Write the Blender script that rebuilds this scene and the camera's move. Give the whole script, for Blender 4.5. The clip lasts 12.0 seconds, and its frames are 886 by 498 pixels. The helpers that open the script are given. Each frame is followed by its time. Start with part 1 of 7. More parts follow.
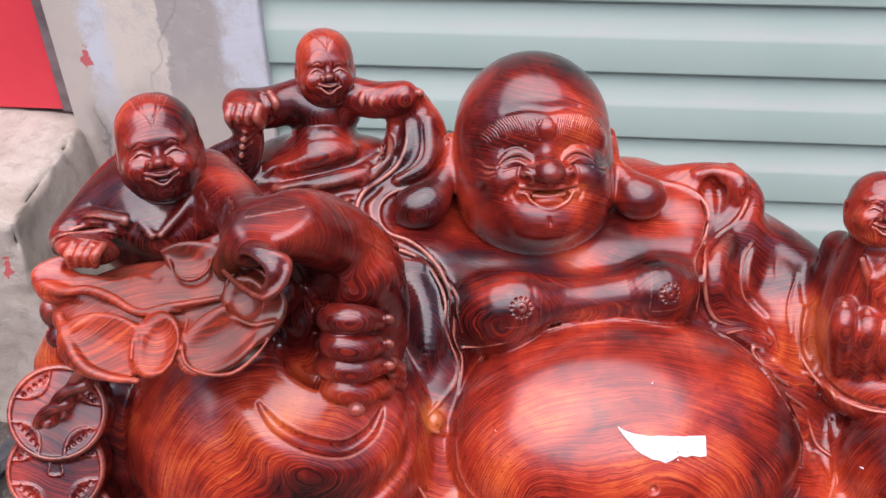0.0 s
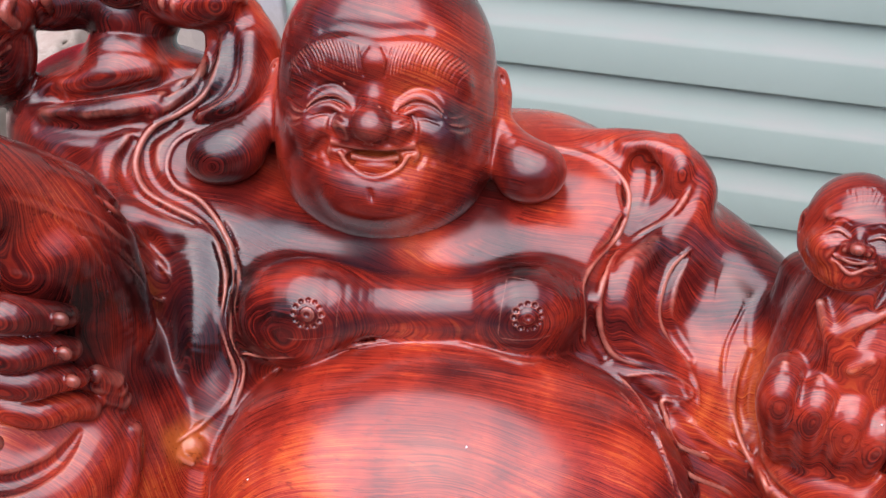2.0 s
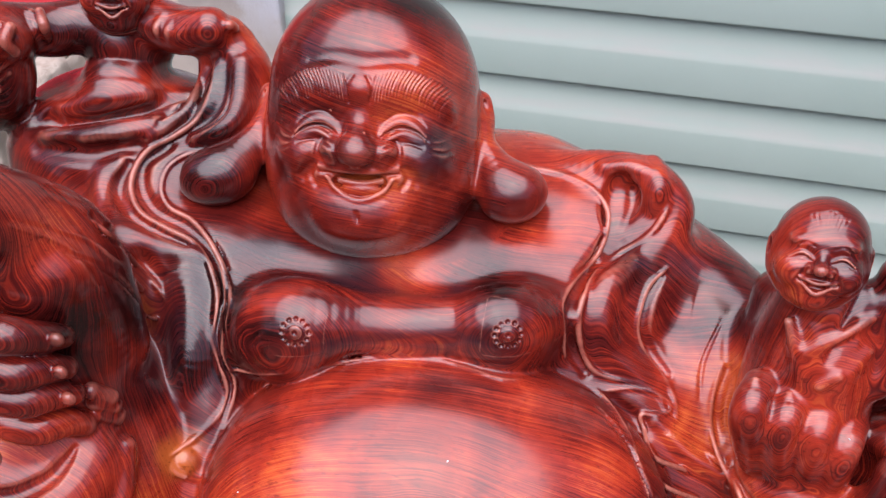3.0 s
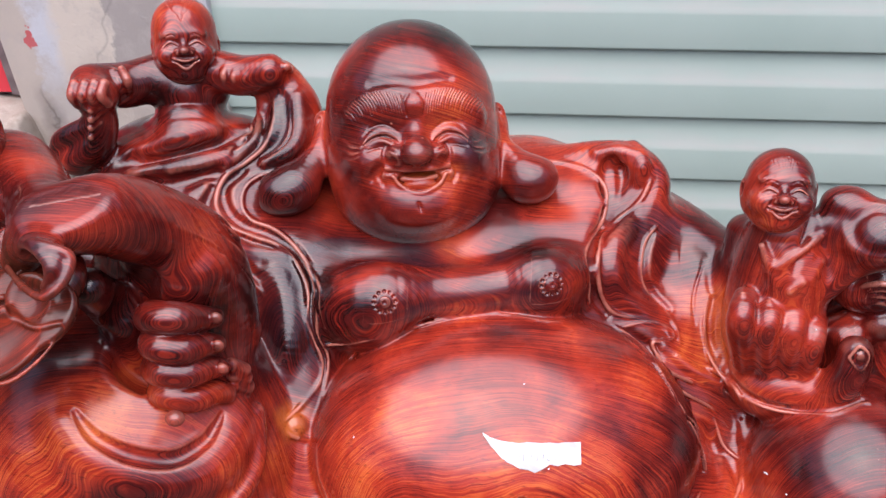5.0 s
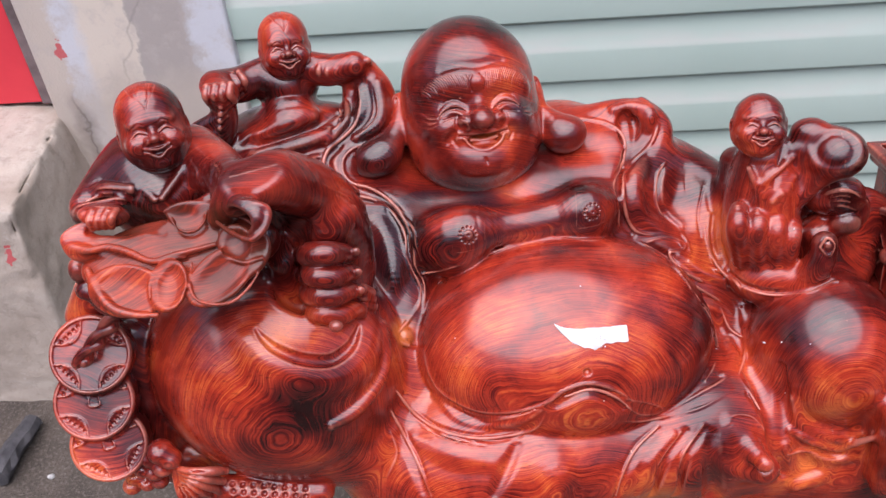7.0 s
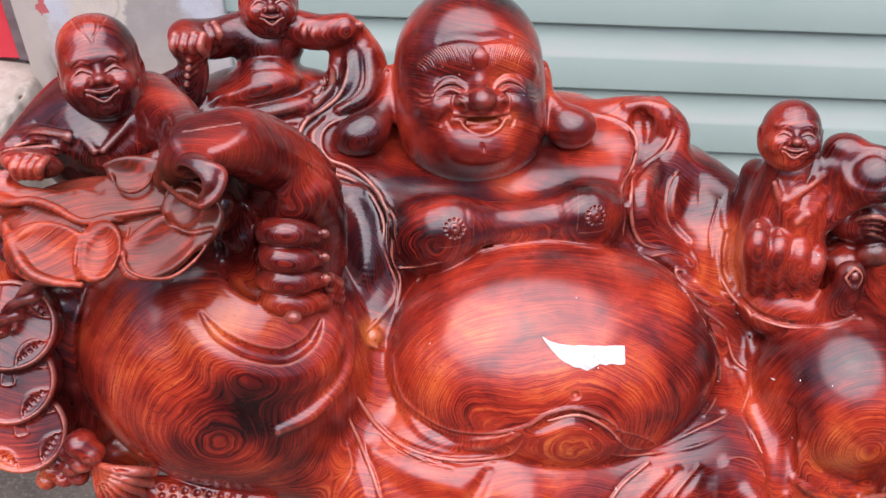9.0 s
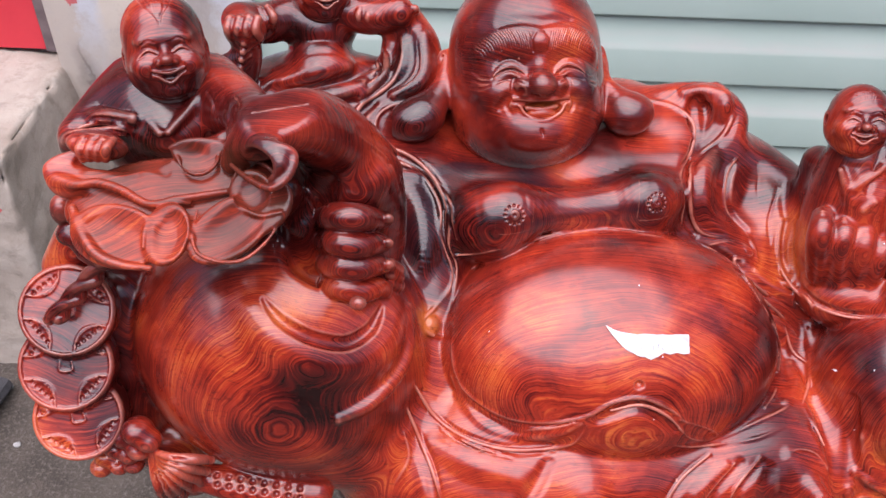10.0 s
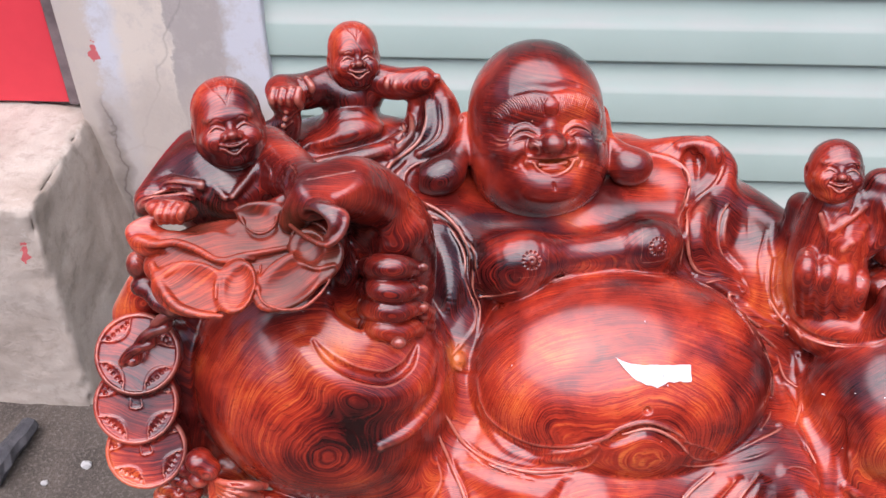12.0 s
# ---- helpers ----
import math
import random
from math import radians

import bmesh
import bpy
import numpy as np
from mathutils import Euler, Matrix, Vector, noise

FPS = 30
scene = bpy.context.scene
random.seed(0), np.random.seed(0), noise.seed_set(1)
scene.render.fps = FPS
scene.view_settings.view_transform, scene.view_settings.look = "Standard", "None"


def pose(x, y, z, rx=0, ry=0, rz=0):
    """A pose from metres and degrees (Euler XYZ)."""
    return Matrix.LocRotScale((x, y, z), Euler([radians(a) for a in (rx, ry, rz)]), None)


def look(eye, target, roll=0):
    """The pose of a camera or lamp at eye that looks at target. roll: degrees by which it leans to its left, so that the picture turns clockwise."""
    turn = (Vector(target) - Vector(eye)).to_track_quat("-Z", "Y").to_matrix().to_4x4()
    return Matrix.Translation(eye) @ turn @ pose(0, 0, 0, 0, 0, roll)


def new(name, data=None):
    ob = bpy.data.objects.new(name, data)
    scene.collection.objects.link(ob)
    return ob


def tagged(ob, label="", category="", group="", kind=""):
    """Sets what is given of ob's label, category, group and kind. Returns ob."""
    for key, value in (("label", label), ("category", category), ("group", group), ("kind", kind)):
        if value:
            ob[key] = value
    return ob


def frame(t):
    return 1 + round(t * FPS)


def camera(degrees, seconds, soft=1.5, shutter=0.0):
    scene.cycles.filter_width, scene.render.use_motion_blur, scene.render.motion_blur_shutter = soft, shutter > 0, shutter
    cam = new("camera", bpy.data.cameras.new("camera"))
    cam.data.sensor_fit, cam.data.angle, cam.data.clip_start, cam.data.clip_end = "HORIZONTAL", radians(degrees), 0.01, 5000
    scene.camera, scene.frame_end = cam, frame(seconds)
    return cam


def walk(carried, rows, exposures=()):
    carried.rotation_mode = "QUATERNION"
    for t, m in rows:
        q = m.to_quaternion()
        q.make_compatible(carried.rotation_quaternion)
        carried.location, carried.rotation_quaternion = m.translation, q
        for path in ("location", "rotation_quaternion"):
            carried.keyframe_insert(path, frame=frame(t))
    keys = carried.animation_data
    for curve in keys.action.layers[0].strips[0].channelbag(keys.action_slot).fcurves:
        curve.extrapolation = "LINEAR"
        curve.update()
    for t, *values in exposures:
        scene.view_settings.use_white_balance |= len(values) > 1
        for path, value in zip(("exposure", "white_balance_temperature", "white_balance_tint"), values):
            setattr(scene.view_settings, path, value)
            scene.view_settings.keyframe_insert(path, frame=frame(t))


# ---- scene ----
cam = camera(55.7, 12.0)
METRES, EYE, TILT, LEAN, TURN = 1.0, 1.40, -35.85, 0.37, 4.83
ROWS = [
    (0.0, 0.0, 0.0, 0.0, -0.0, 0.0, 0.0),
    (0.5, 0.0472, 0.0637, 0.03, 4.38, -1.04, -2.0),
    (1.0, 0.0969, 0.1261, 0.0465, 7.35, -2.18, -3.99),
    (1.5, 0.1508, 0.1681, 0.0442, 7.86, -3.83, -4.93),
    (2.0, 0.1831, 0.2031, 0.0396, 7.58, -5.4, -5.76),
    (2.5, 0.1894, 0.2066, 0.0428, 8.05, -5.64, -6.46),
    (3.0, 0.1957, 0.189, 0.0501, 7.82, -5.0, -5.61),
    (5.0, 0.1077, 0.0583, 0.0041, 0.71, -1.23, 0.47),
    (5.5, 0.0476, -0.0132, -0.0026, -0.81, -0.3, 1.49),
    (6.0, 0.0575, -0.0778, -0.0243, -5.09, -0.26, 3.87),
    (6.5, 0.0405, -0.0761, -0.0254, -3.03, -2.09, 4.87),
    (7.0, 0.0245, -0.1224, -0.0175, -1.11, -2.87, 5.22),
    (9.0, 0.0275, -0.0345, -0.0332, -1.94, -2.39, 0.02),
    (9.5, 0.0098, -0.0283, -0.0323, -1.57, -2.58, -0.05),
    (10.0, -0.0119, -0.023, -0.0411, -1.31, -2.66, -0.17),
    (10.5, -0.0343, -0.0381, -0.0455, -1.09, -2.64, 1.31),
    (11.0, -0.0591, -0.0596, -0.0412, -2.52, -2.05, 0.84),
    (11.5, -0.0622, -0.0793, -0.0343, -1.94, -1.25, 0.6),
    (12.0, -0.0383, -0.1012, -0.0278, -1.53, -0.44, 0.91),
]
walk(cam, [(t, pose(0, 0, EYE, TILT, LEAN, TURN) @ pose(METRES * x, METRES * y, METRES * z, 90 + pitch, roll, yaw)) for t, x, y, z, yaw, pitch, roll in ROWS],
     exposures=[(0.0, 1.75), (1.5, 1.71), (3.0, 1.71), (5.0, 1.73), (7.0, 1.73), (9.0, 1.75), (10.5, 1.75), (11.2, 1.88), (12.0, 1.91)])

# ---- light: a bright, hazy sky over an open street ----
world = bpy.data.worlds.new("sky")
scene.world = world
world.use_nodes = True
wn = world.node_tree.nodes
sky = wn.new("ShaderNodeTexSky")
sky.sky_type, sky.sun_disc = "NISHITA", False
sky.sun_elevation, sky.sun_rotation = radians(71), radians(186)
sky.dust_density, sky.air_density, sky.ozone_density = 2.0, 1.0, 1.5
wn["Background"].inputs["Strength"].default_value = 0.065
world.node_tree.links.new(sky.outputs["Color"], wn["Background"].inputs["Color"])
sun = new("sun", bpy.data.lights.new("sun", "SUN"))
sun.data.energy, sun.data.angle, sun.data.color = 2.1, radians(82), (1.0, 0.945, 1.04)
sun.matrix_world = look((-0.15, -1.35, 4.0), (0, 0, 0))


# ---- materials ----
def material(name, rough=0.5, metal=0.0, coat=0.0):
    mat = bpy.data.materials.new(name)
    mat.use_nodes = True
    bsdf = mat.node_tree.nodes["Principled BSDF"]
    bsdf.inputs["Roughness"].default_value, bsdf.inputs["Metallic"].default_value = rough, metal
    bsdf.inputs["Coat Weight"].default_value, bsdf.inputs["Coat Roughness"].default_value = coat, 0.08
    return mat, mat.node_tree, bsdf


def node(tree, kind, inputs=(), **settings):
    n = tree.nodes.new(kind)
    for key, value in settings.items():
        setattr(n, key, value)
    for key, value in dict(inputs).items():
        if isinstance(value, bpy.types.NodeSocket):
            tree.links.new(value, n.inputs[key])
        else:
            n.inputs[key].default_value = value
    return n


def ramp(tree, fac, *stops):
    n = tree.nodes.new("ShaderNodeValToRGB")
    tree.links.new(fac, n.inputs["Fac"])
    while len(n.color_ramp.elements) < len(stops):
        n.color_ramp.elements.new(0.5)
    for e, (at, colour) in zip(n.color_ramp.elements, stops):
        e.position, e.color = at, (*colour, 1)
    return n.outputs["Color"]


def mixed(tree, fac, a, b, blend="MIX"):
    n = tree.nodes.new("ShaderNodeMix")
    n.data_type, n.blend_type = "RGBA", blend
    for socket, value in ((n.inputs["Factor"], fac), (n.inputs["A"], a), (n.inputs["B"], b)):
        if isinstance(value, bpy.types.NodeSocket):
            tree.links.new(value, socket)
        else:
            socket.default_value = value if not isinstance(value, tuple) else (*value, 1)
    return n.outputs["Result"]


def bump(tree, bsdf, height, strength=0.3, distance=0.002):
    n = node(tree, "ShaderNodeBump", {"Height": height, "Strength": strength, "Distance": distance})
    tree.links.new(n.outputs["Normal"], bsdf.inputs["Normal"])
    return n


def coords(tree):
    return node(tree, "ShaderNodeTexCoord").outputs["Object"]


def rosewood():
    """Varnished red wood: growth layers cut across the bulges, dark heartwood streaks, orange figure."""
    mat, tree, bsdf = material("rosewood", 0.3, 0.0, 1.0)
    at = coords(tree)

    def calc(op, a, b=0.0, c=0.0):
        return node(tree, "ShaderNodeMath", {0: a, 1: b, 2: c}, operation=op).outputs[0]

    def cloud(scale, detail=2.0, stretch=None, shift=(0, 0, 0), twist=0.0):
        where = node(tree, "ShaderNodeMapping", {"Vector": at, "Location": shift, "Scale": stretch or (1, 1, 1)}).outputs[0]
        return node(tree, "ShaderNodeTexNoise", {"Vector": where, "Scale": scale, "Detail": detail, "Roughness": 0.55, "Distortion": twist}).outputs["Fac"]

    def along(way):
        return node(tree, "ShaderNodeVectorMath", {0: at, 1: way}, operation="DOT_PRODUCT").outputs["Value"]

    sway, fine, tide = cloud(6.0, 1.0), cloud(38.0, 2.0), cloud(7.0, 2.0, shift=(3, 1, 2))
    # the layers lie one way in the sack's half of the log and another in the figure's
    half = node(tree, "ShaderNodeMapRange", {"Value": along((1, 0, 0)), "From Min": -0.09, "From Max": -0.02}, interpolation_type="SMOOTHSTEP").outputs[0]
    depth = calc("MULTIPLY_ADD", half, calc("ADD", along((-0.07, 0.03, -0.06)), 0.039), along((0.17, -0.95, 0.245)))
    skull = node(tree, "ShaderNodeVectorMath", {0: at, 1: (0.045, 0.622, 1.058)}, operation="DISTANCE").outputs["Value"]
    skull = node(tree, "ShaderNodeMapRange", {"Value": skull, "From Min": 0.094, "From Max": 0.082}).outputs[0]
    depth = calc("MULTIPLY_ADD", skull, calc("SUBTRACT", along((0.25, 0.62, 0.74)), depth), depth)
    layer = calc("MULTIPLY_ADD", fine, 0.0022, calc("MULTIPLY_ADD", sway, 0.045, depth))

    def fibres(scale, run, detail):
        """Lines along the layers that start, swell and fade."""
        where = node(tree, "ShaderNodeCombineXYZ", {"X": calc("MULTIPLY", layer, scale), "Y": calc("MULTIPLY", along((1, 0, 0.2)), run), "Z": calc("MULTIPLY", along((0.1, 0.6, 1)), run)}).outputs[0]
        return node(tree, "ShaderNodeTexNoise", {"Vector": where, "Scale": 1.0, "Detail": detail, "Roughness": 0.6}).outputs["Fac"]

    knot = node(tree, "ShaderNodeVectorMath", {0: at, 1: (-0.149, 0.348, 0.924)}, operation="DISTANCE").outputs["Value"]
    burl = ramp(tree, knot, (0.012, (1, 1, 1)), (0.065, (0, 0, 0)))
    right_end = node(tree, "ShaderNodeMapRange", {"Value": along((1, 0, 0)), "From Min": 0.17, "From Max": 0.36}).outputs[0]
    belly = node(tree, "ShaderNodeVectorMath", {0: at, 1: (0.10, 0.46, 0.895)}, operation="DISTANCE").outputs["Value"]
    tide = calc("MULTIPLY_ADD", calc("SUBTRACT", tide, 0.44), calc("SUBTRACT", 1.0, ramp(tree, belly, (0.08, (0.75,) * 3), (0.16, (0, 0, 0)))), 0.44)
    calm = node(tree, "ShaderNodeVectorMath", {0: at, 1: (-0.14, 0.45, 1.08)}, operation="DISTANCE").outputs["Value"]
    calm = ramp(tree, calm, (0.08, (0.25,) * 3), (0.13, (1, 1, 1)))
    dry = node(tree, "ShaderNodeVectorMath", {0: at, 1: (-0.2, 0.372, 1.068)}, operation="SUBTRACT").outputs[0]
    dry = node(tree, "ShaderNodeVectorMath", {0: dry, 1: (0.75, 1.2, 1.15)}, operation="MULTIPLY").outputs[0]
    dry = calc("MULTIPLY_ADD", fine, 0.02, node(tree, "ShaderNodeVectorMath", {0: dry}, operation="LENGTH").outputs["Value"])
    dry = ramp(tree, dry, (0.058, (1, 1, 1)), (0.078, (0, 0, 0)))
    lines = calc("MULTIPLY", calm, ramp(tree, belly, (0.10, (0.6,) * 3), (0.15, (1, 1, 1))))
    lines = calc("MULTIPLY_ADD", dry, 1.1, lines)
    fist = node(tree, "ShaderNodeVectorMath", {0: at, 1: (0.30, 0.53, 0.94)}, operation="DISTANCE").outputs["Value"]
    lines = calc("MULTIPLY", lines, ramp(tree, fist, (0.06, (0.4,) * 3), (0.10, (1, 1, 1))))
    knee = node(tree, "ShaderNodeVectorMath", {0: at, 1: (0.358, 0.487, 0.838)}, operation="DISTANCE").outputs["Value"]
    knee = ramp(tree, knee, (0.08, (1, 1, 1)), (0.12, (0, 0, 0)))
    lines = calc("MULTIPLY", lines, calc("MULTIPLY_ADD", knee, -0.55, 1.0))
    tone = calc("MULTIPLY_ADD", calc("SUBTRACT", fibres(110.0, 5.0, 2.0), 0.5), calc("MULTIPLY", lines, 0.10), 0.085)
    tone = calc("MULTIPLY_ADD", calc("SUBTRACT", fibres(1100.0, 6.0, 3.0), 0.5), calc("MULTIPLY", lines, 0.2), calc("ADD", tone, 0.075))
    tone = calc("MULTIPLY_ADD", fibres(3000.0, 20.0, 2.0), 0.56, calc("ADD", tone, -0.045))
    tone = calc("MULTIPLY_ADD", tide, 1.25, tone)
    tone = calc("MULTIPLY_ADD", cloud(19.0, 3.0, shift=(1, 5, 2), twist=0.6), 0.52, tone)
    # tone shifted place by place: lighter belly, darker neck, head, knee and child
    tone = calc("MULTIPLY_ADD", ramp(tree, belly, (0.07, (1, 1, 1)), (0.15, (0, 0, 0))), 0.06, tone)
    tone = calc("MULTIPLY_ADD", calc("SUBTRACT", 1.0, calm), -0.13, tone)
    tone = calc("MULTIPLY_ADD", skull, -0.045, tone)
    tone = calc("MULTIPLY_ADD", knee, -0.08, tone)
    boy = node(tree, "ShaderNodeVectorMath", {0: at, 1: (-0.2235, 0.4575, 1.1355)}, operation="DISTANCE").outputs["Value"]
    tone = calc("MULTIPLY_ADD", ramp(tree, boy, (0.03, (1, 1, 1)), (0.07, (0, 0, 0))), -0.05, tone)
    tone = calc("MULTIPLY_ADD", burl, -0.32, tone)
    # darker towards both ends, and about the grip, tassel, back, hand and shoulder
    tone = calc("MULTIPLY_ADD", right_end, -0.07, tone)
    left_end = node(tree, "ShaderNodeMapRange", {"Value": along((1, 0, 0)), "From Min": -0.245, "From Max": -0.285}).outputs[0]
    tone = calc("MULTIPLY_ADD", left_end, -0.13, tone)
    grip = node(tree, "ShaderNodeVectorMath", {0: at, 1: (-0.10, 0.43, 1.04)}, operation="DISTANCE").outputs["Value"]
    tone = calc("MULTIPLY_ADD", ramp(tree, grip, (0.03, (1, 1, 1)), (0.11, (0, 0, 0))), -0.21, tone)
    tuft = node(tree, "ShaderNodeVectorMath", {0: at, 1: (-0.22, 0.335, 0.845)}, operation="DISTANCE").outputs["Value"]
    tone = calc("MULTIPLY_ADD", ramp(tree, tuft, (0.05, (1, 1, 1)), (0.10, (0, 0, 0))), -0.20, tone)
    # lighter on the upper front of the sack
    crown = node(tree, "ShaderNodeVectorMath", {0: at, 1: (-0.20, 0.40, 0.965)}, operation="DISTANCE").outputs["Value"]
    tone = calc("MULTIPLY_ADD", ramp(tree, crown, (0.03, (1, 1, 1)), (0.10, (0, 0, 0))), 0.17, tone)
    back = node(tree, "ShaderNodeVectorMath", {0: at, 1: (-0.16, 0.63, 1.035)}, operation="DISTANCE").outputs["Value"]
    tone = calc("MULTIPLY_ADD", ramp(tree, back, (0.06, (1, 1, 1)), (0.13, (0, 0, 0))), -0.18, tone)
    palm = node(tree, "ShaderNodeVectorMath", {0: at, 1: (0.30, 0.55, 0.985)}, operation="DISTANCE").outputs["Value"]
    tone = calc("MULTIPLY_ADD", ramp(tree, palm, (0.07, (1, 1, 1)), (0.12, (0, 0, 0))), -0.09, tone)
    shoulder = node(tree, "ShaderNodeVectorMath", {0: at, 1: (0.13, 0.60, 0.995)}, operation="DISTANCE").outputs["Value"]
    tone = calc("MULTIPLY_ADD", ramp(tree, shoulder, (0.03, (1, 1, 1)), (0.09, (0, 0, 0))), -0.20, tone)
    tone = calc("SUBTRACT", tone, calc("MULTIPLY_ADD", half, 0.055, 0.668))
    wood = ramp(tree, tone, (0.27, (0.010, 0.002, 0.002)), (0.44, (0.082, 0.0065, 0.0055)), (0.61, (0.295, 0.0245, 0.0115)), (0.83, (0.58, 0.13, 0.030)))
    # dark heartwood, drawn out along the grain
    lie = node(tree, "ShaderNodeVectorMath", {0: at, 1: (-0.18, 0.0, 1.0)}, operation="DOT_PRODUCT").outputs["Value"]
    off = calc("MULTIPLY", calc("ABSOLUTE", calc("SUBTRACT", lie, 0.998)), 5.0)
    off = calc("ADD", off, node(tree, "ShaderNodeMapRange", {"Value": along((1, 0, 0)), "From Min": 0.12, "From Max": 0.22, "To Max": 0.3}).outputs[0])
    off = calc("ADD", off, node(tree, "ShaderNodeMapRange", {"Value": along((0, 0.35, 1)), "From Min": 1.188, "From Max": 1.198, "To Max": 0.5}).outputs[0])
    off = calc("ADD", off, node(tree, "ShaderNodeMapRange", {"Value": along((-0.23, 1, 0)), "From Min": 0.526, "From Max": 0.512, "To Max": 0.4}).outputs[0])
    ink = calc("SUBTRACT", cloud(1.0, 3.0, (7.0, 10.0, 26.0), (1.7, 0.4, 0.9), 0.5), calc("MULTIPLY_ADD", calc("SUBTRACT", 1.0, half), 0.3, off))
    wood = mixed(tree, ramp(tree, ink, (0.38, (0, 0, 0)), (0.48, (0.75, 0.75, 0.75))), wood, (0.018, 0.008, 0.012))
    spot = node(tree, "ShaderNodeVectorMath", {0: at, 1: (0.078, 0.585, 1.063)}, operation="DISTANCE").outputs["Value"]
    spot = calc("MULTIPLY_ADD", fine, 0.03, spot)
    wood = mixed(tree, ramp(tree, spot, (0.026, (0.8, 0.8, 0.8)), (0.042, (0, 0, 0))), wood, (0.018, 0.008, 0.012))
    # dark streak across the chest, its valley's shade put into the colour
    valley_streak = node(tree, "ShaderNodeVectorMath", {0: at, 1: (0.055, 0.532, 0.98)}, operation="SUBTRACT").outputs[0]
    valley_streak = node(tree, "ShaderNodeVectorMath", {0: valley_streak, 1: (11.0, 20.0, 50.0)}, operation="MULTIPLY").outputs[0]
    valley_streak = calc("MULTIPLY_ADD", cloud(1.0, 3.0, (18.0, 18.0, 70.0)), 2.2, node(tree, "ShaderNodeVectorMath", {0: valley_streak}, operation="LENGTH").outputs["Value"])
    wood = mixed(tree, ramp(tree, calc("MULTIPLY", valley_streak, 0.4), (0.58, (0.72, 0.72, 0.72)), (0.76, (0, 0, 0))), wood, (0.018, 0.008, 0.012))
    # darker ragged stretch on the sleeve beside the belly
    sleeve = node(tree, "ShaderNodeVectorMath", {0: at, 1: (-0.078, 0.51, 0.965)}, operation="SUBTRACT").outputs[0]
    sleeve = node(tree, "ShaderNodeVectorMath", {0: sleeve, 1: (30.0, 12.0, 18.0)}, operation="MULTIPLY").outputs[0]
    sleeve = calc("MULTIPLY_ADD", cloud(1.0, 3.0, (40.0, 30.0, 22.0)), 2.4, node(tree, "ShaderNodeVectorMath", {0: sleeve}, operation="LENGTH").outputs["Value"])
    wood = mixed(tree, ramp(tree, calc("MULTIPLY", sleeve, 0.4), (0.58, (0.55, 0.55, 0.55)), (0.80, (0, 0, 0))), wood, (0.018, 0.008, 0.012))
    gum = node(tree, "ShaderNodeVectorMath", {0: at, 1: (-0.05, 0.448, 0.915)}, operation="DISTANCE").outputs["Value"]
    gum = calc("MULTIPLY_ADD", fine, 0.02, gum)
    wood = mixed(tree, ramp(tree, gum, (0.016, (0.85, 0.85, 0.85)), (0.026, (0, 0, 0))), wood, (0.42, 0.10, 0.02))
    pores = cloud(1.0, 2.0, (120.0, 700.0, 500.0))
    wood = mixed(tree, ramp(tree, pores, (0.30, (0.5, 0.5, 0.5)), (0.42, (0, 0, 0))), wood, (0.05, 0.006, 0.006))
    wood = mixed(tree, calc("MULTIPLY", dry, 0.12), wood, (0.20, 0.075, 0.03))
    # pale ridges: rubbed edges and dust, with caught highlights put into the colour
    pale_ridge = node(tree, "ShaderNodeNewGeometry").outputs["Pointiness"]
    pale_ridge = calc("MULTIPLY_ADD", calc("SUBTRACT", fine, 0.5), 0.04, pale_ridge)
    pale_ridge = calc("MULTIPLY", ramp(tree, pale_ridge, (0.512, (0, 0, 0)), (0.552, (0.72,) * 3)), calc("MULTIPLY", calm, calc("MULTIPLY_ADD", dry, -0.85, 1.0)))
    wood = mixed(tree, pale_ridge, wood, (0.50, 0.17, 0.12))
    tree.links.new(calc("MULTIPLY_ADD", dry, -0.52, 0.9), bsdf.inputs["Coat Weight"])
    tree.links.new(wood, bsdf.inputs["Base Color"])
    tree.links.new(ramp(tree, fine, (0.3, (0.22,) * 3), (0.7, (0.34,) * 3)), bsdf.inputs["Roughness"])
    bsdf.inputs["Specular IOR Level"].default_value = 0.05
    bsdf.inputs["Coat IOR"].default_value = 1.52
    bsdf.inputs["Coat Roughness"].default_value = 0.2
    bump(tree, bsdf, pores, 0.05, 0.0003)
    return mat


def mottled(name, base, other, scale, rough, relief=0.3, spot=None, size=0.004):
    """Plaster, concrete or earth: two tones at two scales, with relief."""
    mat, tree, bsdf = material(name, rough)
    at = coords(tree)
    big = node(tree, "ShaderNodeTexNoise", {"Vector": at, "Scale": scale, "Detail": 6.0, "Roughness": 0.65}).outputs["Fac"]
    small = node(tree, "ShaderNodeTexNoise", {"Vector": at, "Scale": scale * 14, "Detail": 4.0, "Roughness": 0.7}).outputs["Fac"]
    colour = ramp(tree, big, (0.38, base), (0.62, other))
    if spot:
        colour = mixed(tree, ramp(tree, small, (0.5, (0, 0, 0)), (0.68, (0.8, 0.8, 0.8))), colour, spot)
    tree.links.new(colour, bsdf.inputs["Base Color"])
    bump(tree, bsdf, small, relief, size)
    return mat


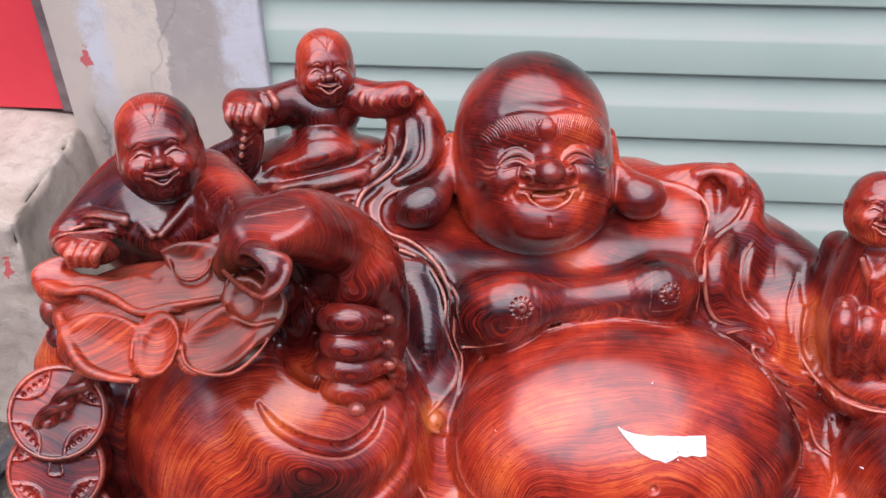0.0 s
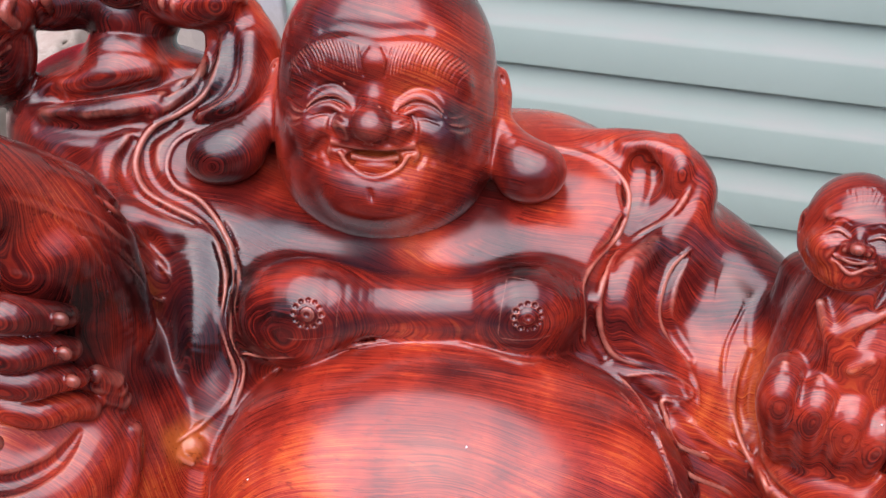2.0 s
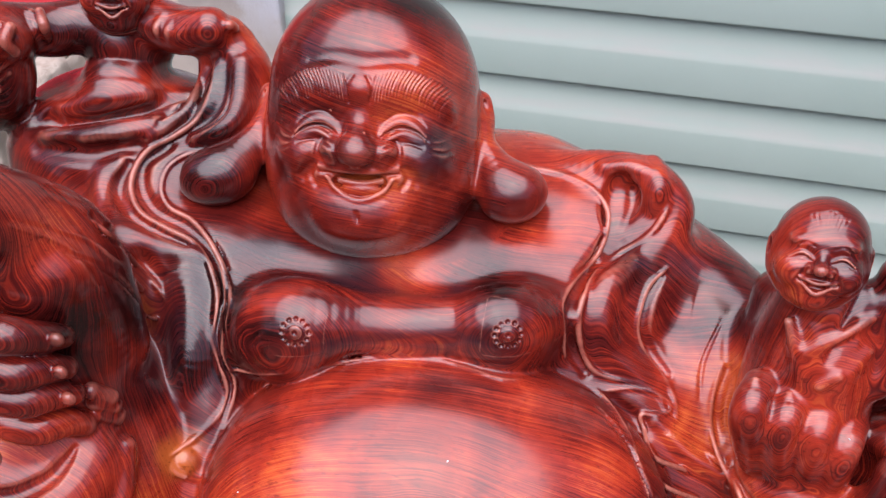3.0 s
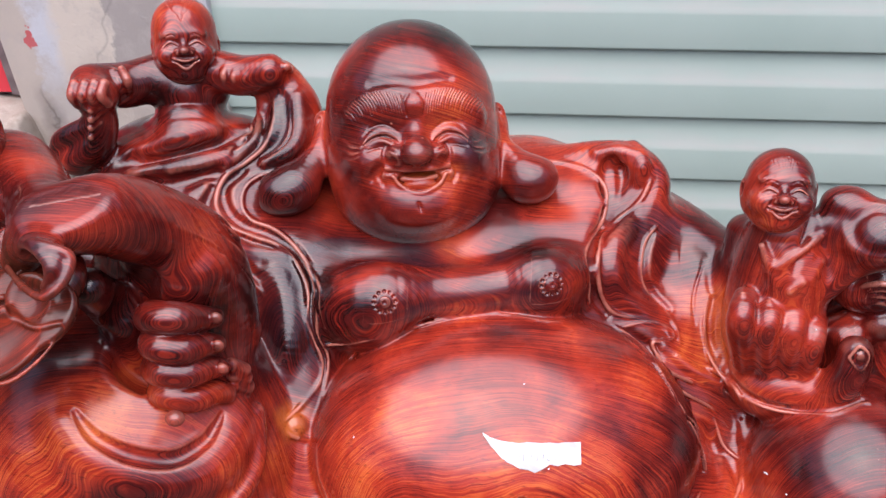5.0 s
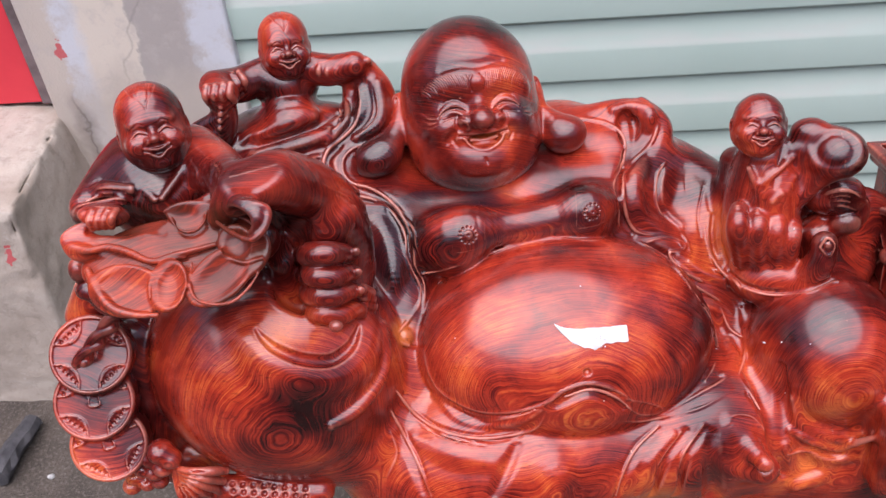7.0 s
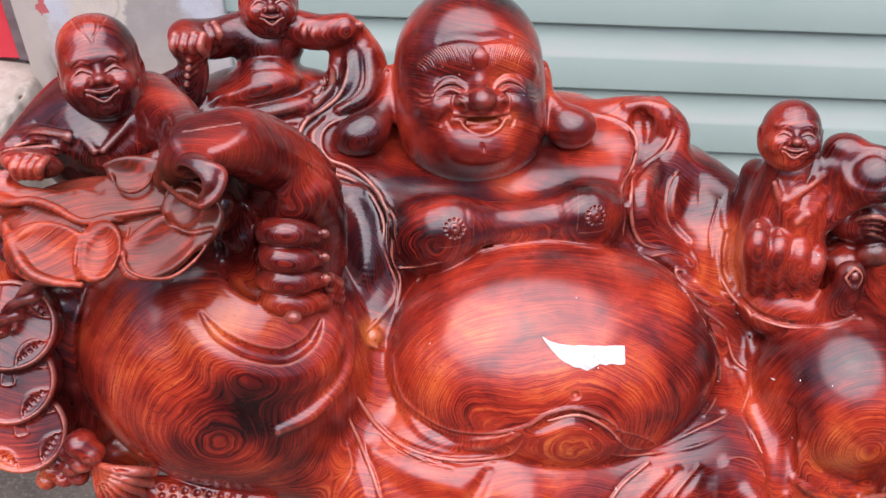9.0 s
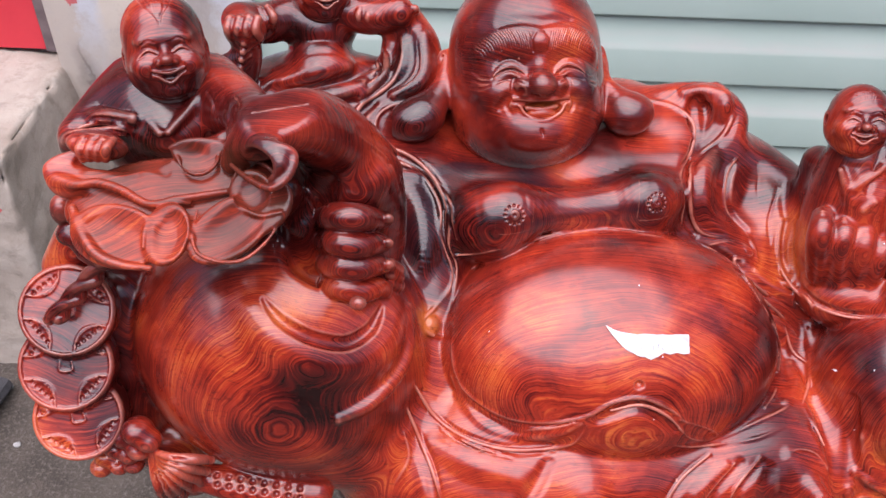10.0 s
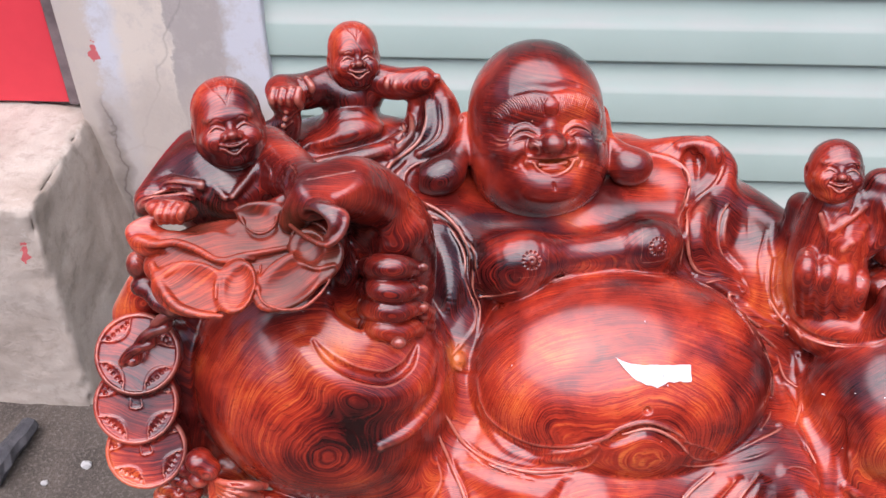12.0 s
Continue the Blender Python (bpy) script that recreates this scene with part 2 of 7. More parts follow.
def dab(tree, at, place, size, colour, under):
    """A smear of red paint about a place."""
    near = node(tree, "ShaderNodeVectorMath", {0: at, 1: place}, operation="SUBTRACT").outputs[0]
    near = node(tree, "ShaderNodeVectorMath", {0: near, 1: (1.6 / size, 0.3 / size, 0.8 / size)}, operation="MULTIPLY").outputs[0]
    away = node(tree, "ShaderNodeVectorMath", {0: near}, operation="LENGTH").outputs["Value"]
    rag = node(tree, "ShaderNodeTexNoise", {"Vector": at, "Scale": 70.0, "Detail": 4.0}).outputs["Fac"]
    edge = node(tree, "ShaderNodeMath", {0: rag, 1: -2.6, 2: away}, operation="MULTIPLY_ADD").outputs[0]
    return mixed(tree, ramp(tree, node(tree, "ShaderNodeMath", {0: edge, 1: 1.0}, operation="ADD").outputs[0], (0.34, (0.85,) * 3), (0.42, (0, 0, 0))), under, colour)


def old_plaster():
    """Peeling paint over grey render: cream, bluish white and bare cement in upright patches, with cracks."""
    mat, tree, bsdf = material("peeling_plaster", 0.85)
    at = coords(tree)
    far = node(tree, "ShaderNodeMapping", {"Vector": at, "Scale": (7.0, 7.0, 3.0)}).outputs[0]
    tall = node(tree, "ShaderNodeTexNoise", {"Vector": far, "Scale": 1.0, "Detail": 6.0, "Roughness": 0.6, "Distortion": 0.3}).outputs["Fac"]
    near = node(tree, "ShaderNodeTexNoise", {"Vector": at, "Scale": 22.0, "Detail": 6.0, "Roughness": 0.7}).outputs["Fac"]
    fine = node(tree, "ShaderNodeTexNoise", {"Vector": at, "Scale": 160.0, "Detail": 3.0}).outputs["Fac"]
    # coats of paint lie in upright strips with ragged edges
    run = node(tree, "ShaderNodeSeparateXYZ", {"Vector": at}).outputs["X"]
    run = node(tree, "ShaderNodeMath", {0: tall, 1: 0.10, 2: run}, operation="MULTIPLY_ADD").outputs[0]
    run = node(tree, "ShaderNodeMath", {0: near, 1: 0.06, 2: run}, operation="MULTIPLY_ADD").outputs[0]
    run = node(tree, "ShaderNodeMapRange", {"Value": run, "From Min": -0.87, "From Max": -0.37}).outputs[0]
    blue, cream, cement = (0.49, 0.49, 0.515), (0.55, 0.475, 0.40), (0.335, 0.295, 0.27)
    colour = ramp(tree, run, (0.0, (0.42, 0.36, 0.31)), (0.12, (0.45, 0.385, 0.33)), (0.15, blue), (0.21, blue), (0.27, cream), (0.475, cream), (0.49, cement), (0.70, cement), (0.75, blue), (0.95, blue))
    colour = mixed(tree, ramp(tree, near, (0.36, (0.55, 0.55, 0.55)), (0.50, (0, 0, 0))), colour, (0.40, 0.35, 0.32))
    cells = node(tree, "ShaderNodeTexVoronoi", {"Vector": node(tree, "ShaderNodeMixRGB", {"Fac": 0.06, "Color1": at, "Color2": node(tree, "ShaderNodeTexNoise", {"Vector": at, "Scale": 14.0, "Detail": 4.0}).outputs["Color"]}).outputs[0], "Scale": 1.7}, feature="DISTANCE_TO_EDGE").outputs["Distance"]
    crack = ramp(tree, cells, (0.001, (0.35, 0.35, 0.35)), (0.006, (0, 0, 0)))
    colour = mixed(tree, crack, colour, (0.16, 0.14, 0.13))
    # the lower wall was never painted
    foot = node(tree, "ShaderNodeMath", {0: tall, 1: 0.25, 2: node(tree, "ShaderNodeSeparateXYZ", {"Vector": at}).outputs["Z"]}, operation="MULTIPLY_ADD").outputs[0]
    colour = mixed(tree, ramp(tree, foot, (0.70, (0.8,) * 3), (0.80, (0, 0, 0))), colour, (0.40, 0.34, 0.29))
    # an open joint, stained dark, where the ledge meets the pillar
    wander = node(tree, "ShaderNodeTexNoise", {"Vector": at, "Scale": 16.0, "Detail": 5.0}).outputs["Fac"]
    bits = node(tree, "ShaderNodeSeparateXYZ", {"Vector": at})
    joint = node(tree, "ShaderNodeMath", {0: wander, 1: 0.07, 2: bits.outputs["X"]}, operation="MULTIPLY_ADD").outputs[0]
    joint = node(tree, "ShaderNodeMath", {0: node(tree, "ShaderNodeMath", {0: joint, 1: 0.853}, operation="ADD").outputs[0]}, operation="ABSOLUTE").outputs[0]
    low = node(tree, "ShaderNodeMapRange", {"Value": bits.outputs["Z"], "From Min": 0.62, "From Max": 0.54}).outputs[0]
    for wide, deep in ((0.028, 0.45), (0.0045, 0.85)):
        line = node(tree, "ShaderNodeMath", {0: ramp(tree, joint, (0.3 * wide, (deep,) * 3), (wide, (0, 0, 0))), 1: low}, operation="MULTIPLY").outputs[0]
        colour = mixed(tree, line, colour, (0.13, 0.105, 0.09))
    colour = dab(tree, at, (-0.885, 1.58, 0.70), 0.024, (0.45, 0.05, 0.06), colour)
    tree.links.new(colour, bsdf.inputs["Base Color"])
    bump(tree, bsdf, node(tree, "ShaderNodeMath", {0: fine, 1: 0.3, 2: near}, operation="MULTIPLY_ADD").outputs[0], 0.5, 0.006)
    return mat


def rough_concrete():
    """Hand-trowelled concrete: warm grey, with paler floats, stains, pits and a smear of red paint."""
    mat, tree, bsdf = material("concrete", 0.88)
    at = coords(tree)
    big = node(tree, "ShaderNodeTexNoise", {"Vector": at, "Scale": 4.0, "Detail": 6.0, "Roughness": 0.6, "Distortion": 0.6}).outputs["Fac"]
    mid = node(tree, "ShaderNodeTexNoise", {"Vector": at, "Scale": 26.0, "Detail": 6.0, "Roughness": 0.7}).outputs["Fac"]
    grit = node(tree, "ShaderNodeTexNoise", {"Vector": at, "Scale": 220.0, "Detail": 2.0}).outputs["Fac"]
    colour = ramp(tree, big, (0.32, (0.27, 0.22, 0.178)), (0.48, (0.36, 0.30, 0.25)), (0.62, (0.44, 0.38, 0.325)))
    colour = mixed(tree, ramp(tree, mid, (0.34, (0.6,) * 3), (0.48, (0, 0, 0))), colour, (0.25, 0.205, 0.165))
    colour = mixed(tree, ramp(tree, mid, (0.62, (0, 0, 0)), (0.72, (0.6,) * 3)), colour, (0.48, 0.43, 0.39))
    colour = dab(tree, at, (-0.945, 1.20, 0.44), 0.022, (0.45, 0.05, 0.06), colour)
    tree.links.new(colour, bsdf.inputs["Base Color"])
    bump(tree, bsdf, node(tree, "ShaderNodeMath", {0: grit, 1: 0.25, 2: mid}, operation="MULTIPLY_ADD").outputs[0], 0.6, 0.007)
    return mat


def painted_steel():
    """Pale green paint with dust lying on what faces up and dull runs of dirt."""
    mat, tree, bsdf = material("painted_sheet_steel", 0.55)
    at = coords(tree)
    runs = node(tree, "ShaderNodeTexNoise", {"Vector": node(tree, "ShaderNodeMapping", {"Vector": at, "Scale": (9.0, 9.0, 60.0)}).outputs[0], "Scale": 1.0, "Detail": 4.0}).outputs["Fac"]
    soft = node(tree, "ShaderNodeTexNoise", {"Vector": at, "Scale": 3.0, "Detail": 3.0}).outputs["Fac"]
    grit = node(tree, "ShaderNodeTexNoise", {"Vector": at, "Scale": 130.0, "Detail": 2.0}).outputs["Fac"]
    colour = ramp(tree, soft, (0.35, (0.345, 0.43, 0.378)), (0.65, (0.385, 0.465, 0.413)))
    rise = node(tree, "ShaderNodeSeparateXYZ", {"Vector": node(tree, "ShaderNodeNewGeometry").outputs["Normal"]}).outputs["Z"]
    dust = node(tree, "ShaderNodeMath", {0: ramp(tree, rise, (0.08, (0, 0, 0)), (0.5, (1, 1, 1))), 1: ramp(tree, runs, (0.36, (0.35,) * 3), (0.6, (1, 1, 1)))}, operation="MULTIPLY").outputs[0]
    colour = mixed(tree, dust, colour, (0.465, 0.415, 0.39))
    colour = mixed(tree, ramp(tree, grit, (0.66, (0, 0, 0)), (0.76, (0.4, 0.4, 0.4))), colour, (0.42, 0.40, 0.38))
    tree.links.new(colour, bsdf.inputs["Base Color"])
    bump(tree, bsdf, soft, 0.1, 0.01)
    return mat


WOOD = rosewood()
SOIL = mottled("packed_earth", (0.05, 0.038, 0.03), (0.09, 0.07, 0.056), 9.0, 0.9, 0.9, (0.17, 0.145, 0.122), 0.012)
CONCRETE = rough_concrete()
PLASTER = old_plaster()
DULL = mottled("dull_render", (0.07, 0.065, 0.062), (0.12, 0.115, 0.11), 1.0, 0.9)
SHUTTER = painted_steel()
RED = mottled("red_paint", (0.54, 0.028, 0.045), (0.62, 0.04, 0.055), 3.0, 0.5, 0.05)
DARK = mottled("weathered_board", (0.09, 0.065, 0.065), (0.19, 0.14, 0.14), 8.0, 0.8, 0.3)
PAPER = mottled("white_paper", (0.82, 0.82, 0.82), (0.86, 0.86, 0.85), 20.0, 0.7, 0.05)
PENCIL = mottled("pencil", (0.42, 0.42, 0.46), (0.5, 0.5, 0.54), 30.0, 0.8, 0.02)

STONE = mottled("broken_stone", (0.3, 0.29, 0.28), (0.5, 0.48, 0.46), 30.0, 0.85, 0.5)
CHAR = mottled("blackened_wood", (0.03, 0.028, 0.032), (0.07, 0.065, 0.07), 25.0, 0.8, 0.5)

# ---- helpers for things ----
def part(name, bm, mat, parent=None, label=""):
    mesh = bpy.data.meshes.new(name)
    bm.normal_update()
    bm.to_mesh(mesh)
    bm.free()
    mesh.materials.append(mat)
    ob = new(name, mesh)
    if parent:
        ob.parent = parent
    return tagged(ob, label)


def box_bm(low, high, bevel=0.0, segments=2, bm=None):
    bm = bm or bmesh.new()
    made = bmesh.ops.create_cube(bm, size=1)["verts"]
    for v in made:
        v.co = Vector([low[i] + (v.co[i] + 0.5) * (high[i] - low[i]) for i in range(3)])
    if bevel:
        edges = list({e for v in made for e in v.link_edges})
        bmesh.ops.bevel(bm, geom=edges, offset=bevel, segments=segments, affect="EDGES", profile=0.5)
    return bm


# ---- ground, wall, shutter, ledge ----
ground = tagged(part("ground", box_bm((-30, -30, -0.3), (30, 30, 0.0)), SOIL), "grey-brown packed earth and concrete ground", "ground", kind="structure")
pillar = tagged(part("wall_pillar", box_bm((-0.95, 1.58, -0.1), (-0.502, 1.9, 3.3), 0.006), PLASTER), "peeling grey and cream plaster pillar beside the shutter", "wall", kind="structure")
wall_left = tagged(part("wall_left", box_bm((-4.0, 1.66, -0.1), (-0.953, 1.9, 3.3)), PLASTER), "grey plaster wall behind the ledge", "wall", kind="structure")
shutter = tagged(new("roller_shutter"), "pale green ribbed steel roller shutter, closed", "shutter", kind="structure")
PITCH = 0.1448


def slat_mesh():
    """One rib: a flat band, then a hollow that comes out again below it."""
    bm = bmesh.new()
    line = [(1.608, 0.0), (1.609, -0.010), (1.608, -0.030), (1.604, -0.050), (1.601, -0.062), (1.599, -0.068), (1.598, -0.074), (1.598, -0.139), (1.5985, -0.1425), (1.602, -0.1448), (1.609, -0.1446)]
    ends = []
    for x in (-0.56, 4.0):
        ends.append([bm.verts.new((x, y, z)) for y, z in line])
    for i in range(len(line) - 1):
        bm.faces.new((ends[0][i], ends[0][i + 1], ends[1][i + 1], ends[1][i]))
    for f in bm.faces:
        f.smooth = True
    bm.normal_update()
    mesh = bpy.data.meshes.new("slat")
    bm.to_mesh(mesh)
    bm.free()
    mesh.materials.append(SHUTTER)
    return mesh


slat = slat_mesh()
for i in range(16):
    ob = new("slat", slat)
    ob.location, ob.parent = (0, 0, 0.84 + (10 - i) * PITCH), shutter


def worn_block(low, high, cell, rough, seed):
    """A block with knocked-off, uneven edges."""
    bm = box_bm(low, high, 0.012, 3)
    while True:
        long = [e for e in bm.edges if e.calc_length() > cell]
        if not long:
            break
        bmesh.ops.subdivide_edges(bm, edges=long, cuts=1, use_grid_fill=True)
    bmesh.ops.triangulate(bm, faces=bm.faces[:])
    bm.normal_update()
    for v, n in [(v, v.normal.copy()) for v in bm.verts]:
        chip = max(0.0, noise.noise(v.co * 23 + Vector((seed, 0, 0))) - 0.1) * (1.0 if max(abs(c) for c in n) < 0.97 else 0.15)
        v.co += n * (rough * noise.noise(v.co * 7 + Vector((0, seed, 0))) + 0.4 * rough * noise.noise(v.co * 31) - 0.03 * chip)
    for f in bm.faces:
        f.smooth = True
    return bm


ledge = worn_block((-1.9, 1.20, -0.02), (-0.915, 1.66, 0.546), 0.022, 0.008, 3.0)
for v in ledge.verts:
    # its end runs slightly askew at the top and flares below
    near, rise = max(0.0, min(1.0, (v.co.x + 1.1) / 0.185)), max(0.0, min(1.0, v.co.z / 0.546))
    top, foot_line = 0.019 - 0.12 * (v.co.y - 1.2), 0.02 + 0.10 * (v.co.y - 1.36)
    v.co.x += near * (foot_line + (top - foot_line) * rise ** 1.5)
block = tagged(part("concrete_ledge", ledge, CONCRETE), "rough warm-grey concrete ledge with chipped edges against the wall", "ledge", kind="structure")
board = tagged(new("red_board"), "bright red painted board in a dark frame on the ledge", "board")
part("panel", box_bm((-1.8, 1.634, 0.556), (-1.0, 1.652, 1.5), 0.002), RED, board)
part("frame", box_bm((-0.998, 1.628, 0.553), (-0.963, 1.656, 1.5), 0.003), DARK, board, "dark weathered wooden edge strip")


def stone(name, place, size, mat, label, category, seed):
    """A broken lump with flat-ish faces."""
    bm = bmesh.new()
    bmesh.ops.create_icosphere(bm, subdivisions=2, radius=1)
    for v in bm.verts:
        v.co *= 1 + 0.35 * noise.noise(v.co * 1.3 + Vector((seed, 2, 1)))
        v.co = Vector((v.co.x * size[0], v.co.y * size[1], max(v.co.z, -0.6) * size[2])) + Vector(place)
    return tagged(part(name, bm, mat), label, category, group="rubble on the ground")


for i, (x, y, r) in enumerate([(-1.02, 1.13, 0.010), (-0.86, 1.03, 0.012), (-0.79, 1.06, 0.007), (-0.93, 0.98, 0.008), (-1.08, 1.02, 0.016), (-0.72, 1.0, 0.006), (-0.83, 1.12, 0.006), (-0.66, 0.96, 0.008)]):
    stone("stone", (x, y, 0.4 * r), (r, 0.8 * r, 0.7 * r), STONE, "small pale broken stone on the earth", "stone", i * 1.7)


def charred_stick():
    bm = bmesh.new()
    rng = random.Random(8)
    rings = []
    for i in range(9):
        s = i / 8
        c, r = Vector((-1.03 + 0.012 * s, 0.96 + 0.16 * s, 0.030 + 0.004 * math.sin(5 * s))), 0.028 * (1 - 0.25 * s)
        rings.append([bm.verts.new(c + Vector((1, -0.08, 0)) * (r * math.cos(a * math.tau / 8) * rng.uniform(0.85, 1.1)) + Vector((0, 0, r * math.sin(a * math.tau / 8) * rng.uniform(0.85, 1.05)))) for a in range(8)])
    for a, b in zip(rings[:-1], rings[1:]):
        for i in range(8):
            bm.faces.new((a[i], a[(i + 1) % 8], b[(i + 1) % 8], b[i]))
    bm.faces.new(rings[0])
    bm.faces.new(rings[-1])
    bmesh.ops.recalc_face_normals(bm, faces=bm.faces)
    tagged(part("charred_stick", bm, CHAR), "blackened piece of wood lying on the earth", "stick")


charred_stick()

# ---- the far side of the street, side walls and canopy: unseen, added for reflections ----
# added walls that cut off low sky in the carving's reflections
tagged(part("unseen_wall_across", box_bm((-25, -5.3, -0.1), (25, -5.0, 2.8)), DULL), "plain grey wall added out of view across the street", "wall", kind="structure")
tagged(part("unseen_wall_side_1", box_bm((-9.3, -5.0, -0.1), (-9.0, 8.0, 5.0)), DULL), "plain grey wall added out of view at one side", "wall", kind="structure")
tagged(part("unseen_wall_side_2", box_bm((9.0, -5.0, -0.1), (9.3, 8.0, 5.0)), DULL), "plain grey wall added out of view at the other side", "wall", kind="structure")
tagged(part("wall_upper", box_bm((-0.5, 1.58, 2.34), (6.0, 1.9, 3.3)), PLASTER), "grey plaster wall over the shutter", "wall", kind="structure")

# unseen canopy, added to keep overhead reflections on the carving dark
canopy = tagged(part("canopy", box_bm((-6.0, 1.2, 2.75), (6.0, 1.578, 2.82), 0.01), DULL), "plain grey canopy added out of view over the shop front", "canopy", kind="structure")

# ---- sculpting: a solid is a field of distances on a grid, shaped by adding and cutting rounded forms ----
def turned(rx, ry, rz):
    """Rotation from degrees about x, y and z."""
    a, b, c = (math.radians(v) for v in (rx, ry, rz))
    ma = np.array([[1, 0, 0], [0, math.cos(a), -math.sin(a)], [0, math.sin(a), math.cos(a)]])
    mb = np.array([[math.cos(b), 0, math.sin(b)], [0, 1, 0], [-math.sin(b), 0, math.cos(b)]])
    mc = np.array([[math.cos(c), -math.sin(c), 0], [math.sin(c), math.cos(c), 0], [0, 0, 1]])
    return mc @ mb @ ma


def facing(yaw, pitch, roll=0):
    """Axes right, up and towards the viewer, for a face that turns by yaw, looks up by pitch and leans by roll."""
    return turned(0, 0, yaw) @ turned(90 - pitch, 0, 0) @ turned(0, 0, roll)


def spline(points, steps=6):
    """A smooth line through points of any width (place and radius)."""
    p = np.array(points, float)
    if len(p) < 3:
        return p
    q = np.vstack([2 * p[0] - p[1], p, 2 * p[-1] - p[-2]])
    out = []
    for i in range(1, len(q) - 2):
        for s in np.arange(steps) / steps:
            out.append(0.5 * (2 * q[i] + (q[i + 1] - q[i - 1]) * s + (2 * q[i - 1] - 5 * q[i] + 4 * q[i + 1] - q[i + 2]) * s * s
                              + (3 * q[i] - q[i - 1] - 3 * q[i + 1] + q[i + 2]) * s ** 3))
    out.append(p[-1])
    return np.array(out)


class Clay:
    def __init__(self, low, high, step):
        self.low, self.step = np.array(low, float), step
        self.size = tuple(int(n) for n in np.ceil((np.array(high) - self.low) / step) + 1)
        self.field = np.full(self.size, 0.2, np.float32)
        self.at((0, 0, 0), np.eye(3), 1.0)

    def at(self, origin, axes=None, scale=1.0):
        """From here on forms are given in this frame."""
        self.origin, self.axes, self.scale = np.array(origin, float), np.eye(3) if axes is None else axes, scale
        return self

    def world(self, p):
        return self.origin + self.scale * (np.array(p, float) @ self.axes.T)

    def on(self, x, y, lift=0.0, *radius):
        """The point of the skin in front of (x, y) of the frame in use, raised by lift, with a radius if one is given."""
        high = 60.0
        z = np.arange(high, -80.0, -0.25)
        p = self.world(np.stack([np.full(len(z), float(x)), np.full(len(z), float(y)), z], 1))
        i = np.clip(np.round((p - self.low) / self.step).astype(int), 0, np.array(self.size) - 1)
        first = int(np.argmax(self.field[tuple(i.T)] < 0))
        return (x, y, float(z[first]) + lift, *radius)

    def sampled(self, other, grow):
        """Begin as a finer copy of a stretch of another solid, raised by grow."""
        i, f = [], []
        for axis in range(3):
            q = np.clip((self.low[axis] + self.step * np.arange(self.size[axis]) - other.low[axis]) / other.step, 0, other.size[axis] - 1.001)
            i.append(q.astype(int))
            f.append((q - i[-1]).astype(np.float32))
        total = 0
        for a in (0, 1):
            for b in (0, 1):
                for c in (0, 1):
                    w = [f[n] if on else 1 - f[n] for n, on in enumerate((a, b, c))]
                    total = total + other.field[np.ix_(i[0] + a, i[1] + b, i[2] + c)] * w[0][:, None, None] * w[1][None, :, None] * w[2][None, None, :]
        self.field = (total - grow).astype(np.float32)
        return self

    def sink(self, low, high, depth):
        """Lower the skin within a box, to make room for a finer piece over it."""
        cut, _ = self.window(np.array(low), np.array(high))
        self.field[cut] += np.float32(depth)

    def clear(self, low, high):
        """Empty a box that a finer piece fills."""
        cut, _ = self.window(np.array(low), np.array(high))
        self.field[cut] = 0.2

    def window(self, low, high):
        a = np.maximum(np.floor((low - self.low) / self.step).astype(int), 0)
        b = np.minimum(np.ceil((high - self.low) / self.step).astype(int) + 1, self.size)
        if (b - a < 1).any():
            return None, None
        cut = tuple(slice(i, j) for i, j in zip(a, b))
        axes = [(self.low[i] + self.step * np.arange(a[i], b[i])).astype(np.float32) for i in range(3)]
        return cut, (axes[0][:, None, None], axes[1][None, :, None], axes[2][None, None, :])

    def mix(self, cut, d, k, carve):
        f = self.field[cut]
        if carve:
            h = np.maximum(k - np.abs(f + d), 0)
            self.field[cut] = np.maximum(f, -d) + h * h / (4 * k)
        else:
            h = np.maximum(k - np.abs(f - d), 0)
            self.field[cut] = np.minimum(f, d) - h * h / (4 * k)

    def ball(self, c, r, turn=(0, 0, 0), k=0.01, carve=False):
        """An ellipsoid of radii r."""
        r = np.array(r if np.ndim(r) else (r, r, r), float) * self.scale
        c, k = self.world(c), k * self.scale
        m = self.axes @ turned(*turn)
        reach = np.sqrt((m * m) @ (r * r)) + k + 3 * self.step
        cut, g = self.window(c - reach, c + reach)
        if cut is None:
            return
        x, y, z = (g[i] - np.float32(c[i]) for i in range(3))
        k0 = k1 = 0
        for i in range(3):
            e = np.float32(m[0, i]) * x + np.float32(m[1, i]) * y + np.float32(m[2, i]) * z
            e = (e / np.float32(r[i])) ** 2
            k0, k1 = k0 + e, k1 + e / np.float32(r[i] ** 2)
        k0 = np.sqrt(k0)
        self.mix(cut, k0 * (k0 - 1) / np.maximum(np.sqrt(k1), 1e-6), k, carve)

    def rod(self, points, k=0.006, carve=False, steps=6):
        """A smooth line of changing radius: points (x, y, z, radius)."""
        p = spline(points, steps)
        p = np.hstack([self.world(p[:, :3]), p[:, 3:4] * self.scale])
        k = k * self.scale
        pad = k + 3 * self.step
        cut, g = self.window((p[:, :3] - p[:, 3:]).min(0) - pad, (p[:, :3] + p[:, 3:]).max(0) + pad)
        if cut is None:
            return
        d = np.full(tuple(s.stop - s.start for s in cut), 0.2, np.float32)
        for a, b in zip(p[:-1], p[1:]):
            lo = np.minimum(a[:3] - a[3], b[:3] - b[3]) - pad
            hi = np.maximum(a[:3] + a[3], b[:3] + b[3]) + pad
            sub, h = self.window(lo, hi)
            if sub is None:
                continue
            loc = tuple(slice(s.start - t.start, s.stop - t.start) for s, t in zip(sub, cut))
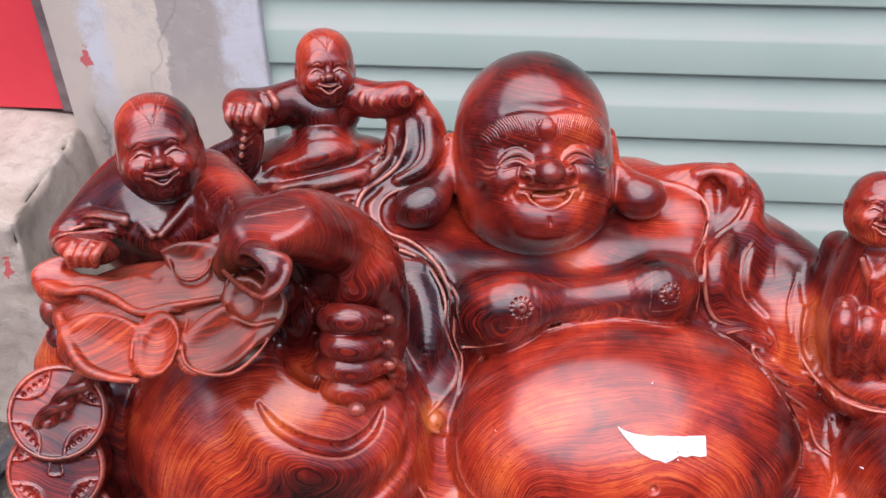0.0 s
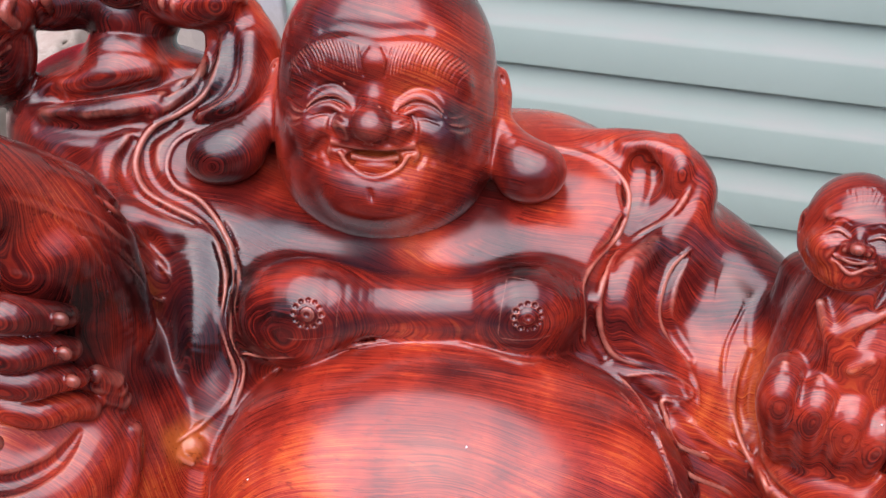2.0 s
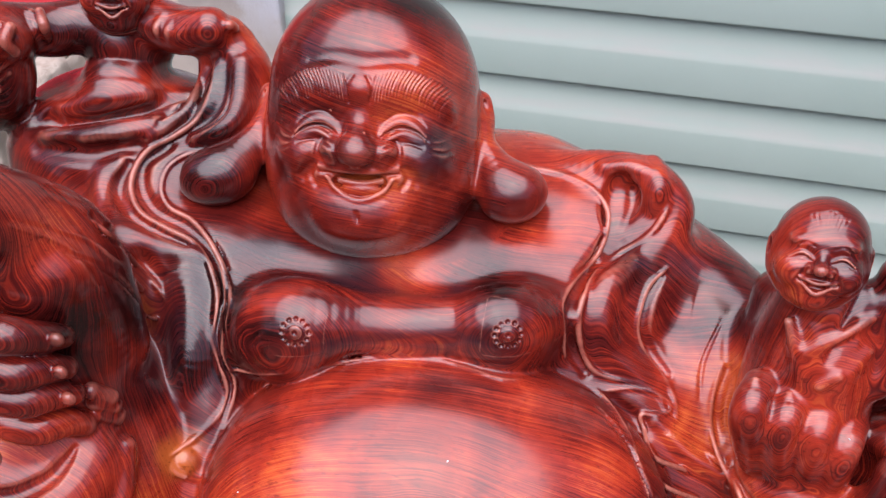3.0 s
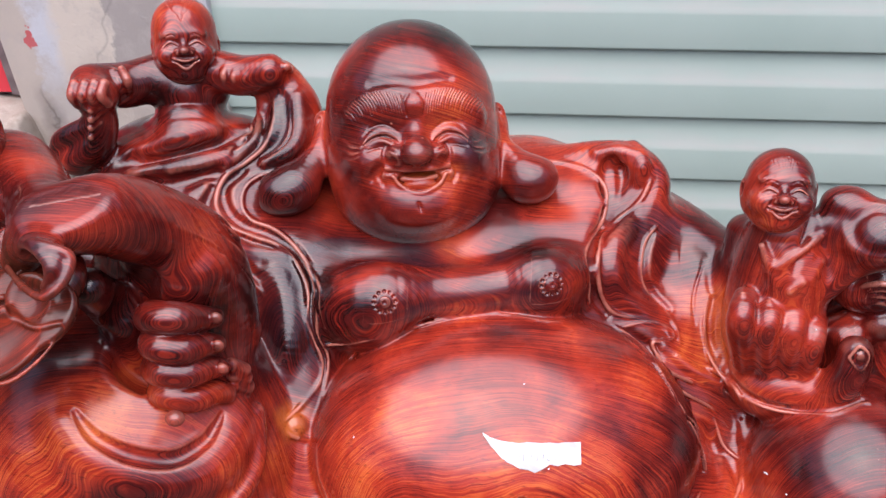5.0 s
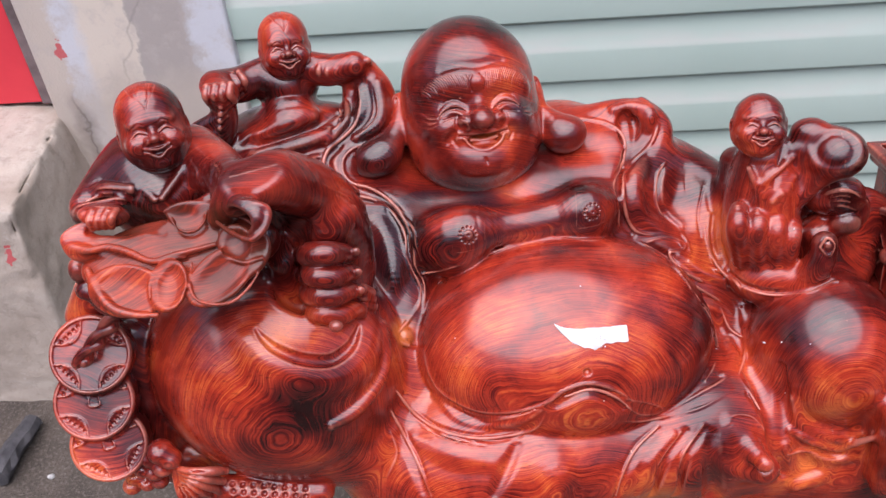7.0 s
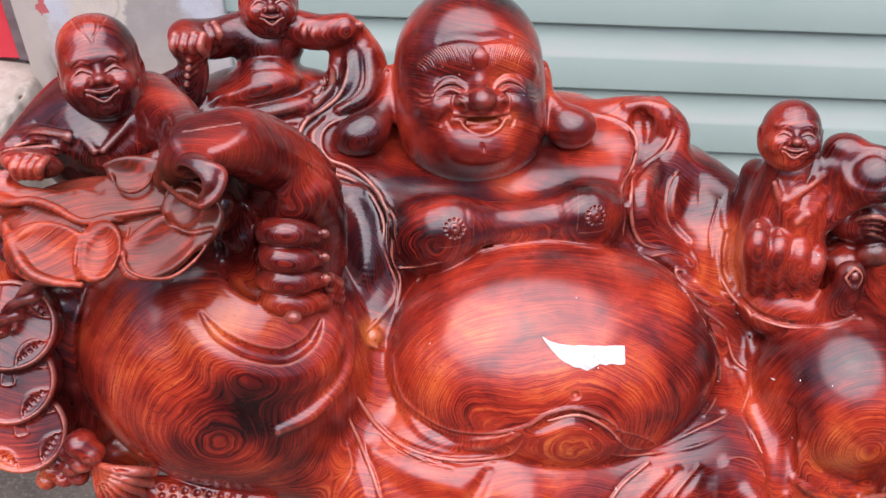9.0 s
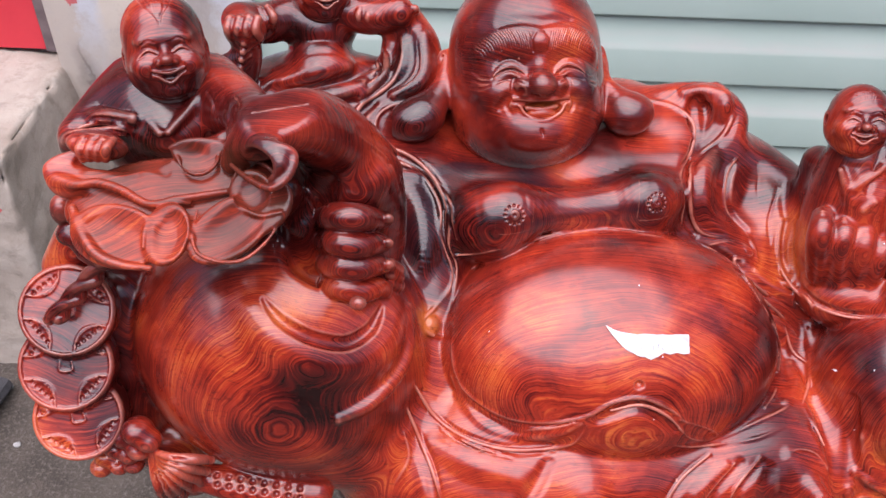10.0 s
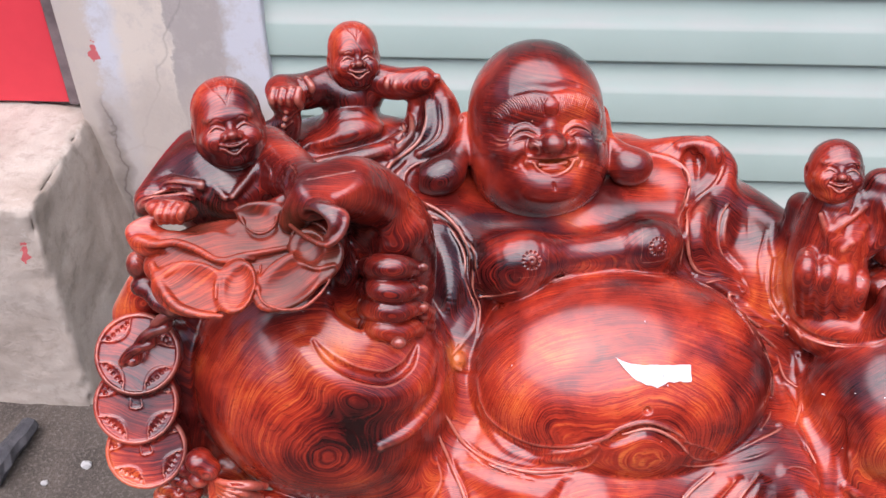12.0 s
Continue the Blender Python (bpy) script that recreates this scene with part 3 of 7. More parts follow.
            v = (b - a).astype(np.float32)
            x, y, z = (h[i] - np.float32(a[i]) for i in range(3))
            t = np.clip((x * v[0] + y * v[1] + z * v[2]) / max(float(v[:3] @ v[:3]), 1e-12), 0, 1)
            e = np.sqrt((x - t * v[0]) ** 2 + (y - t * v[1]) ** 2 + (z - t * v[2]) ** 2) - (np.float32(a[3]) + t * v[3])
            d[loc] = np.minimum(d[loc], e)
        self.mix(cut, d, k, carve)

    def slab(self, c, half, turn=(0, 0, 0), edge=0.003, k=0.004, carve=False):
        """A box with rounded edges."""
        half, c, k, edge = np.array(half, float) * self.scale, self.world(c), k * self.scale, edge * self.scale
        m = self.axes @ turned(*turn)
        reach = np.abs(m) @ half + k + 3 * self.step
        cut, g = self.window(c - reach, c + reach)
        if cut is None:
            return
        x, y, z = (g[i] - np.float32(c[i]) for i in range(3))
        q = [np.abs(m[0, i] * x + m[1, i] * y + m[2, i] * z) - (half[i] - edge) for i in range(3)]
        out = np.sqrt(sum(np.maximum(e, 0) ** 2 for e in q))
        d = out + np.minimum(np.maximum(q[0], np.maximum(q[1], q[2])), 0) - edge
        self.mix(cut, d.astype(np.float32), k, carve)

    def disc(self, c, radius, half, turn=(0, 0, 0), edge=0.003, k=0.004, carve=False):
        """A thick coin, its axis along the frame's z before it is turned; radius: one, or two for an oval."""
        ra, rb = (radius if np.ndim(radius) else (radius, radius))
        ra, rb, half, c, k, edge = ra * self.scale, rb * self.scale, half * self.scale, self.world(c), k * self.scale, edge * self.scale
        m = self.axes @ turned(*turn)
        reach = np.abs(m) @ np.array([ra, rb, half]) + k + 3 * self.step
        cut, g = self.window(c - reach, c + reach)
        if cut is None:
            return
        x, y, z = (g[i] - np.float32(c[i]) for i in range(3))
        u, v, w = (m[0, i] * x + m[1, i] * y + m[2, i] * z for i in range(3))
        a = np.sqrt(u * u + (v * (ra / rb)) ** 2) * min(1, rb / ra) - (min(ra, rb) - edge)
        b = np.abs(w) - (half - edge)
        d = np.sqrt(np.maximum(a, 0) ** 2 + np.maximum(b, 0) ** 2) + np.minimum(np.maximum(a, b), 0) - edge
        self.mix(cut, d.astype(np.float32), k, carve)

    def surface(self):
        """Places and quads of the solid's skin."""
        f = self.field
        inside = f < 0
        n = np.array(f.shape)
        count = np.zeros(tuple(n - 1), np.int8)
        corners = [(i, j, k) for i in (0, 1) for j in (0, 1) for k in (0, 1)]
        for i, j, k in corners:
            count += inside[i:n[0] - 1 + i, j:n[1] - 1 + j, k:n[2] - 1 + k]
        cells = np.argwhere((count > 0) & (count < 8))
        index = np.full(tuple(n - 1), -1, np.int32)
        index[tuple(cells.T)] = np.arange(len(cells), dtype=np.int32)
        total, hits = np.zeros((len(cells), 3)), np.zeros(len(cells))
        for a in corners:
            for axis in range(3):
                if a[axis]:
                    continue
                b = list(a)
                b[axis] = 1
                fa, fb = f[tuple((cells + a).T)], f[tuple((cells + b).T)]
                cross = (fa < 0) != (fb < 0)
                t = fa / np.where(cross, fa - fb, 1)
                p = np.repeat(np.array(a, float)[None], len(cells), 0)
                p[:, axis] = t
                total += np.where(cross[:, None], p, 0)
                hits += cross
        places = self.low + self.step * (cells + total / np.maximum(hits, 1)[:, None])
        quads = []
        for axis in range(3):
            u, v = (axis + 1) % 3, (axis + 2) % 3
            lo, hi = [slice(None)] * 3, [slice(None)] * 3
            lo[axis], hi[axis] = slice(0, -1), slice(1, None)
            edge = np.argwhere(inside[tuple(lo)] != inside[tuple(hi)])
            edge = edge[(edge[:, u] > 0) & (edge[:, v] > 0) & (edge[:, u] < n[u] - 1) & (edge[:, v] < n[v] - 1)]
            ring = []
            for du, dv in ((1, 1), (0, 1), (0, 0), (1, 0)):
                e = edge.copy()
                e[:, u] -= du
                e[:, v] -= dv
                ring.append(index[tuple(e.T)])
            q = np.stack(ring, 1)
            out = inside[tuple(edge.T)]
            q[~out] = q[~out][:, ::-1]
            quads.append(q)
        return places, np.vstack(quads)


def skin(name, clays, material):
    """One mesh from one or more solids."""
    places, quads, base = [], [], 0
    for c in clays:
        p, q = c.surface()
        places.append(p)
        quads.append(q + base)
        base += len(p)
    places, quads = np.vstack(places), np.vstack(quads)
    mesh = bpy.data.meshes.new(name)
    mesh.vertices.add(len(places))
    mesh.vertices.foreach_set("co", places.astype(np.float32).ravel())
    mesh.loops.add(quads.size)
    mesh.loops.foreach_set("vertex_index", quads.astype(np.int32).ravel())
    mesh.polygons.add(len(quads))
    mesh.polygons.foreach_set("loop_start", np.arange(0, quads.size, 4, dtype=np.int32))
    mesh.polygons.foreach_set("use_smooth", np.ones(len(quads), bool))
    mesh.update(calc_edges=True)
    mesh.materials.append(material)
    return new(name, mesh)

def rough_body(body):
    """Everything but the heads, the coins and the finest carving."""
    # the large forms: back, base, lap, chest, belly
    body.slab((0.19, 0.59, 0.68), (0.34, 0.15, 0.055), (0.0, 0.0, 0.0), 0.04, 0.02)
    body.ball((0.06, 0.685, 0.86), (0.2, 0.09, 0.145), (0.0, 0.0, 0.0), 0.03)
    body.ball((0.055, 0.645, 0.925), (0.15, 0.085, 0.08), (0.0, 0.0, 0.0), 0.03)
    body.ball((0.07, 0.6, 0.86), (0.24, 0.1, 0.1), (0.0, 0.0, 0.0), 0.03)
    body.ball((0.1, 0.475, 0.785), (0.2, 0.115, 0.07), (0.0, 0.0, 0.0), 0.03)
    body.ball((0.02, 0.445, 0.768), (0.16, 0.115, 0.1), (0.0, 0.0, 0.0), 0.03)
    body.rod(((-0.022, 0.521, 0.962, 0.02), (0.008, 0.514, 0.978, 0.0245), (0.042, 0.524, 0.974, 0.019), (0.072, 0.531, 0.972, 0.0175), (0.1, 0.538, 0.974, 0.018), (0.126, 0.542, 0.979, 0.0225), (0.148, 0.563, 0.968, 0.017),), 0.011)
    body.ball((-0.002, 0.517, 0.960), (0.034, 0.03, 0.032), (0.0, 0.0, 0.0), 0.014)
    body.ball((0.124, 0.551, 0.960), (0.027, 0.029, 0.027), (0.0, 0.0, 0.0), 0.014)
    body.ball((0.068, 0.548, 0.948), (0.08, 0.03, 0.03), (0.0, 0.0, 0.0), 0.016)
    body.ball((0.068, 0.585, 0.925), (0.1, 0.05, 0.05), (0.0, 0.0, 0.0), 0.02)
    body.rod(((-0.018, 0.582, 0.922, 0.070), (0.07, 0.600, 0.927, 0.070), (0.15, 0.618, 0.929, 0.068)), 0.012)
    # arms, shoulders, knee
    body.rod(((0.12, 0.675, 0.966, 0.043), (0.185, 0.661, 0.951, 0.043), (0.25, 0.630, 0.927, 0.044), (0.32, 0.568, 0.885, 0.045),), 0.03)
    body.rod(((0.12, 0.672, 1.001, 0.008), (0.139, 0.670, 1.003, 0.011), (0.169, 0.662, 1.010, 0.0145), (0.196, 0.655, 1.011, 0.0155), (0.213, 0.646, 0.998, 0.0145), (0.208, 0.632, 0.984, 0.012), (0.185, 0.608, 0.967, 0.009), (0.175, 0.588, 0.95, 0.007), (0.182, 0.572, 0.935, 0.006),), 0.01)
    body.rod(((0.215, 0.636, 0.967, 0.02), (0.199, 0.612, 0.955, 0.02), (0.192, 0.594, 0.937, 0.018), (0.2, 0.582, 0.919, 0.016),), 0.014)
    body.ball((0.225, 0.562, 0.838), (0.07, 0.06, 0.052), (0.0, 0.0, 0.0), 0.03)
    body.ball((0.275, 0.548, 0.798), (0.07, 0.06, 0.06), (0.0, 0.0, 0.0), 0.014)
    body.ball((0.22, 0.455, 0.765), (0.13, 0.075, 0.075), (0.0, 0.0, 0.0), 0.03)
    body.slab((0.2, 0.47, 0.7), (0.27, 0.07, 0.05), (0.0, 0.0, 0.0), 0.03, 0.03)
    body.ball((0.358, 0.487, 0.838), (0.071, 0.076, 0.077), (0.0, 0.0, 0.0), 0.014)
    body.ball((0.37, 0.49, 0.76), (0.06, 0.07, 0.06), (0.0, 0.0, 0.0), 0.03)
    body.ball((-0.153, 0.632, 0.988), (0.1, 0.076, 0.062), (0.0, 8.0, 0.0), 0.025)
    body.rod(((-0.06, 0.562, 0.97, 0.024), (-0.06, 0.516, 0.935, 0.03), (-0.047, 0.486, 0.898, 0.031), (-0.042, 0.455, 0.86, 0.03),), 0.02)
    body.rod(((-0.05, 0.65, 0.965, 0.05), (-0.1, 0.59, 0.955, 0.046), (-0.125, 0.51, 0.985, 0.032),), 0.03)
    body.ball((-0.07, 0.56, 0.91), (0.06, 0.06, 0.08), (0.0, 0.0, 0.0), 0.03)
    body.ball((0.103, 0.474, 0.874), (0.146, 0.102, 0.083), (41.84, 4.01, 8.53), 0.003)
    body.ball((0.158, 0.65, 0.972), (0.05, 0.04, 0.035), (0.0, 0.0, 0.0), 0.02)
    # sack
    body.ball((-0.172, 0.452, 0.898), (0.118, 0.107, 0.108), (0.0, 0.0, 0.0), 0.006)
    body.ball((-0.2, 0.5, 0.97), (0.05, 0.045, 0.06), (0.0, 0.0, 0.0), 0.02)
    body.ball((-0.16, 0.445, 0.868), (0.108, 0.1, 0.085), (0.0, 0.0, 0.0), 0.03)
    body.ball((-0.13, 0.48, 0.82), (0.12, 0.12, 0.07), (0.0, 0.0, 0.0), 0.02)
    body.rod(((-0.12, 0.45, 0.96, 0.045), (-0.115, 0.46, 1.0, 0.034), (-0.105, 0.46, 1.04, 0.03),), 0.015)
    # drape that the child at the back pulls up
    body.rod(((-0.08, 0.655, 1.075, 0.013), (-0.075, 0.645, 1.053, 0.022), (-0.08, 0.628, 1.029, 0.026), (-0.101, 0.615, 1.007, 0.024), (-0.114, 0.592, 0.98, 0.02),), 0.012)
    # child at the back: waist, chest, arms, hands, branch
    body.rod(((-0.16, 0.635, 1.036, 0.032), (-0.163, 0.65, 1.05, 0.026), (-0.163, 0.655, 1.067, 0.026),), 0.008)
    body.ball((-0.164, 0.66, 1.067), (0.034, 0.022, 0.02), (0.0, 0.0, 0.0), 0.012)
    body.rod(((-0.178, 0.658, 1.081, 0.017), (-0.204, 0.64, 1.078, 0.018), (-0.222, 0.618, 1.088, 0.016),), 0.008)
    body.rod(((-0.142, 0.655, 1.086, 0.016), (-0.115, 0.65, 1.083, 0.016), (-0.09, 0.645, 1.09, 0.013),), 0.008)
    body.ball((-0.085, 0.654, 1.084), (0.012, 0.011, 0.01), (0.0, 0.0, 0.0), 0.004)
    body.rod(((-0.094, 0.645, 1.084, 0.003), (-0.089, 0.643, 1.094, 0.0035), (-0.084, 0.647, 1.09, 0.003),), 0.002)
    body.rod(((-0.088, 0.645, 1.085, 0.003), (-0.083, 0.643, 1.094, 0.0035), (-0.079, 0.647, 1.091, 0.003),), 0.002)
    body.rod(((-0.082, 0.645, 1.086, 0.003), (-0.077, 0.643, 1.094, 0.0035), (-0.075, 0.647, 1.091, 0.003),), 0.002)
    body.ball((-0.215, 0.605, 1.086), (0.018, 0.015, 0.015), (0.0, 0.0, 0.0), 0.005)
    body.rod(((-0.224, 0.598, 1.098, 0.004), (-0.225, 0.592, 1.092, 0.004), (-0.224, 0.594, 1.084, 0.0035),), 0.002)
    body.rod(((-0.216, 0.598, 1.098, 0.004), (-0.217, 0.592, 1.092, 0.004), (-0.216, 0.594, 1.084, 0.0035),), 0.002)
    body.rod(((-0.208, 0.598, 1.099, 0.004), (-0.21, 0.592, 1.092, 0.004), (-0.208, 0.594, 1.084, 0.0035),), 0.002)
    body.rod(((-0.201, 0.598, 1.099, 0.004), (-0.202, 0.592, 1.093, 0.004), (-0.2, 0.594, 1.085, 0.0035),), 0.002)
    body.rod(((-0.217, 0.61, 1.079, 0.012), (-0.217, 0.605, 1.061, 0.013), (-0.225, 0.6, 1.044, 0.014), (-0.242, 0.6, 1.033, 0.014),), 0.006)
    body.rod(((-0.258, 0.6, 1.037, 0.006), (-0.249, 0.6, 1.049, 0.008), (-0.233, 0.6, 1.058, 0.008), (-0.219, 0.6, 1.066, 0.006),), 0.005)
    body.rod(((-0.208, 0.595, 1.084, 0.003), (-0.213, 0.591, 1.081, 0.003),), 0.002)
    body.rod(((-0.21, 0.595, 1.077, 0.003), (-0.215, 0.591, 1.073, 0.003),), 0.002)
    body.rod(((-0.212, 0.595, 1.069, 0.003), (-0.217, 0.591, 1.066, 0.003),), 0.002)
    body.rod(((-0.214, 0.595, 1.062, 0.003), (-0.219, 0.591, 1.058, 0.003),), 0.002)
    body.rod(((-0.216, 0.595, 1.054, 0.003), (-0.221, 0.591, 1.051, 0.003),), 0.002)
    body.rod(((-0.199, 0.625, 1.098, 0.003), (-0.193, 0.618, 1.092, 0.0035), (-0.199, 0.624, 1.077, 0.003),), 0.002)
    body.rod(((-0.206, 0.625, 1.096, 0.003), (-0.2, 0.618, 1.088, 0.0035), (-0.207, 0.624, 1.073, 0.003),), 0.002)
    body.rod(((-0.213, 0.625, 1.093, 0.003), (-0.207, 0.618, 1.085, 0.0035), (-0.214, 0.624, 1.07, 0.003),), 0.002)
    body.rod(((-0.22, 0.625, 1.09, 0.003), (-0.214, 0.618, 1.082, 0.0035), (-0.221, 0.624, 1.066, 0.003),), 0.002)
    body.rod(((-0.122, 0.645, 1.094, 0.003), (-0.124, 0.636, 1.089, 0.003), (-0.122, 0.642, 1.077, 0.003),), 0.002)
    body.rod(((-0.113, 0.645, 1.093, 0.003), (-0.116, 0.636, 1.088, 0.003), (-0.113, 0.642, 1.077, 0.003),), 0.002)
    body.rod(((-0.104, 0.645, 1.092, 0.003), (-0.107, 0.636, 1.088, 0.003), (-0.105, 0.642, 1.077, 0.003),), 0.002)
    # mouth of the sack: dish, flaps, rolled rims
    body.rod(((-0.17, 0.402, 1.088, 0.009), (-0.158, 0.407, 1.101, 0.015), (-0.142, 0.414, 1.109, 0.02), (-0.124, 0.44, 1.093, 0.025), (-0.105, 0.474, 1.046, 0.028), (-0.094, 0.468, 1.015, 0.026), (-0.09, 0.47, 0.978, 0.022),), 0.01)
    body.ball((-0.126, 0.475, 1.014), (0.05, 0.03, 0.06), (0.0, 0.0, 0.0), 0.015)
    body.rod(((-0.125, 0.425, 1.054, 0.012), (-0.131, 0.425, 1.028, 0.019), (-0.131, 0.425, 0.994, 0.019), (-0.121, 0.415, 0.972, 0.01),), 0.008, True)
    body.rod(((-0.145, 0.418, 1.057, 0.012), (-0.144, 0.44, 1.016, 0.016), (-0.14, 0.446, 0.977, 0.018), (-0.133, 0.44, 0.945, 0.015),), 0.006)
    # fist round the neck of the sack
    body.rod(((-0.122, 0.434, 1.023, 0.009), (-0.112, 0.417, 1.037, 0.0102), (-0.095, 0.416, 1.038, 0.0098), (-0.085, 0.425, 1.03, 0.0082), (-0.080, 0.432, 1.025, 0.0064),), 0.0018)
    body.rod(((-0.123, 0.434, 1.0, 0.009), (-0.112, 0.411, 1.02, 0.0102), (-0.095, 0.41, 1.018, 0.0098), (-0.085, 0.419, 1.014, 0.0082), (-0.080, 0.426, 1.008, 0.0064),), 0.0018)
    body.rod(((-0.124, 0.434, 0.979, 0.009), (-0.113, 0.409, 1.001, 0.0102), (-0.095, 0.408, 1.0, 0.0098), (-0.085, 0.417, 0.996, 0.0082), (-0.080, 0.424, 0.99, 0.0064),), 0.0018)
    body.rod(((-0.124, 0.434, 0.958, 0.009), (-0.113, 0.408, 0.982, 0.0102), (-0.095, 0.407, 0.979, 0.0098), (-0.085, 0.416, 0.975, 0.0082), (-0.080, 0.423, 0.968, 0.0064),), 0.0018)
    body.ball((-0.075, 0.424, 1.032), (0.0042, 0.003, 0.004), (0.0, 0.0, 0.0), 0.0008)
    body.ball((-0.075, 0.418, 1.015), (0.0042, 0.003, 0.004), (0.0, 0.0, 0.0), 0.0008)
    body.ball((-0.075, 0.416, 0.997), (0.0042, 0.003, 0.004), (0.0, 0.0, 0.0), 0.0008)
    body.ball((-0.088, 0.454, 1.047), (0.012, 0.011, 0.012), (0.0, 0.0, 0.0), 0.006)
    body.rod(((-0.098, 0.46, 1.029, 0.011), (-0.088, 0.455, 1.046, 0.011),), 0.006)
    body.rod(((-0.076, 0.432, 0.984, 0.005), (-0.071, 0.437, 0.975, 0.005),), 0.002)
    body.rod(((-0.076, 0.432, 0.976, 0.005), (-0.071, 0.437, 0.968, 0.005),), 0.002)
    body.rod(((-0.076, 0.432, 0.967, 0.005), (-0.071, 0.437, 0.96, 0.005),), 0.002)
    body.ball((-0.091, 0.375, 0.996), (0.006, 0.005, 0.005), (0.0, 0.0, 0.0), 0.004)
    # creases of the sack
    body.rod(((-0.1649, 0.3862, 0.974, 0.0094), (-0.1479, 0.3752, 0.959, 0.013), (-0.1265, 0.3731, 0.9453, 0.013), (-0.102, 0.3807, 0.9345, 0.013), (-0.0837, 0.3979, 0.9336, 0.013), (-0.076, 0.4187, 0.9418, 0.0094),), 0.02)
    body.rod(((-0.1592, 0.384, 0.9864, 0.0012), (-0.1528, 0.3782, 0.9813, 0.003), (-0.1428, 0.3729, 0.9746, 0.0045), (-0.1237, 0.3716, 0.9633, 0.0055), (-0.1028, 0.3782, 0.9536, 0.0055), (-0.0885, 0.3929, 0.9525, 0.0045), (-0.0834, 0.4045, 0.9556, 0.003), (-0.0813, 0.412, 0.959, 0.0012),), 0.002, True)
    body.rod(((-0.0642, 0.4295, 0.9443, 0.0043), (-0.0623, 0.4117, 0.9241, 0.006), (-0.0674, 0.3955, 0.9101, 0.006), (-0.0859, 0.3712, 0.901, 0.006), (-0.1076, 0.3556, 0.8984, 0.0043),), 0.004)
    # tassel and lumps under the sack
    body.ball((-0.269, 0.405, 0.803), (0.04, 0.03, 0.03), (0.0, 0.0, 0.0), 0.006)
    body.ball((-0.273, 0.352, 0.868), (0.011, 0.011, 0.0093), (0.0, 20.0, 0.0), 0.003)
    body.ball((-0.261, 0.35, 0.877), (0.012, 0.012, 0.0102), (0.0, 20.0, 0.0), 0.003)
    body.ball((-0.253, 0.347, 0.871), (0.01, 0.01, 0.0085), (0.0, 20.0, 0.0), 0.003)
    body.ball((-0.284, 0.352, 0.854), (0.01, 0.01, 0.0085), (0.0, 20.0, 0.0), 0.003)
    body.ball((-0.273, 0.349, 0.852), (0.01, 0.01, 0.0085), (0.0, 20.0, 0.0), 0.003)
    body.ball((-0.262, 0.345, 0.861), (0.009, 0.009, 0.0076), (0.0, 20.0, 0.0), 0.003)
    body.ball((-0.285, 0.35, 0.834), (0.009, 0.009, 0.0076), (0.0, 20.0, 0.0), 0.003)
    body.ball((-0.295, 0.353, 0.84), (0.01, 0.01, 0.0085), (0.0, 20.0, 0.0), 0.003)
    body.ball((-0.303, 0.353, 0.825), (0.009, 0.009, 0.0076), (0.0, 20.0, 0.0), 0.003)
    body.ball((-0.272, 0.348, 0.838), (0.008, 0.008, 0.0068), (0.0, 20.0, 0.0), 0.003)
    body.ball((-0.284, 0.343, 0.843), (0.004, 0.006, 0.004), (0.0, 0.0, 0.0), 0.001, True)
    body.ball((-0.24, 0.356, 0.817), (0.026, 0.013, 0.02), (0.0, 30.0, 0.0), 0.005)
    body.rod(((-0.254, 0.345, 0.861, 0.0024), (-0.235, 0.338, 0.864, 0.0032), (-0.218, 0.337, 0.864, 0.0042), (-0.207, 0.344, 0.855, 0.0036),), 0.0006)
    body.rod(((-0.232, 0.336, 0.866, 0.001), (-0.215, 0.333, 0.868, 0.0012), (-0.204, 0.34, 0.86, 0.001),), 0.0006, True)
    body.rod(((-0.254, 0.345, 0.86, 0.0024), (-0.238, 0.338, 0.859, 0.0032), (-0.223, 0.337, 0.854, 0.0042), (-0.213, 0.344, 0.84, 0.0036),), 0.0006)
    body.rod(((-0.235, 0.336, 0.861, 0.001), (-0.219, 0.333, 0.858, 0.0012), (-0.21, 0.34, 0.846, 0.001),), 0.0006, True)
    body.rod(((-0.254, 0.345, 0.859, 0.0024), (-0.24, 0.338, 0.854, 0.0032), (-0.228, 0.337, 0.845, 0.0042), (-0.22, 0.344, 0.827, 0.0036),), 0.0006)
    body.rod(((-0.238, 0.336, 0.856, 0.001), (-0.224, 0.333, 0.849, 0.0012), (-0.217, 0.34, 0.833, 0.001),), 0.0006, True)
    body.rod(((-0.254, 0.345, 0.858, 0.0024), (-0.243, 0.338, 0.85, 0.0032), (-0.233, 0.337, 0.837, 0.0042), (-0.228, 0.344, 0.816, 0.0036),), 0.0006)
    body.rod(((-0.24, 0.336, 0.852, 0.001), (-0.23, 0.333, 0.841, 0.0012), (-0.225, 0.34, 0.822, 0.001),), 0.0006, True)
    body.rod(((-0.254, 0.345, 0.857, 0.0024), (-0.246, 0.338, 0.846, 0.0032), (-0.239, 0.337, 0.831, 0.0042), (-0.237, 0.344, 0.806, 0.0036),), 0.0006)
    body.rod(((-0.243, 0.336, 0.849, 0.001), (-0.235, 0.333, 0.835, 0.0012), (-0.233, 0.34, 0.812, 0.001),), 0.0006, True)
    body.rod(((-0.254, 0.345, 0.856, 0.0024), (-0.249, 0.338, 0.844, 0.0032), (-0.245, 0.337, 0.826, 0.0042), (-0.245, 0.344, 0.799, 0.0036),), 0.0006)
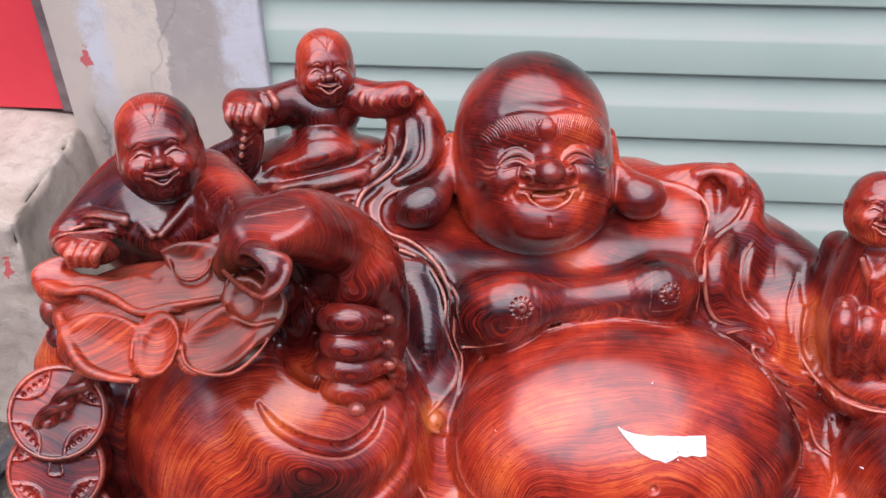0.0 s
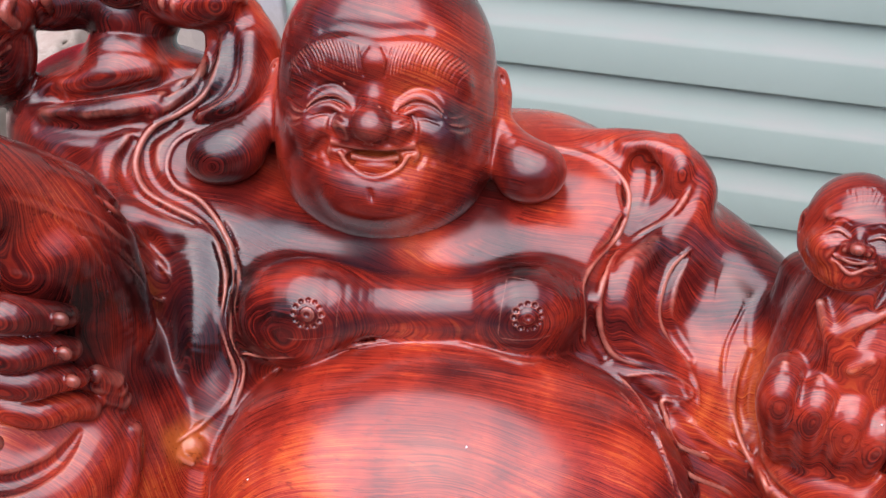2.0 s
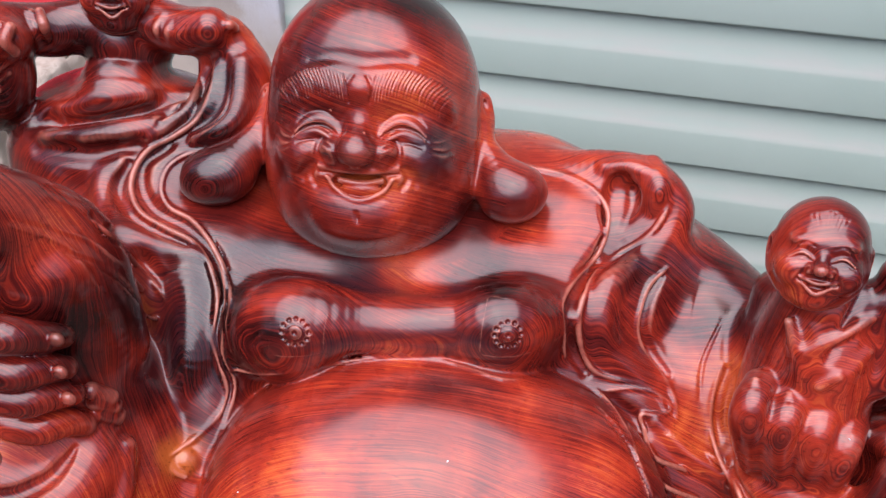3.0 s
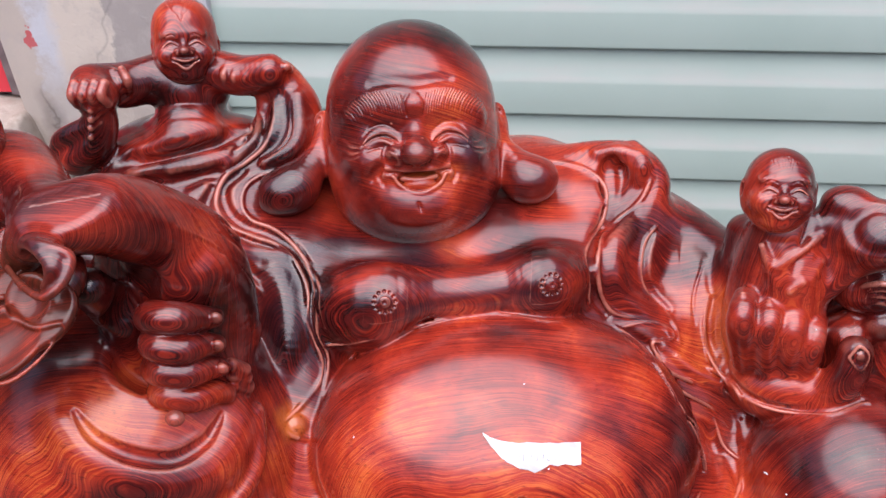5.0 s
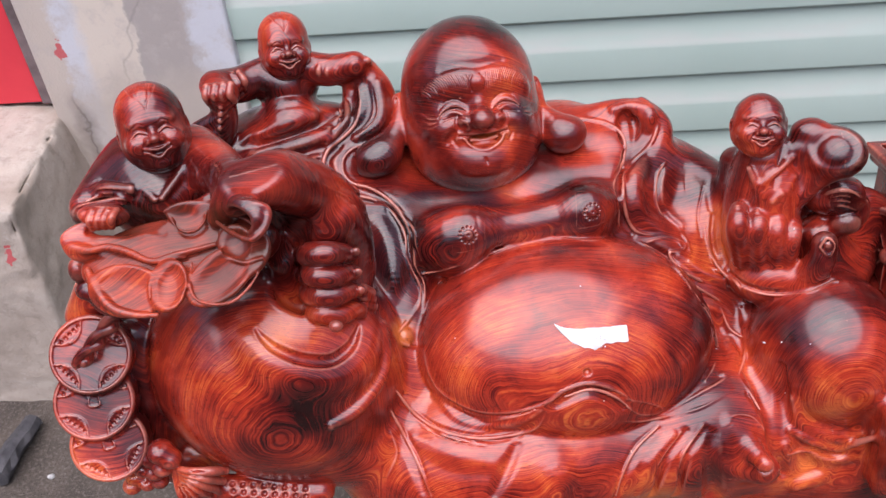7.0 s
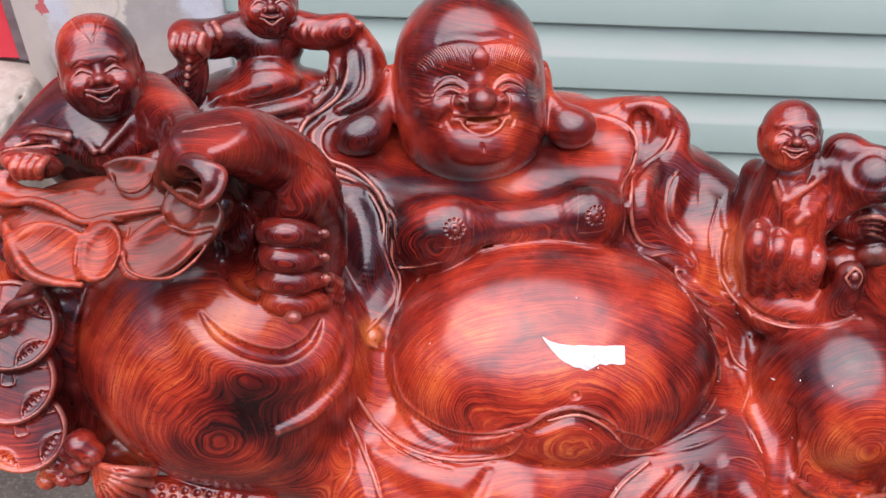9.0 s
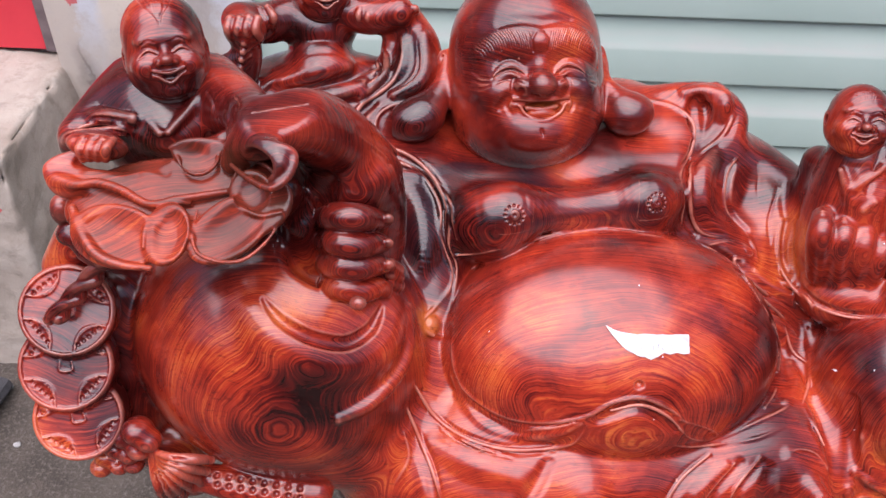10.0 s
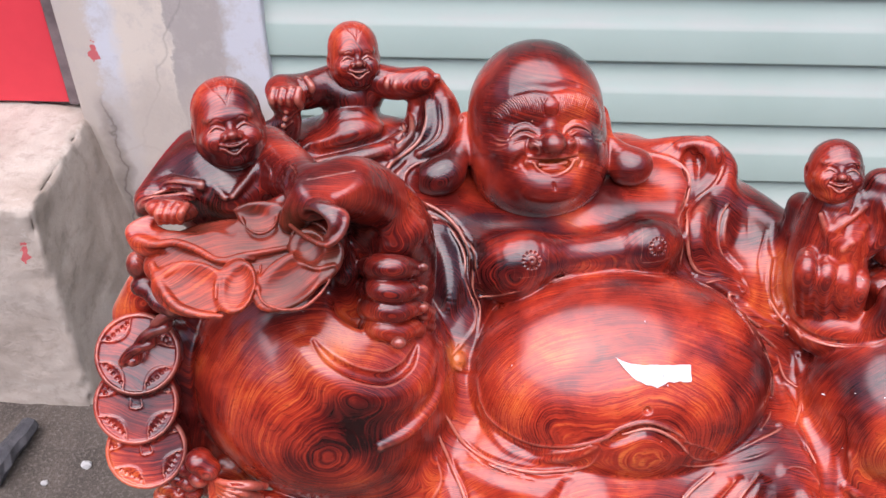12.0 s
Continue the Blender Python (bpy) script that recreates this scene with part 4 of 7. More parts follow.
    body.rod(((-0.246, 0.336, 0.846, 0.001), (-0.241, 0.333, 0.83, 0.0012), (-0.242, 0.34, 0.805, 0.001),), 0.0006, True)
    body.rod(((-0.254, 0.345, 0.855, 0.0024), (-0.252, 0.338, 0.842, 0.0032), (-0.251, 0.337, 0.823, 0.0042), (-0.254, 0.344, 0.794, 0.0036),), 0.0006)
    body.rod(((-0.249, 0.336, 0.844, 0.001), (-0.247, 0.333, 0.828, 0.0012), (-0.25, 0.34, 0.801, 0.001),), 0.0006, True)
    body.rod(((-0.218, 0.353, 0.819, 0.012), (-0.182, 0.353, 0.809, 0.014), (-0.134, 0.36, 0.799, 0.014),), 0.004)
    body.ball((-0.208, 0.3491, 0.8283), (0.0026, 0.003, 0.0026), (0.0, 0.0, 0.0), 0.0008, True)
    body.ball((-0.2071, 0.3435, 0.8245), (0.0026, 0.003, 0.0026), (0.0, 0.0, 0.0), 0.0008, True)
    body.ball((-0.1989, 0.3493, 0.8264), (0.0026, 0.003, 0.0026), (0.0, 0.0, 0.0), 0.0008, True)
    body.ball((-0.1979, 0.3435, 0.8229), (0.0026, 0.003, 0.0026), (0.0, 0.0, 0.0), 0.0008, True)
    body.ball((-0.1898, 0.3496, 0.8246), (0.0026, 0.003, 0.0026), (0.0, 0.0, 0.0), 0.0008, True)
    body.ball((-0.1887, 0.3436, 0.8212), (0.0026, 0.003, 0.0026), (0.0, 0.0, 0.0), 0.0008, True)
    body.ball((-0.1806, 0.3499, 0.8226), (0.0026, 0.003, 0.0026), (0.0, 0.0, 0.0), 0.0008, True)
    body.ball((-0.1796, 0.3439, 0.8192), (0.0026, 0.003, 0.0026), (0.0, 0.0, 0.0), 0.0008, True)
    body.ball((-0.1714, 0.3502, 0.8206), (0.0026, 0.003, 0.0026), (0.0, 0.0, 0.0), 0.0008, True)
    body.ball((-0.1705, 0.3444, 0.8169), (0.0026, 0.003, 0.0026), (0.0, 0.0, 0.0), 0.0008, True)
    body.ball((-0.1623, 0.3506, 0.8184), (0.0026, 0.003, 0.0026), (0.0, 0.0, 0.0), 0.0008, True)
    body.ball((-0.1615, 0.3451, 0.8144), (0.0026, 0.003, 0.0026), (0.0, 0.0, 0.0), 0.0008, True)
    body.ball((-0.1531, 0.3511, 0.8161), (0.0026, 0.003, 0.0026), (0.0, 0.0, 0.0), 0.0008, True)
    body.ball((-0.1524, 0.3458, 0.8118), (0.0026, 0.003, 0.0026), (0.0, 0.0, 0.0), 0.0008, True)
    body.ball((-0.1439, 0.3517, 0.8138), (0.0026, 0.003, 0.0026), (0.0, 0.0, 0.0), 0.0008, True)
    body.ball((-0.1434, 0.3467, 0.809), (0.0026, 0.003, 0.0026), (0.0, 0.0, 0.0), 0.0008, True)
    body.rod(((-0.296, 0.44, 0.937, 0.032), (-0.294, 0.42, 0.888, 0.034), (-0.292, 0.41, 0.834, 0.034),), 0.006)
    body.rod(((-0.29, 0.4, 1.024, 0.008), (-0.28, 0.39, 1.016, 0.007), (-0.268, 0.385, 1.015, 0.007),), 0.004)
    body.ball((-0.292, 0.4, 1.024), (0.012, 0.01, 0.009), (0.0, 0.0, 0.0), 0.003)
    body.ball((-0.296, 0.405, 1.041), (0.009, 0.01, 0.012), (0.0, 0.0, 0.0), 0.003)
    body.rod(((-0.322, 0.43, 0.969, 0.02), (-0.306, 0.43, 0.994, 0.02),), 0.01)
    # child on the sack: robe, arms, hand
    body.ball((-0.234, 0.465, 1.079), (0.05, 0.042, 0.048), (0.0, 0.0, 20.0), 0.012)
    body.ball((-0.225, 0.437, 1.086), (0.026, 0.02, 0.02), (0.0, 0.0, 0.0), 0.008)
    body.rod(((-0.257, 0.472, 1.104, 0.018), (-0.272, 0.452, 1.092, 0.0175), (-0.283, 0.43, 1.084, 0.015),), 0.012)
    body.rod(((-0.205, 0.472, 1.101, 0.026), (-0.18, 0.45, 1.1, 0.022), (-0.157, 0.42, 1.106, 0.016),), 0.01)
    body.rod(((-0.293, 0.425, 1.077, 0.004), (-0.281, 0.415, 1.092, 0.005), (-0.263, 0.412, 1.097, 0.005), (-0.246, 0.425, 1.095, 0.004),), 0.003)
    body.rod(((-0.283, 0.432, 1.09, 0.004), (-0.265, 0.43, 1.101, 0.005), (-0.241, 0.425, 1.103, 0.004),), 0.004)
    body.ball((-0.258, 0.403, 1.095), (0.019, 0.011, 0.009), (0.0, 20.0, 20.0), 0.004)
    body.rod(((-0.262, 0.396, 1.103, 0.0032), (-0.263, 0.39, 1.1, 0.0034), (-0.263, 0.39, 1.093, 0.003),), 0.0015)
    body.rod(((-0.256, 0.396, 1.103, 0.0032), (-0.257, 0.39, 1.1, 0.0034), (-0.258, 0.39, 1.094, 0.003),), 0.0015)
    body.rod(((-0.25, 0.396, 1.103, 0.0032), (-0.252, 0.39, 1.1, 0.0034), (-0.253, 0.39, 1.094, 0.003),), 0.0015)
    body.rod(((-0.244, 0.396, 1.103, 0.0032), (-0.246, 0.39, 1.101, 0.0034), (-0.248, 0.39, 1.094, 0.003),), 0.0015)
    body.rod(((-0.253, 0.452, 1.116, 0.0022), (-0.242, 0.436, 1.106, 0.003), (-0.222, 0.418, 1.097, 0.0022),), 0.004)
    body.rod(((-0.199, 0.452, 1.115, 0.0022), (-0.207, 0.436, 1.105, 0.003), (-0.216, 0.418, 1.098, 0.0022),), 0.004)
    body.rod(((-0.173, 0.435, 1.116, 0.003), (-0.174, 0.42, 1.113, 0.003), (-0.171, 0.41, 1.107, 0.003),), 0.003)
    # open hand with a child, an ingot and a small sleeve
    body.ball((0.322, 0.552, 0.889), (0.046, 0.04, 0.033), (0.0, 0.0, 0.0), 0.006)
    body.ball((0.314, 0.531, 0.896), (0.045, 0.034, 0.033), (0.0, 0.0, 0.0), 0.005)
    body.ball((0.359, 0.597, 0.957), (0.022, 0.015, 0.025), (0.0, 0.0, 0.0), 0.008)
    body.ball((0.366, 0.592, 0.935), (0.035, 0.025, 0.05), (0.0, 0.0, 0.0), 0.012)
    body.ball((0.368, 0.605, 0.904), (0.035, 0.02, 0.04), (0.0, 0.0, 0.0), 0.012)
    body.ball((0.366, 0.585, 0.884), (0.035, 0.025, 0.04), (0.0, 0.0, 0.0), 0.012)
    body.rod(((0.294, 0.565, 1.011, 0.024), (0.299, 0.56, 0.974, 0.035), (0.299, 0.55, 0.935, 0.036),), 0.01)
    body.rod(((0.277, 0.59, 0.992, 0.014), (0.279, 0.59, 0.939, 0.016), (0.283, 0.58, 0.89, 0.02),), 0.01)
    body.rod(((0.269, 0.532, 0.975, 0.0084), (0.265, 0.52, 0.973, 0.0094), (0.266, 0.517, 0.96, 0.0102), (0.278, 0.524, 0.922, 0.01),), 0.0045)
    body.rod(((0.263, 0.526, 0.98, 0.0016), (0.265, 0.526, 0.984, 0.0016), (0.269, 0.526, 0.98, 0.0016), (0.266, 0.522, 0.978, 0.0016), (0.263, 0.526, 0.98, 0.0016),), 0.001)
    body.ball((0.265, 0.524, 0.981), (0.004, 0.003, 0.0036), (0.0, 0.0, 0.0), 0.001)
    body.rod(((0.288, 0.532, 0.968, 0.0084), (0.284, 0.52, 0.967, 0.0094), (0.284, 0.517, 0.951, 0.0102), (0.296, 0.524, 0.908, 0.01),), 0.0045)
    body.rod(((0.282, 0.526, 0.974, 0.0016), (0.284, 0.526, 0.978, 0.0016), (0.288, 0.526, 0.973, 0.0016), (0.284, 0.522, 0.972, 0.0016), (0.282, 0.526, 0.974, 0.0016),), 0.001)
    body.ball((0.284, 0.524, 0.975), (0.004, 0.003, 0.0036), (0.0, 0.0, 0.0), 0.001)
    body.rod(((0.306, 0.532, 0.962, 0.0084), (0.302, 0.52, 0.961, 0.0094), (0.303, 0.517, 0.944, 0.0102), (0.311, 0.524, 0.9, 0.01),), 0.0045)
    body.rod(((0.3, 0.526, 0.967, 0.0016), (0.302, 0.526, 0.972, 0.0016), (0.307, 0.526, 0.967, 0.0016), (0.303, 0.522, 0.966, 0.0016), (0.3, 0.526, 0.967, 0.0016),), 0.001)
    body.ball((0.302, 0.524, 0.968), (0.004, 0.003, 0.0036), (0.0, 0.0, 0.0), 0.001)
    body.rod(((0.323, 0.532, 0.954, 0.0084), (0.318, 0.52, 0.953, 0.0094), (0.317, 0.517, 0.935, 0.0102), (0.321, 0.524, 0.894, 0.01),), 0.0045)
    body.rod(((0.316, 0.526, 0.959, 0.0016), (0.319, 0.526, 0.964, 0.0016), (0.323, 0.526, 0.959, 0.0016), (0.319, 0.522, 0.958, 0.0016), (0.316, 0.526, 0.959, 0.0016),), 0.001)
    body.ball((0.319, 0.524, 0.96), (0.004, 0.003, 0.0036), (0.0, 0.0, 0.0), 0.001)
    body.rod(((0.316, 0.52, 0.895, 0.017), (0.336, 0.51, 0.909, 0.0165), (0.344, 0.505, 0.931, 0.0135), (0.346, 0.51, 0.948, 0.0118),), 0.006)
    body.rod(((0.338, 0.5, 0.952, 0.0014), (0.343, 0.502, 0.961, 0.0014), (0.35, 0.5, 0.954, 0.0014), (0.346, 0.496, 0.944, 0.0014), (0.338, 0.5, 0.952, 0.0014),), 0.001)
    body.ball((0.345, 0.501, 0.952), (0.0052, 0.0035, 0.0058), (0.0, 0.0, 0.0), 0.001)
    body.at((0.349, 0.543, 1.030), facing(-24, 42), 0.001)
    body.ball((0, 0, -15), (29, 25, 21), k=4)
    body.slab((0, 0, 14), (45, 45, 14), edge=2, k=3, carve=True)
    body.ball((0, 1, 2), (25, 21, 5), k=2, carve=True)
    body.ball((1, -1, -5), (16, 16, 8.5), k=3)
    body.rod(((0, -8, -22, 17), (-12, -26, -26, 12), (-20, -42, -30, 10)), 6)
    body.at((0, 0, 0))
    body.ball((0.335, 0.57, 1.034), (0.018, 0.014, 0.012), (0.0, 0.0, 0.0), 0.006)
    body.rod(((0.323, 0.565, 1.019, 0.012), (0.331, 0.56, 0.998, 0.014),), 0.008)
    body.ball((0.366, 0.56, 0.968), (0.03, 0.022, 0.02), (0.0, 0.0, 0.0), 0.006)
    body.ball((0.381, 0.56, 0.948), (0.024, 0.02, 0.024), (0.0, 0.0, 0.0), 0.004)
    body.rod(((0.35, 0.547, 0.976, 0.0025), (0.365, 0.538, 0.988, 0.0025), (0.394, 0.55, 0.965, 0.0025),), 0.0015)
    body.rod(((0.35, 0.547, 0.972, 0.0025), (0.366, 0.538, 0.983, 0.0025), (0.395, 0.55, 0.96, 0.0025),), 0.0015)
    body.rod(((0.351, 0.547, 0.967, 0.0025), (0.367, 0.538, 0.977, 0.0025), (0.396, 0.55, 0.954, 0.0025),), 0.0015)
    body.rod(((0.352, 0.547, 0.963, 0.0025), (0.368, 0.538, 0.971, 0.0025), (0.398, 0.55, 0.949, 0.0025),), 0.0015)
    body.ball((0.376, 0.54, 0.947), (0.014, 0.01, 0.012), (0.0, 0.0, 0.0), 0.003)
    body.ball((0.401, 0.57, 0.873), (0.03, 0.03, 0.035), (0.0, 0.0, 0.0), 0.01)
    body.rod(((0.355, 0.55, 0.926, 0.02), (0.391, 0.56, 0.874, 0.03),), 0.01)
    body.ball((0.403, 0.595, 0.889), (0.055, 0.03, 0.06), (0.0, 0.0, 0.0), 0.012)
    body.rod(((0.275, 0.543, 1.014, 0.002), (0.287, 0.533, 0.99, 0.003), (0.297, 0.533, 0.974, 0.002),), 0.006)
    body.rod(((0.289, 0.543, 1.01, 0.002), (0.294, 0.533, 0.99, 0.003), (0.301, 0.533, 0.974, 0.002),), 0.006)
    body.rod(((0.303, 0.543, 1.006, 0.002), (0.301, 0.533, 0.989, 0.003), (0.305, 0.533, 0.974, 0.002),), 0.006)
    body.rod(((0.317, 0.543, 1.002, 0.002), (0.308, 0.533, 0.989, 0.003), (0.309, 0.533, 0.973, 0.002),), 0.006)
    # ground under the cart
    body.ball((0.46, 0.6, 0.76), (0.12, 0.1, 0.085), (0.0, 0.0, 0.0), 0.02)
    body.ball((0.44, 0.5, 0.73), (0.08, 0.08, 0.07), (0.0, 0.0, 0.0), 0.02)
    body.slab((0.495, 0.6, 0.735), (0.125, 0.125, 0.062), (0.0, 0.0, 4.0), 0.04, 0.02)
    body.slab((0.515, 0.54, 0.80), (0.125, 0.17, 0.05), (6.0, 0.0, 0.0), 0.012, 0.012)
    # hem under the knee, foot, folds of the lap
    body.rod(((0.247, 0.428, 0.775, 0.033), (0.269, 0.406, 0.777, 0.027), (0.283, 0.39, 0.777, 0.018),), 0.008)
    body.ball((0.278, 0.372, 0.801), (0.006, 0.004, 0.006), (0.0, 0.0, 0.0), 0.001)
    body.rod(((0.273, 0.372, 0.8, 0.0014), (0.276, 0.374, 0.807, 0.0014), (0.283, 0.373, 0.801, 0.0014),), 0.001)
    body.rod(((0.346, 0.435, 0.747, 0.008), (0.354, 0.42, 0.749, 0.009), (0.354, 0.41, 0.735, 0.009), (0.328, 0.405, 0.729, 0.01),), 0.004)
    body.ball((0.349, 0.43, 0.639), (0.09, 0.05, 0.04), (0.0, 0.0, 0.0), 0.012)
    body.ball((0.111, 0.405, 0.733), (0.075, 0.042, 0.055), (0.0, 0.0, 0.0), 0.012)
    body.rod(((0.3292, 0.4208, 0.7861, 0.0065), (0.3489, 0.4171, 0.7606, 0.009), (0.3816, 0.4183, 0.7573, 0.009), (0.4226, 0.4365, 0.7696, 0.0065),), 0.008)
    body.rod(((0.3134, 0.4291, 0.8267, 0.0058), (0.329, 0.4221, 0.7952, 0.008), (0.3746, 0.4207, 0.777, 0.008), (0.4242, 0.4393, 0.7779, 0.008), (0.433, 0.455, 0.789, 0.0058),), 0.006)
    body.ball((0.455, 0.455, 0.791), (0.024, 0.02, 0.034), (0.0, -20.0, 0.0), 0.006)
    body.ball((0.469, 0.445, 0.784), (0.016, 0.016, 0.026), (0.0, -28.0, 0.0), 0.004)
    body.rod(((0.3026, 0.4412, 0.855, 0.0043), (0.3067, 0.4304, 0.8256, 0.006), (0.3068, 0.4062, 0.7922, 0.0043),), 0.006, True)
    body.ball((-0.05, 0.452, 0.903), (0.011, 0.01, 0.012), (0.0, 0.0, 0.0), 0.002)
    body.rod(((-0.055, 0.447, 0.914, 0.002), (-0.052, 0.442, 0.909, 0.0028), (-0.045, 0.442, 0.904, 0.002),), 0.001)
    body.rod(((-0.06, 0.452, 0.893, 0.004), (-0.052, 0.448, 0.894, 0.004), (-0.041, 0.448, 0.899, 0.004),), 0.002)
    body.rod(((0.3242, 0.4143, 0.7897, 0.0029), (0.357, 0.4141, 0.7675, 0.004), (0.3899, 0.417, 0.7674, 0.004), (0.4115, 0.4244, 0.7761, 0.0029),), 0.004)
    body.ball((0.1146, 0.3963, 0.9079), (0.0035, 0.004, 0.003), (0.0, 0.0, 0.0), 0.0015, True)
    # folds of the drape and the shoulder
    body.rod(((-0.2023, 0.5915, 1.035, 0.005), (-0.1686, 0.5963, 1.0435, 0.007), (-0.1366, 0.6051, 1.0441, 0.007), (-0.1132, 0.6341, 1.0419, 0.005),), 0.01, True)
    body.ball((-0.125, 0.648, 1.028), (0.028, 0.018, 0.014), (0.0, 0.0, 0.0), 0.012)
    body.ball((-0.098, 0.65, 1.049), (0.01, 0.012, 0.022), (0.0, 0.0, 0.0), 0.01)
    body.rod(((-0.1882, 0.5962, 1.0335, 0.0036), (-0.1581, 0.6027, 1.0387, 0.005), (-0.1334, 0.6156, 1.0394, 0.0036),), 0.012, True)
    body.rod(((-0.1843, 0.5834, 1.0313, 0.005), (-0.1513, 0.5908, 1.0364, 0.007), (-0.1226, 0.6032, 1.0379, 0.007), (-0.1056, 0.6172, 1.0428, 0.005),), 0.014)
    # edges of the robe on the chest
    body.rod(((0.1865, 0.6469, 1.009, 0.005), (0.1889, 0.6272, 0.9976, 0.007), (0.1825, 0.6115, 0.9879, 0.007), (0.1683, 0.5855, 0.9826, 0.005),), 0.01, True)
    body.rod(((0.2631, 0.5918, 0.9785, 0.0023), (0.2572, 0.589, 0.9577, 0.0032), (0.2584, 0.575, 0.9424, 0.0032), (0.263, 0.5634, 0.9348, 0.0032), (0.2665, 0.549, 0.9103, 0.0032), (0.2753, 0.5299, 0.895, 0.0032), (0.2928, 0.5116, 0.8885, 0.0023),), 0.003, True)
    body.rod(((0.329, 0.528, 0.943, 0.01), (0.336, 0.528, 0.92, 0.013), (0.338, 0.528, 0.902, 0.009),), 0.005, True)
    body.rod(((0.2863, 0.5352, 1.0016, 0.0017), (0.3003, 0.5397, 1.0117, 0.0024), (0.3161, 0.5522, 1.0174, 0.0017),), 0.004)
    body.rod(((0.2965, 0.5273, 0.9867, 0.0017), (0.3041, 0.53, 0.9931, 0.0017),), 0.004)



def robe_folds(c):
    """Broad folds of the cloth, in metres."""
    # swell of the sleeve beside the belly
    c.rod(((-0.0739, 0.5343, 0.9858, 0.0078), (-0.0635, 0.5159, 0.9696, 0.0130), (-0.0573, 0.4961, 0.9490, 0.0130), (-0.0602, 0.4807, 0.9301, 0.0078)), 0.0060)
    # soft folds of the drape behind the sack
    c.rod(((-0.1841, 0.6072, 1.0379, 0.0048), (-0.1609, 0.6122, 1.0458, 0.0080), (-0.1372, 0.6238, 1.0476, 0.0048)), 0.0100)
    c.rod(((-0.1878, 0.5860, 1.0397, 0.0024), (-0.1511, 0.5947, 1.0462, 0.0040), (-0.1148, 0.6069, 1.0479, 0.0024)), 0.0090, True)
    c.rod(((-0.1557, 0.5805, 1.0338, 0.0042), (-0.1364, 0.5880, 1.0375, 0.0070), (-0.1178, 0.5997, 1.0401, 0.0042)), 0.0090)
    c.rod(((-0.1933, 0.5743, 1.0270, 0.0024), (-0.1548, 0.5737, 1.0311, 0.0040), (-0.1249, 0.5844, 1.0338, 0.0024)), 0.0090, True)
    # collar folds between the sack and the neck
    c.rod(((-0.1314, 0.5767, 1.0228, 0.0039), (-0.1405, 0.5668, 1.0153, 0.0065), (-0.1297, 0.5484, 1.0070, 0.0065), (-0.1062, 0.5334, 1.0058, 0.0065), (-0.0873, 0.5359, 0.9961, 0.0065), (-0.0664, 0.5383, 0.9917, 0.0039)), 0.0070)
    c.rod(((-0.1265, 0.5759, 1.0252, 0.0022), (-0.1286, 0.5619, 1.0153, 0.0036), (-0.1137, 0.5460, 1.0106, 0.0036), (-0.0940, 0.5416, 1.0038, 0.0036), (-0.0748, 0.5411, 0.9979, 0.0022)), 0.0040, True)
    c.rod(((-0.0815, 0.4846, 1.0600, 0.0021), (-0.0768, 0.4871, 1.0483, 0.0035), (-0.0940, 0.5190, 1.0017, 0.0035), (-0.0825, 0.5176, 0.9879, 0.0021)), 0.0060, True)
    c.rod(((-0.1073, 0.5934, 1.0298, 0.0029), (-0.1180, 0.5792, 1.0244, 0.0048), (-0.1147, 0.5659, 1.0149, 0.0048), (-0.1012, 0.5559, 1.0076, 0.0048), (-0.0799, 0.5524, 1.0016, 0.0048), (-0.0606, 0.5430, 0.9957, 0.0048), (-0.0483, 0.5310, 0.9865, 0.0048), (-0.0409, 0.5163, 0.9789, 0.0029)), 0.0035, True)
    # flutes of the cloth that the child pulls up
    c.rod(((-0.0795, 0.6337, 1.0733, 0.0022), (-0.0775, 0.6158, 1.0560, 0.0036), (-0.0883, 0.6045, 1.0407, 0.0036), (-0.1077, 0.5952, 1.0330, 0.0022)), 0.0060, True)
    c.rod(((-0.0679, 0.6378, 1.0720, 0.0030), (-0.0654, 0.6190, 1.0517, 0.0050), (-0.0721, 0.6083, 1.0410, 0.0050), (-0.0910, 0.6022, 1.0332, 0.0030)), 0.0060)
    c.rod(((-0.0949, 0.6377, 1.0655, 0.0024), (-0.0991, 0.6219, 1.0502, 0.0040), (-0.1117, 0.5994, 1.0419, 0.0024)), 0.0050, True)
    c.rod(((-0.1019, 0.6395, 1.0555, 0.0020), (-0.0999, 0.6162, 1.0476, 0.0034), (-0.1098, 0.6023, 1.0404, 0.0034), (-0.1197, 0.5915, 1.0350, 0.0020)), 0.0030)
    # rolled collar over the far shoulder
    c.rod(((0.1784, 0.6478, 1.0204, 0.0055), (0.1766, 0.6422, 1.0095, 0.0070), (0.1769, 0.6292, 1.0013, 0.0070), (0.1771, 0.6197, 0.9916, 0.0045), (0.1746, 0.6127, 0.9854, 0.0020)), 0.0050, True)
    c.rod(((0.1972, 0.6625, 1.0220, 0.0042), (0.2017, 0.6434, 1.0173, 0.0070), (0.1986, 0.6398, 0.9980, 0.0070), (0.1880, 0.6275, 0.9858, 0.0042)), 0.0050)
    c.rod(((0.1672, 0.6528, 1.0199, 0.0024), (0.1837, 0.6513, 1.0238, 0.0040), (0.1971, 0.6480, 1.0231, 0.0024)), 0.0060)
    c.rod(((0.1742, 0.6124, 0.9921, 0.0030), (0.1680, 0.5962, 0.9817, 0.0045), (0.1624, 0.5717, 0.9801, 0.0050), (0.1623, 0.5560, 0.9738, 0.0050), (0.1665, 0.5545, 0.9507, 0.0045), (0.1759, 0.5511, 0.9373, 0.0030)), 0.0030, True)
